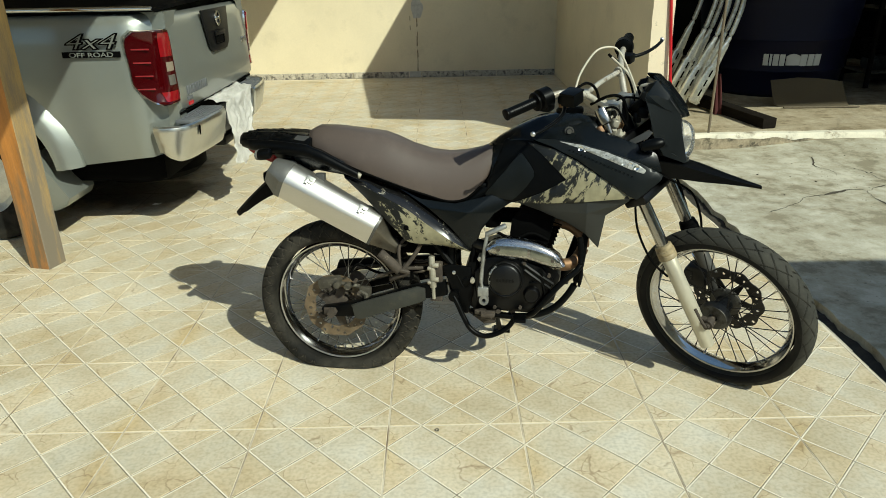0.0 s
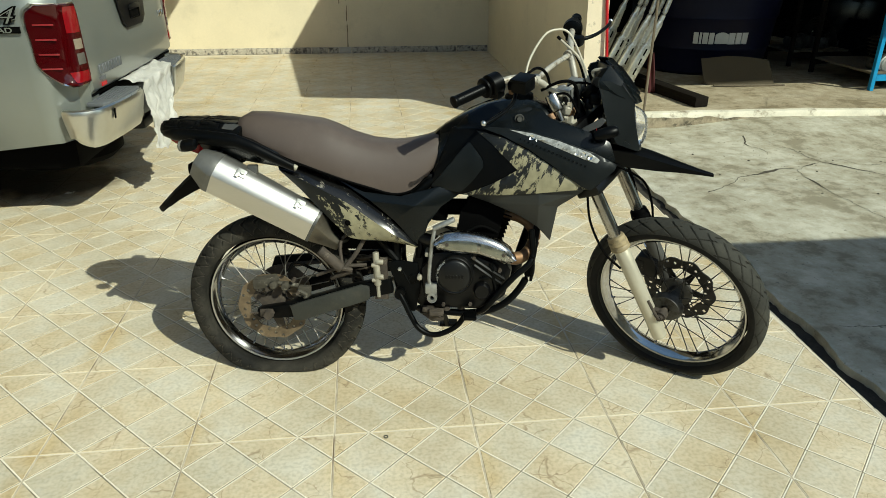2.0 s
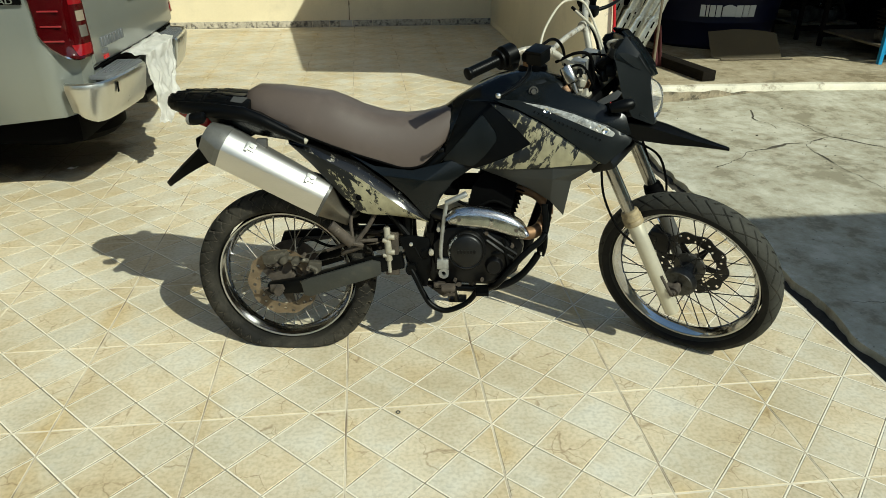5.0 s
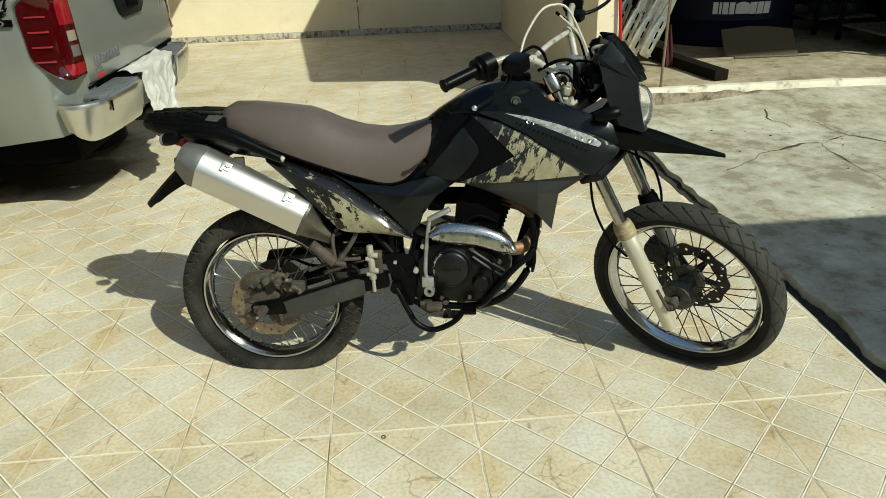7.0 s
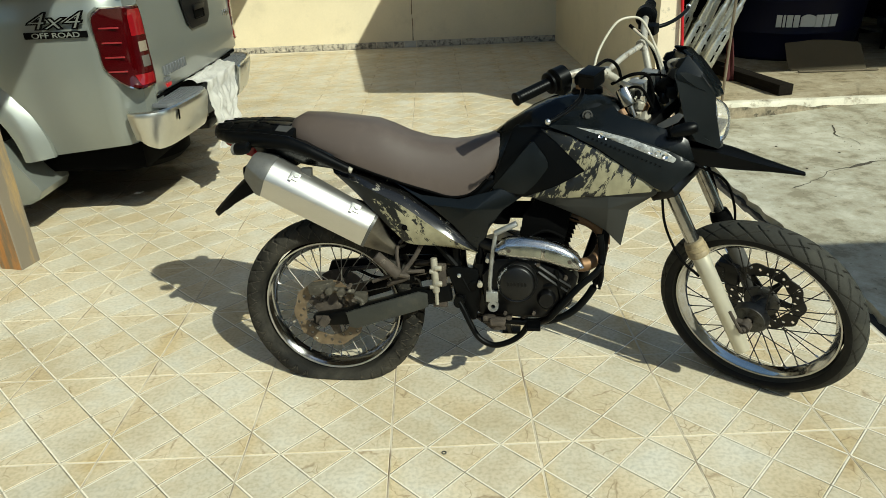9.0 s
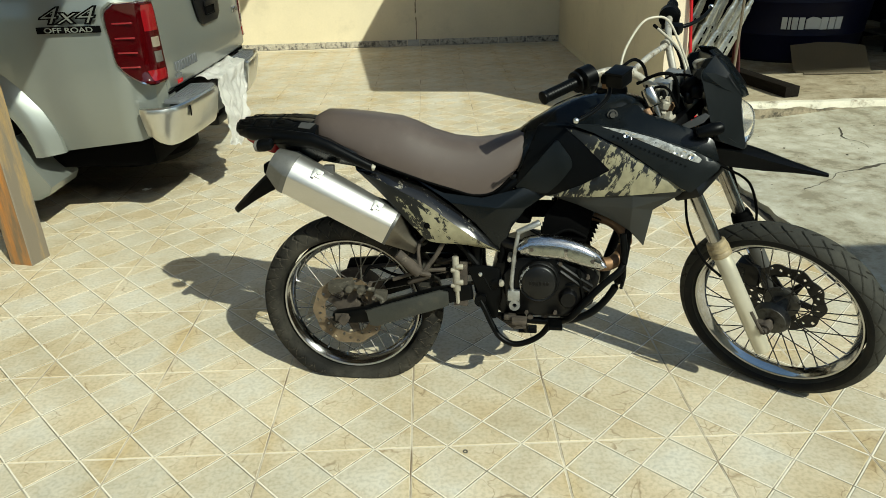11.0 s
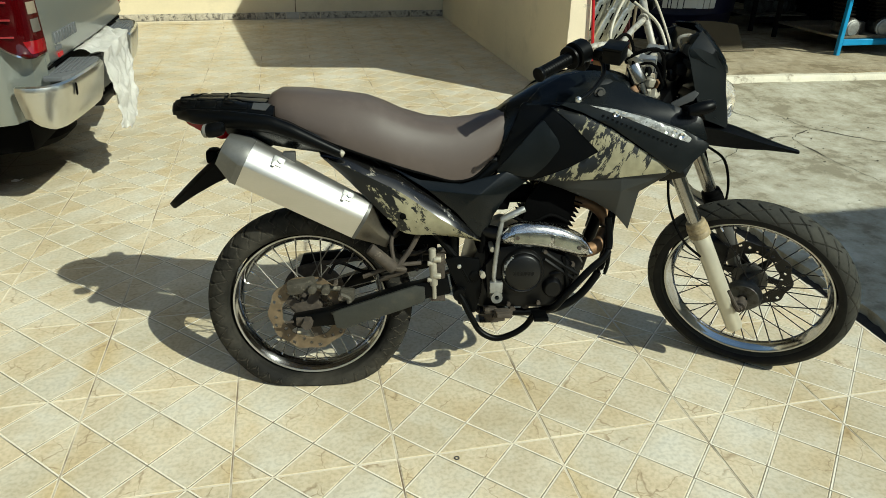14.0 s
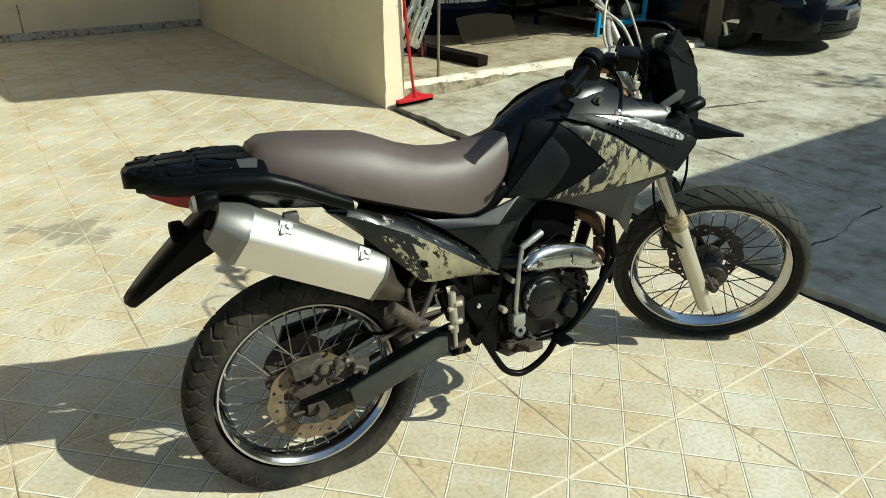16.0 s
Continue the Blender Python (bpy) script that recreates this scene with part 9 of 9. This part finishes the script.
# shape what is neither steered nor part of the running gear
FIXED = {"rear_wheel", "front_wheel", "fork_slider", "fork_tube", "triple_clamp", "front_axle", "front_caliper", "front_brake_hose", "speedometer_cable", "lower_cable", "handlebar", "muffler", "side_stand"}
ARM = {"swingarm", "swingarm_cover", "rear_axle", "rear_caliper", "chain", "chain_guard"}
MASK = {"headlamp_mask", "headlamp", "reflector", "fly_screen"}
RAISED = {"luggage_rack", "grab_rail", "rear_indicator", "tail_light", "tail_fairing"}
for piece in bike.children:
    kind = piece.name.split(".")[0]
    if kind in FIXED:
        continue
    for ob in (piece, *piece.children_recursive):
        for v in ob.data.vertices:
            if kind in ARM:
                v.co.z -= 0.020 * max(0.0, 1 - max(0.0, v.co.x) / 0.42)
            elif kind in MASK:
                v.co = set_mask(v.co)
            elif kind in RAISED:
                v.co.z += 0.013
            else:
                v.co = slim(v.co)

# ---- floor tiles ----
def clip_poly(poly, nx, ny, d):
    """Keeps the side nx*x + ny*y <= d."""
    out = []
    for (ax, ay), (bx, by) in zip(poly, poly[1:] + poly[:1]):
        fa, fb = nx * ax + ny * ay - d, nx * bx + ny * by - d
        if fa <= 0:
            out.append((ax, ay))
        if fa * fb < 0:
            t = fa / (fa - fb)
            out.append((ax + (bx - ax) * t, ay + (by - ay) * t))
    return out


T = 0.45


def tile_bmesh(bm, ox=0.0, oy=0.0):
    """One pressed tile: raised lozenges between shallow diagonal grooves."""
    g, ch, half = 0.0038, 0.0014, T / 2 - 0.0036
    q = math.sqrt(0.5)
    c = [bm.verts.new((ox + x * half, oy + y * half, z)) for z in (-0.0012,) for x, y in ((-1, -1), (1, -1), (1, 1), (-1, 1))]
    f = bm.faces.new(c)
    f.material_index = 1
    for a in range(-3, 3):
        for b in range(-3, 3):
            u0, v0 = (a + 0.5) * T / 2, (b + 0.5) * T / 2
            poly = [(-half, -half), (half, -half), (half, half), (-half, half)]
            for s, lo in ((1, u0), (-1, v0)):
                poly = clip_poly(poly, -q, -q * s, -(lo * q + g))
                poly = clip_poly(poly, q, q * s, (lo + T / 2) * q - g) if poly else poly
            if len(poly) < 3:
                continue
            cx, cy = sum(p[0] for p in poly) / len(poly), sum(p[1] for p in poly) / len(poly)
            if max(math.hypot(p[0] - cx, p[1] - cy) for p in poly) < 0.012:
                continue
            r = max(math.hypot(p[0] - cx, p[1] - cy) for p in poly)
            k = 1 - ch * 1.6 / r
            low = [bm.verts.new((ox + x, oy + y, -0.0012)) for x, y in poly]
            top = [bm.verts.new((ox + cx + (x - cx) * k, oy + cy + (y - cy) * k, 0.0)) for x, y in poly]
            bm.faces.new(top)
            for i in range(len(poly)):
                j = (i + 1) % len(poly)
                bm.faces.new((low[i], low[j], top[j], top[i]))


bm = B()
tile_bmesh(bm)
tile_mesh = link_mesh("tile", bm, [M_tile, M_groove], 25)
for i in range(-6, 4):
    for j in range(-3, 17):
        ob = new("tile", tile_mesh)
        ob.parent = floor
        dz = 0.0006 * noise.noise((i * 1.7, j * 2.3, 4))
        ob.matrix_world = pose((i + 0.5) * T + 0.002 * noise.noise((i, j, 1)), (j + 0.5) * T + 0.002 * noise.noise((i, j, 2)), dz, 0.1 * noise.noise((i, j, 7)), 0.1 * noise.noise((i, j, 8)), 0.25 * noise.noise((i, j, 3)))
cells = []
for i in range(-15, 4):
    for j in range(-8, 17):
        if not (-6 <= i < 4 and -3 <= j < 17):
            cells.append(((i + 0.5) * T, (j + 0.5) * T))
verts, faces, mats = [], [], []
src = tile_mesh
for cx, cy in cells:
    o = len(verts)
    verts += [(v.co.x + cx, v.co.y + cy, v.co.z) for v in src.vertices]
    faces += [[o + k for k in p.vertices] for p in src.polygons]
    mats += [p.material_index for p in src.polygons]
me = bpy.data.meshes.new("outer_tiles")
me.from_pydata(verts, [], faces)
me.polygons.foreach_set("material_index", mats)
for mt in (M_tile, M_groove):
    me.materials.append(mt)
far_tiles = new("outer_tiles", me)
far_tiles.parent = floor
tagged(far_tiles, kind="stuff")
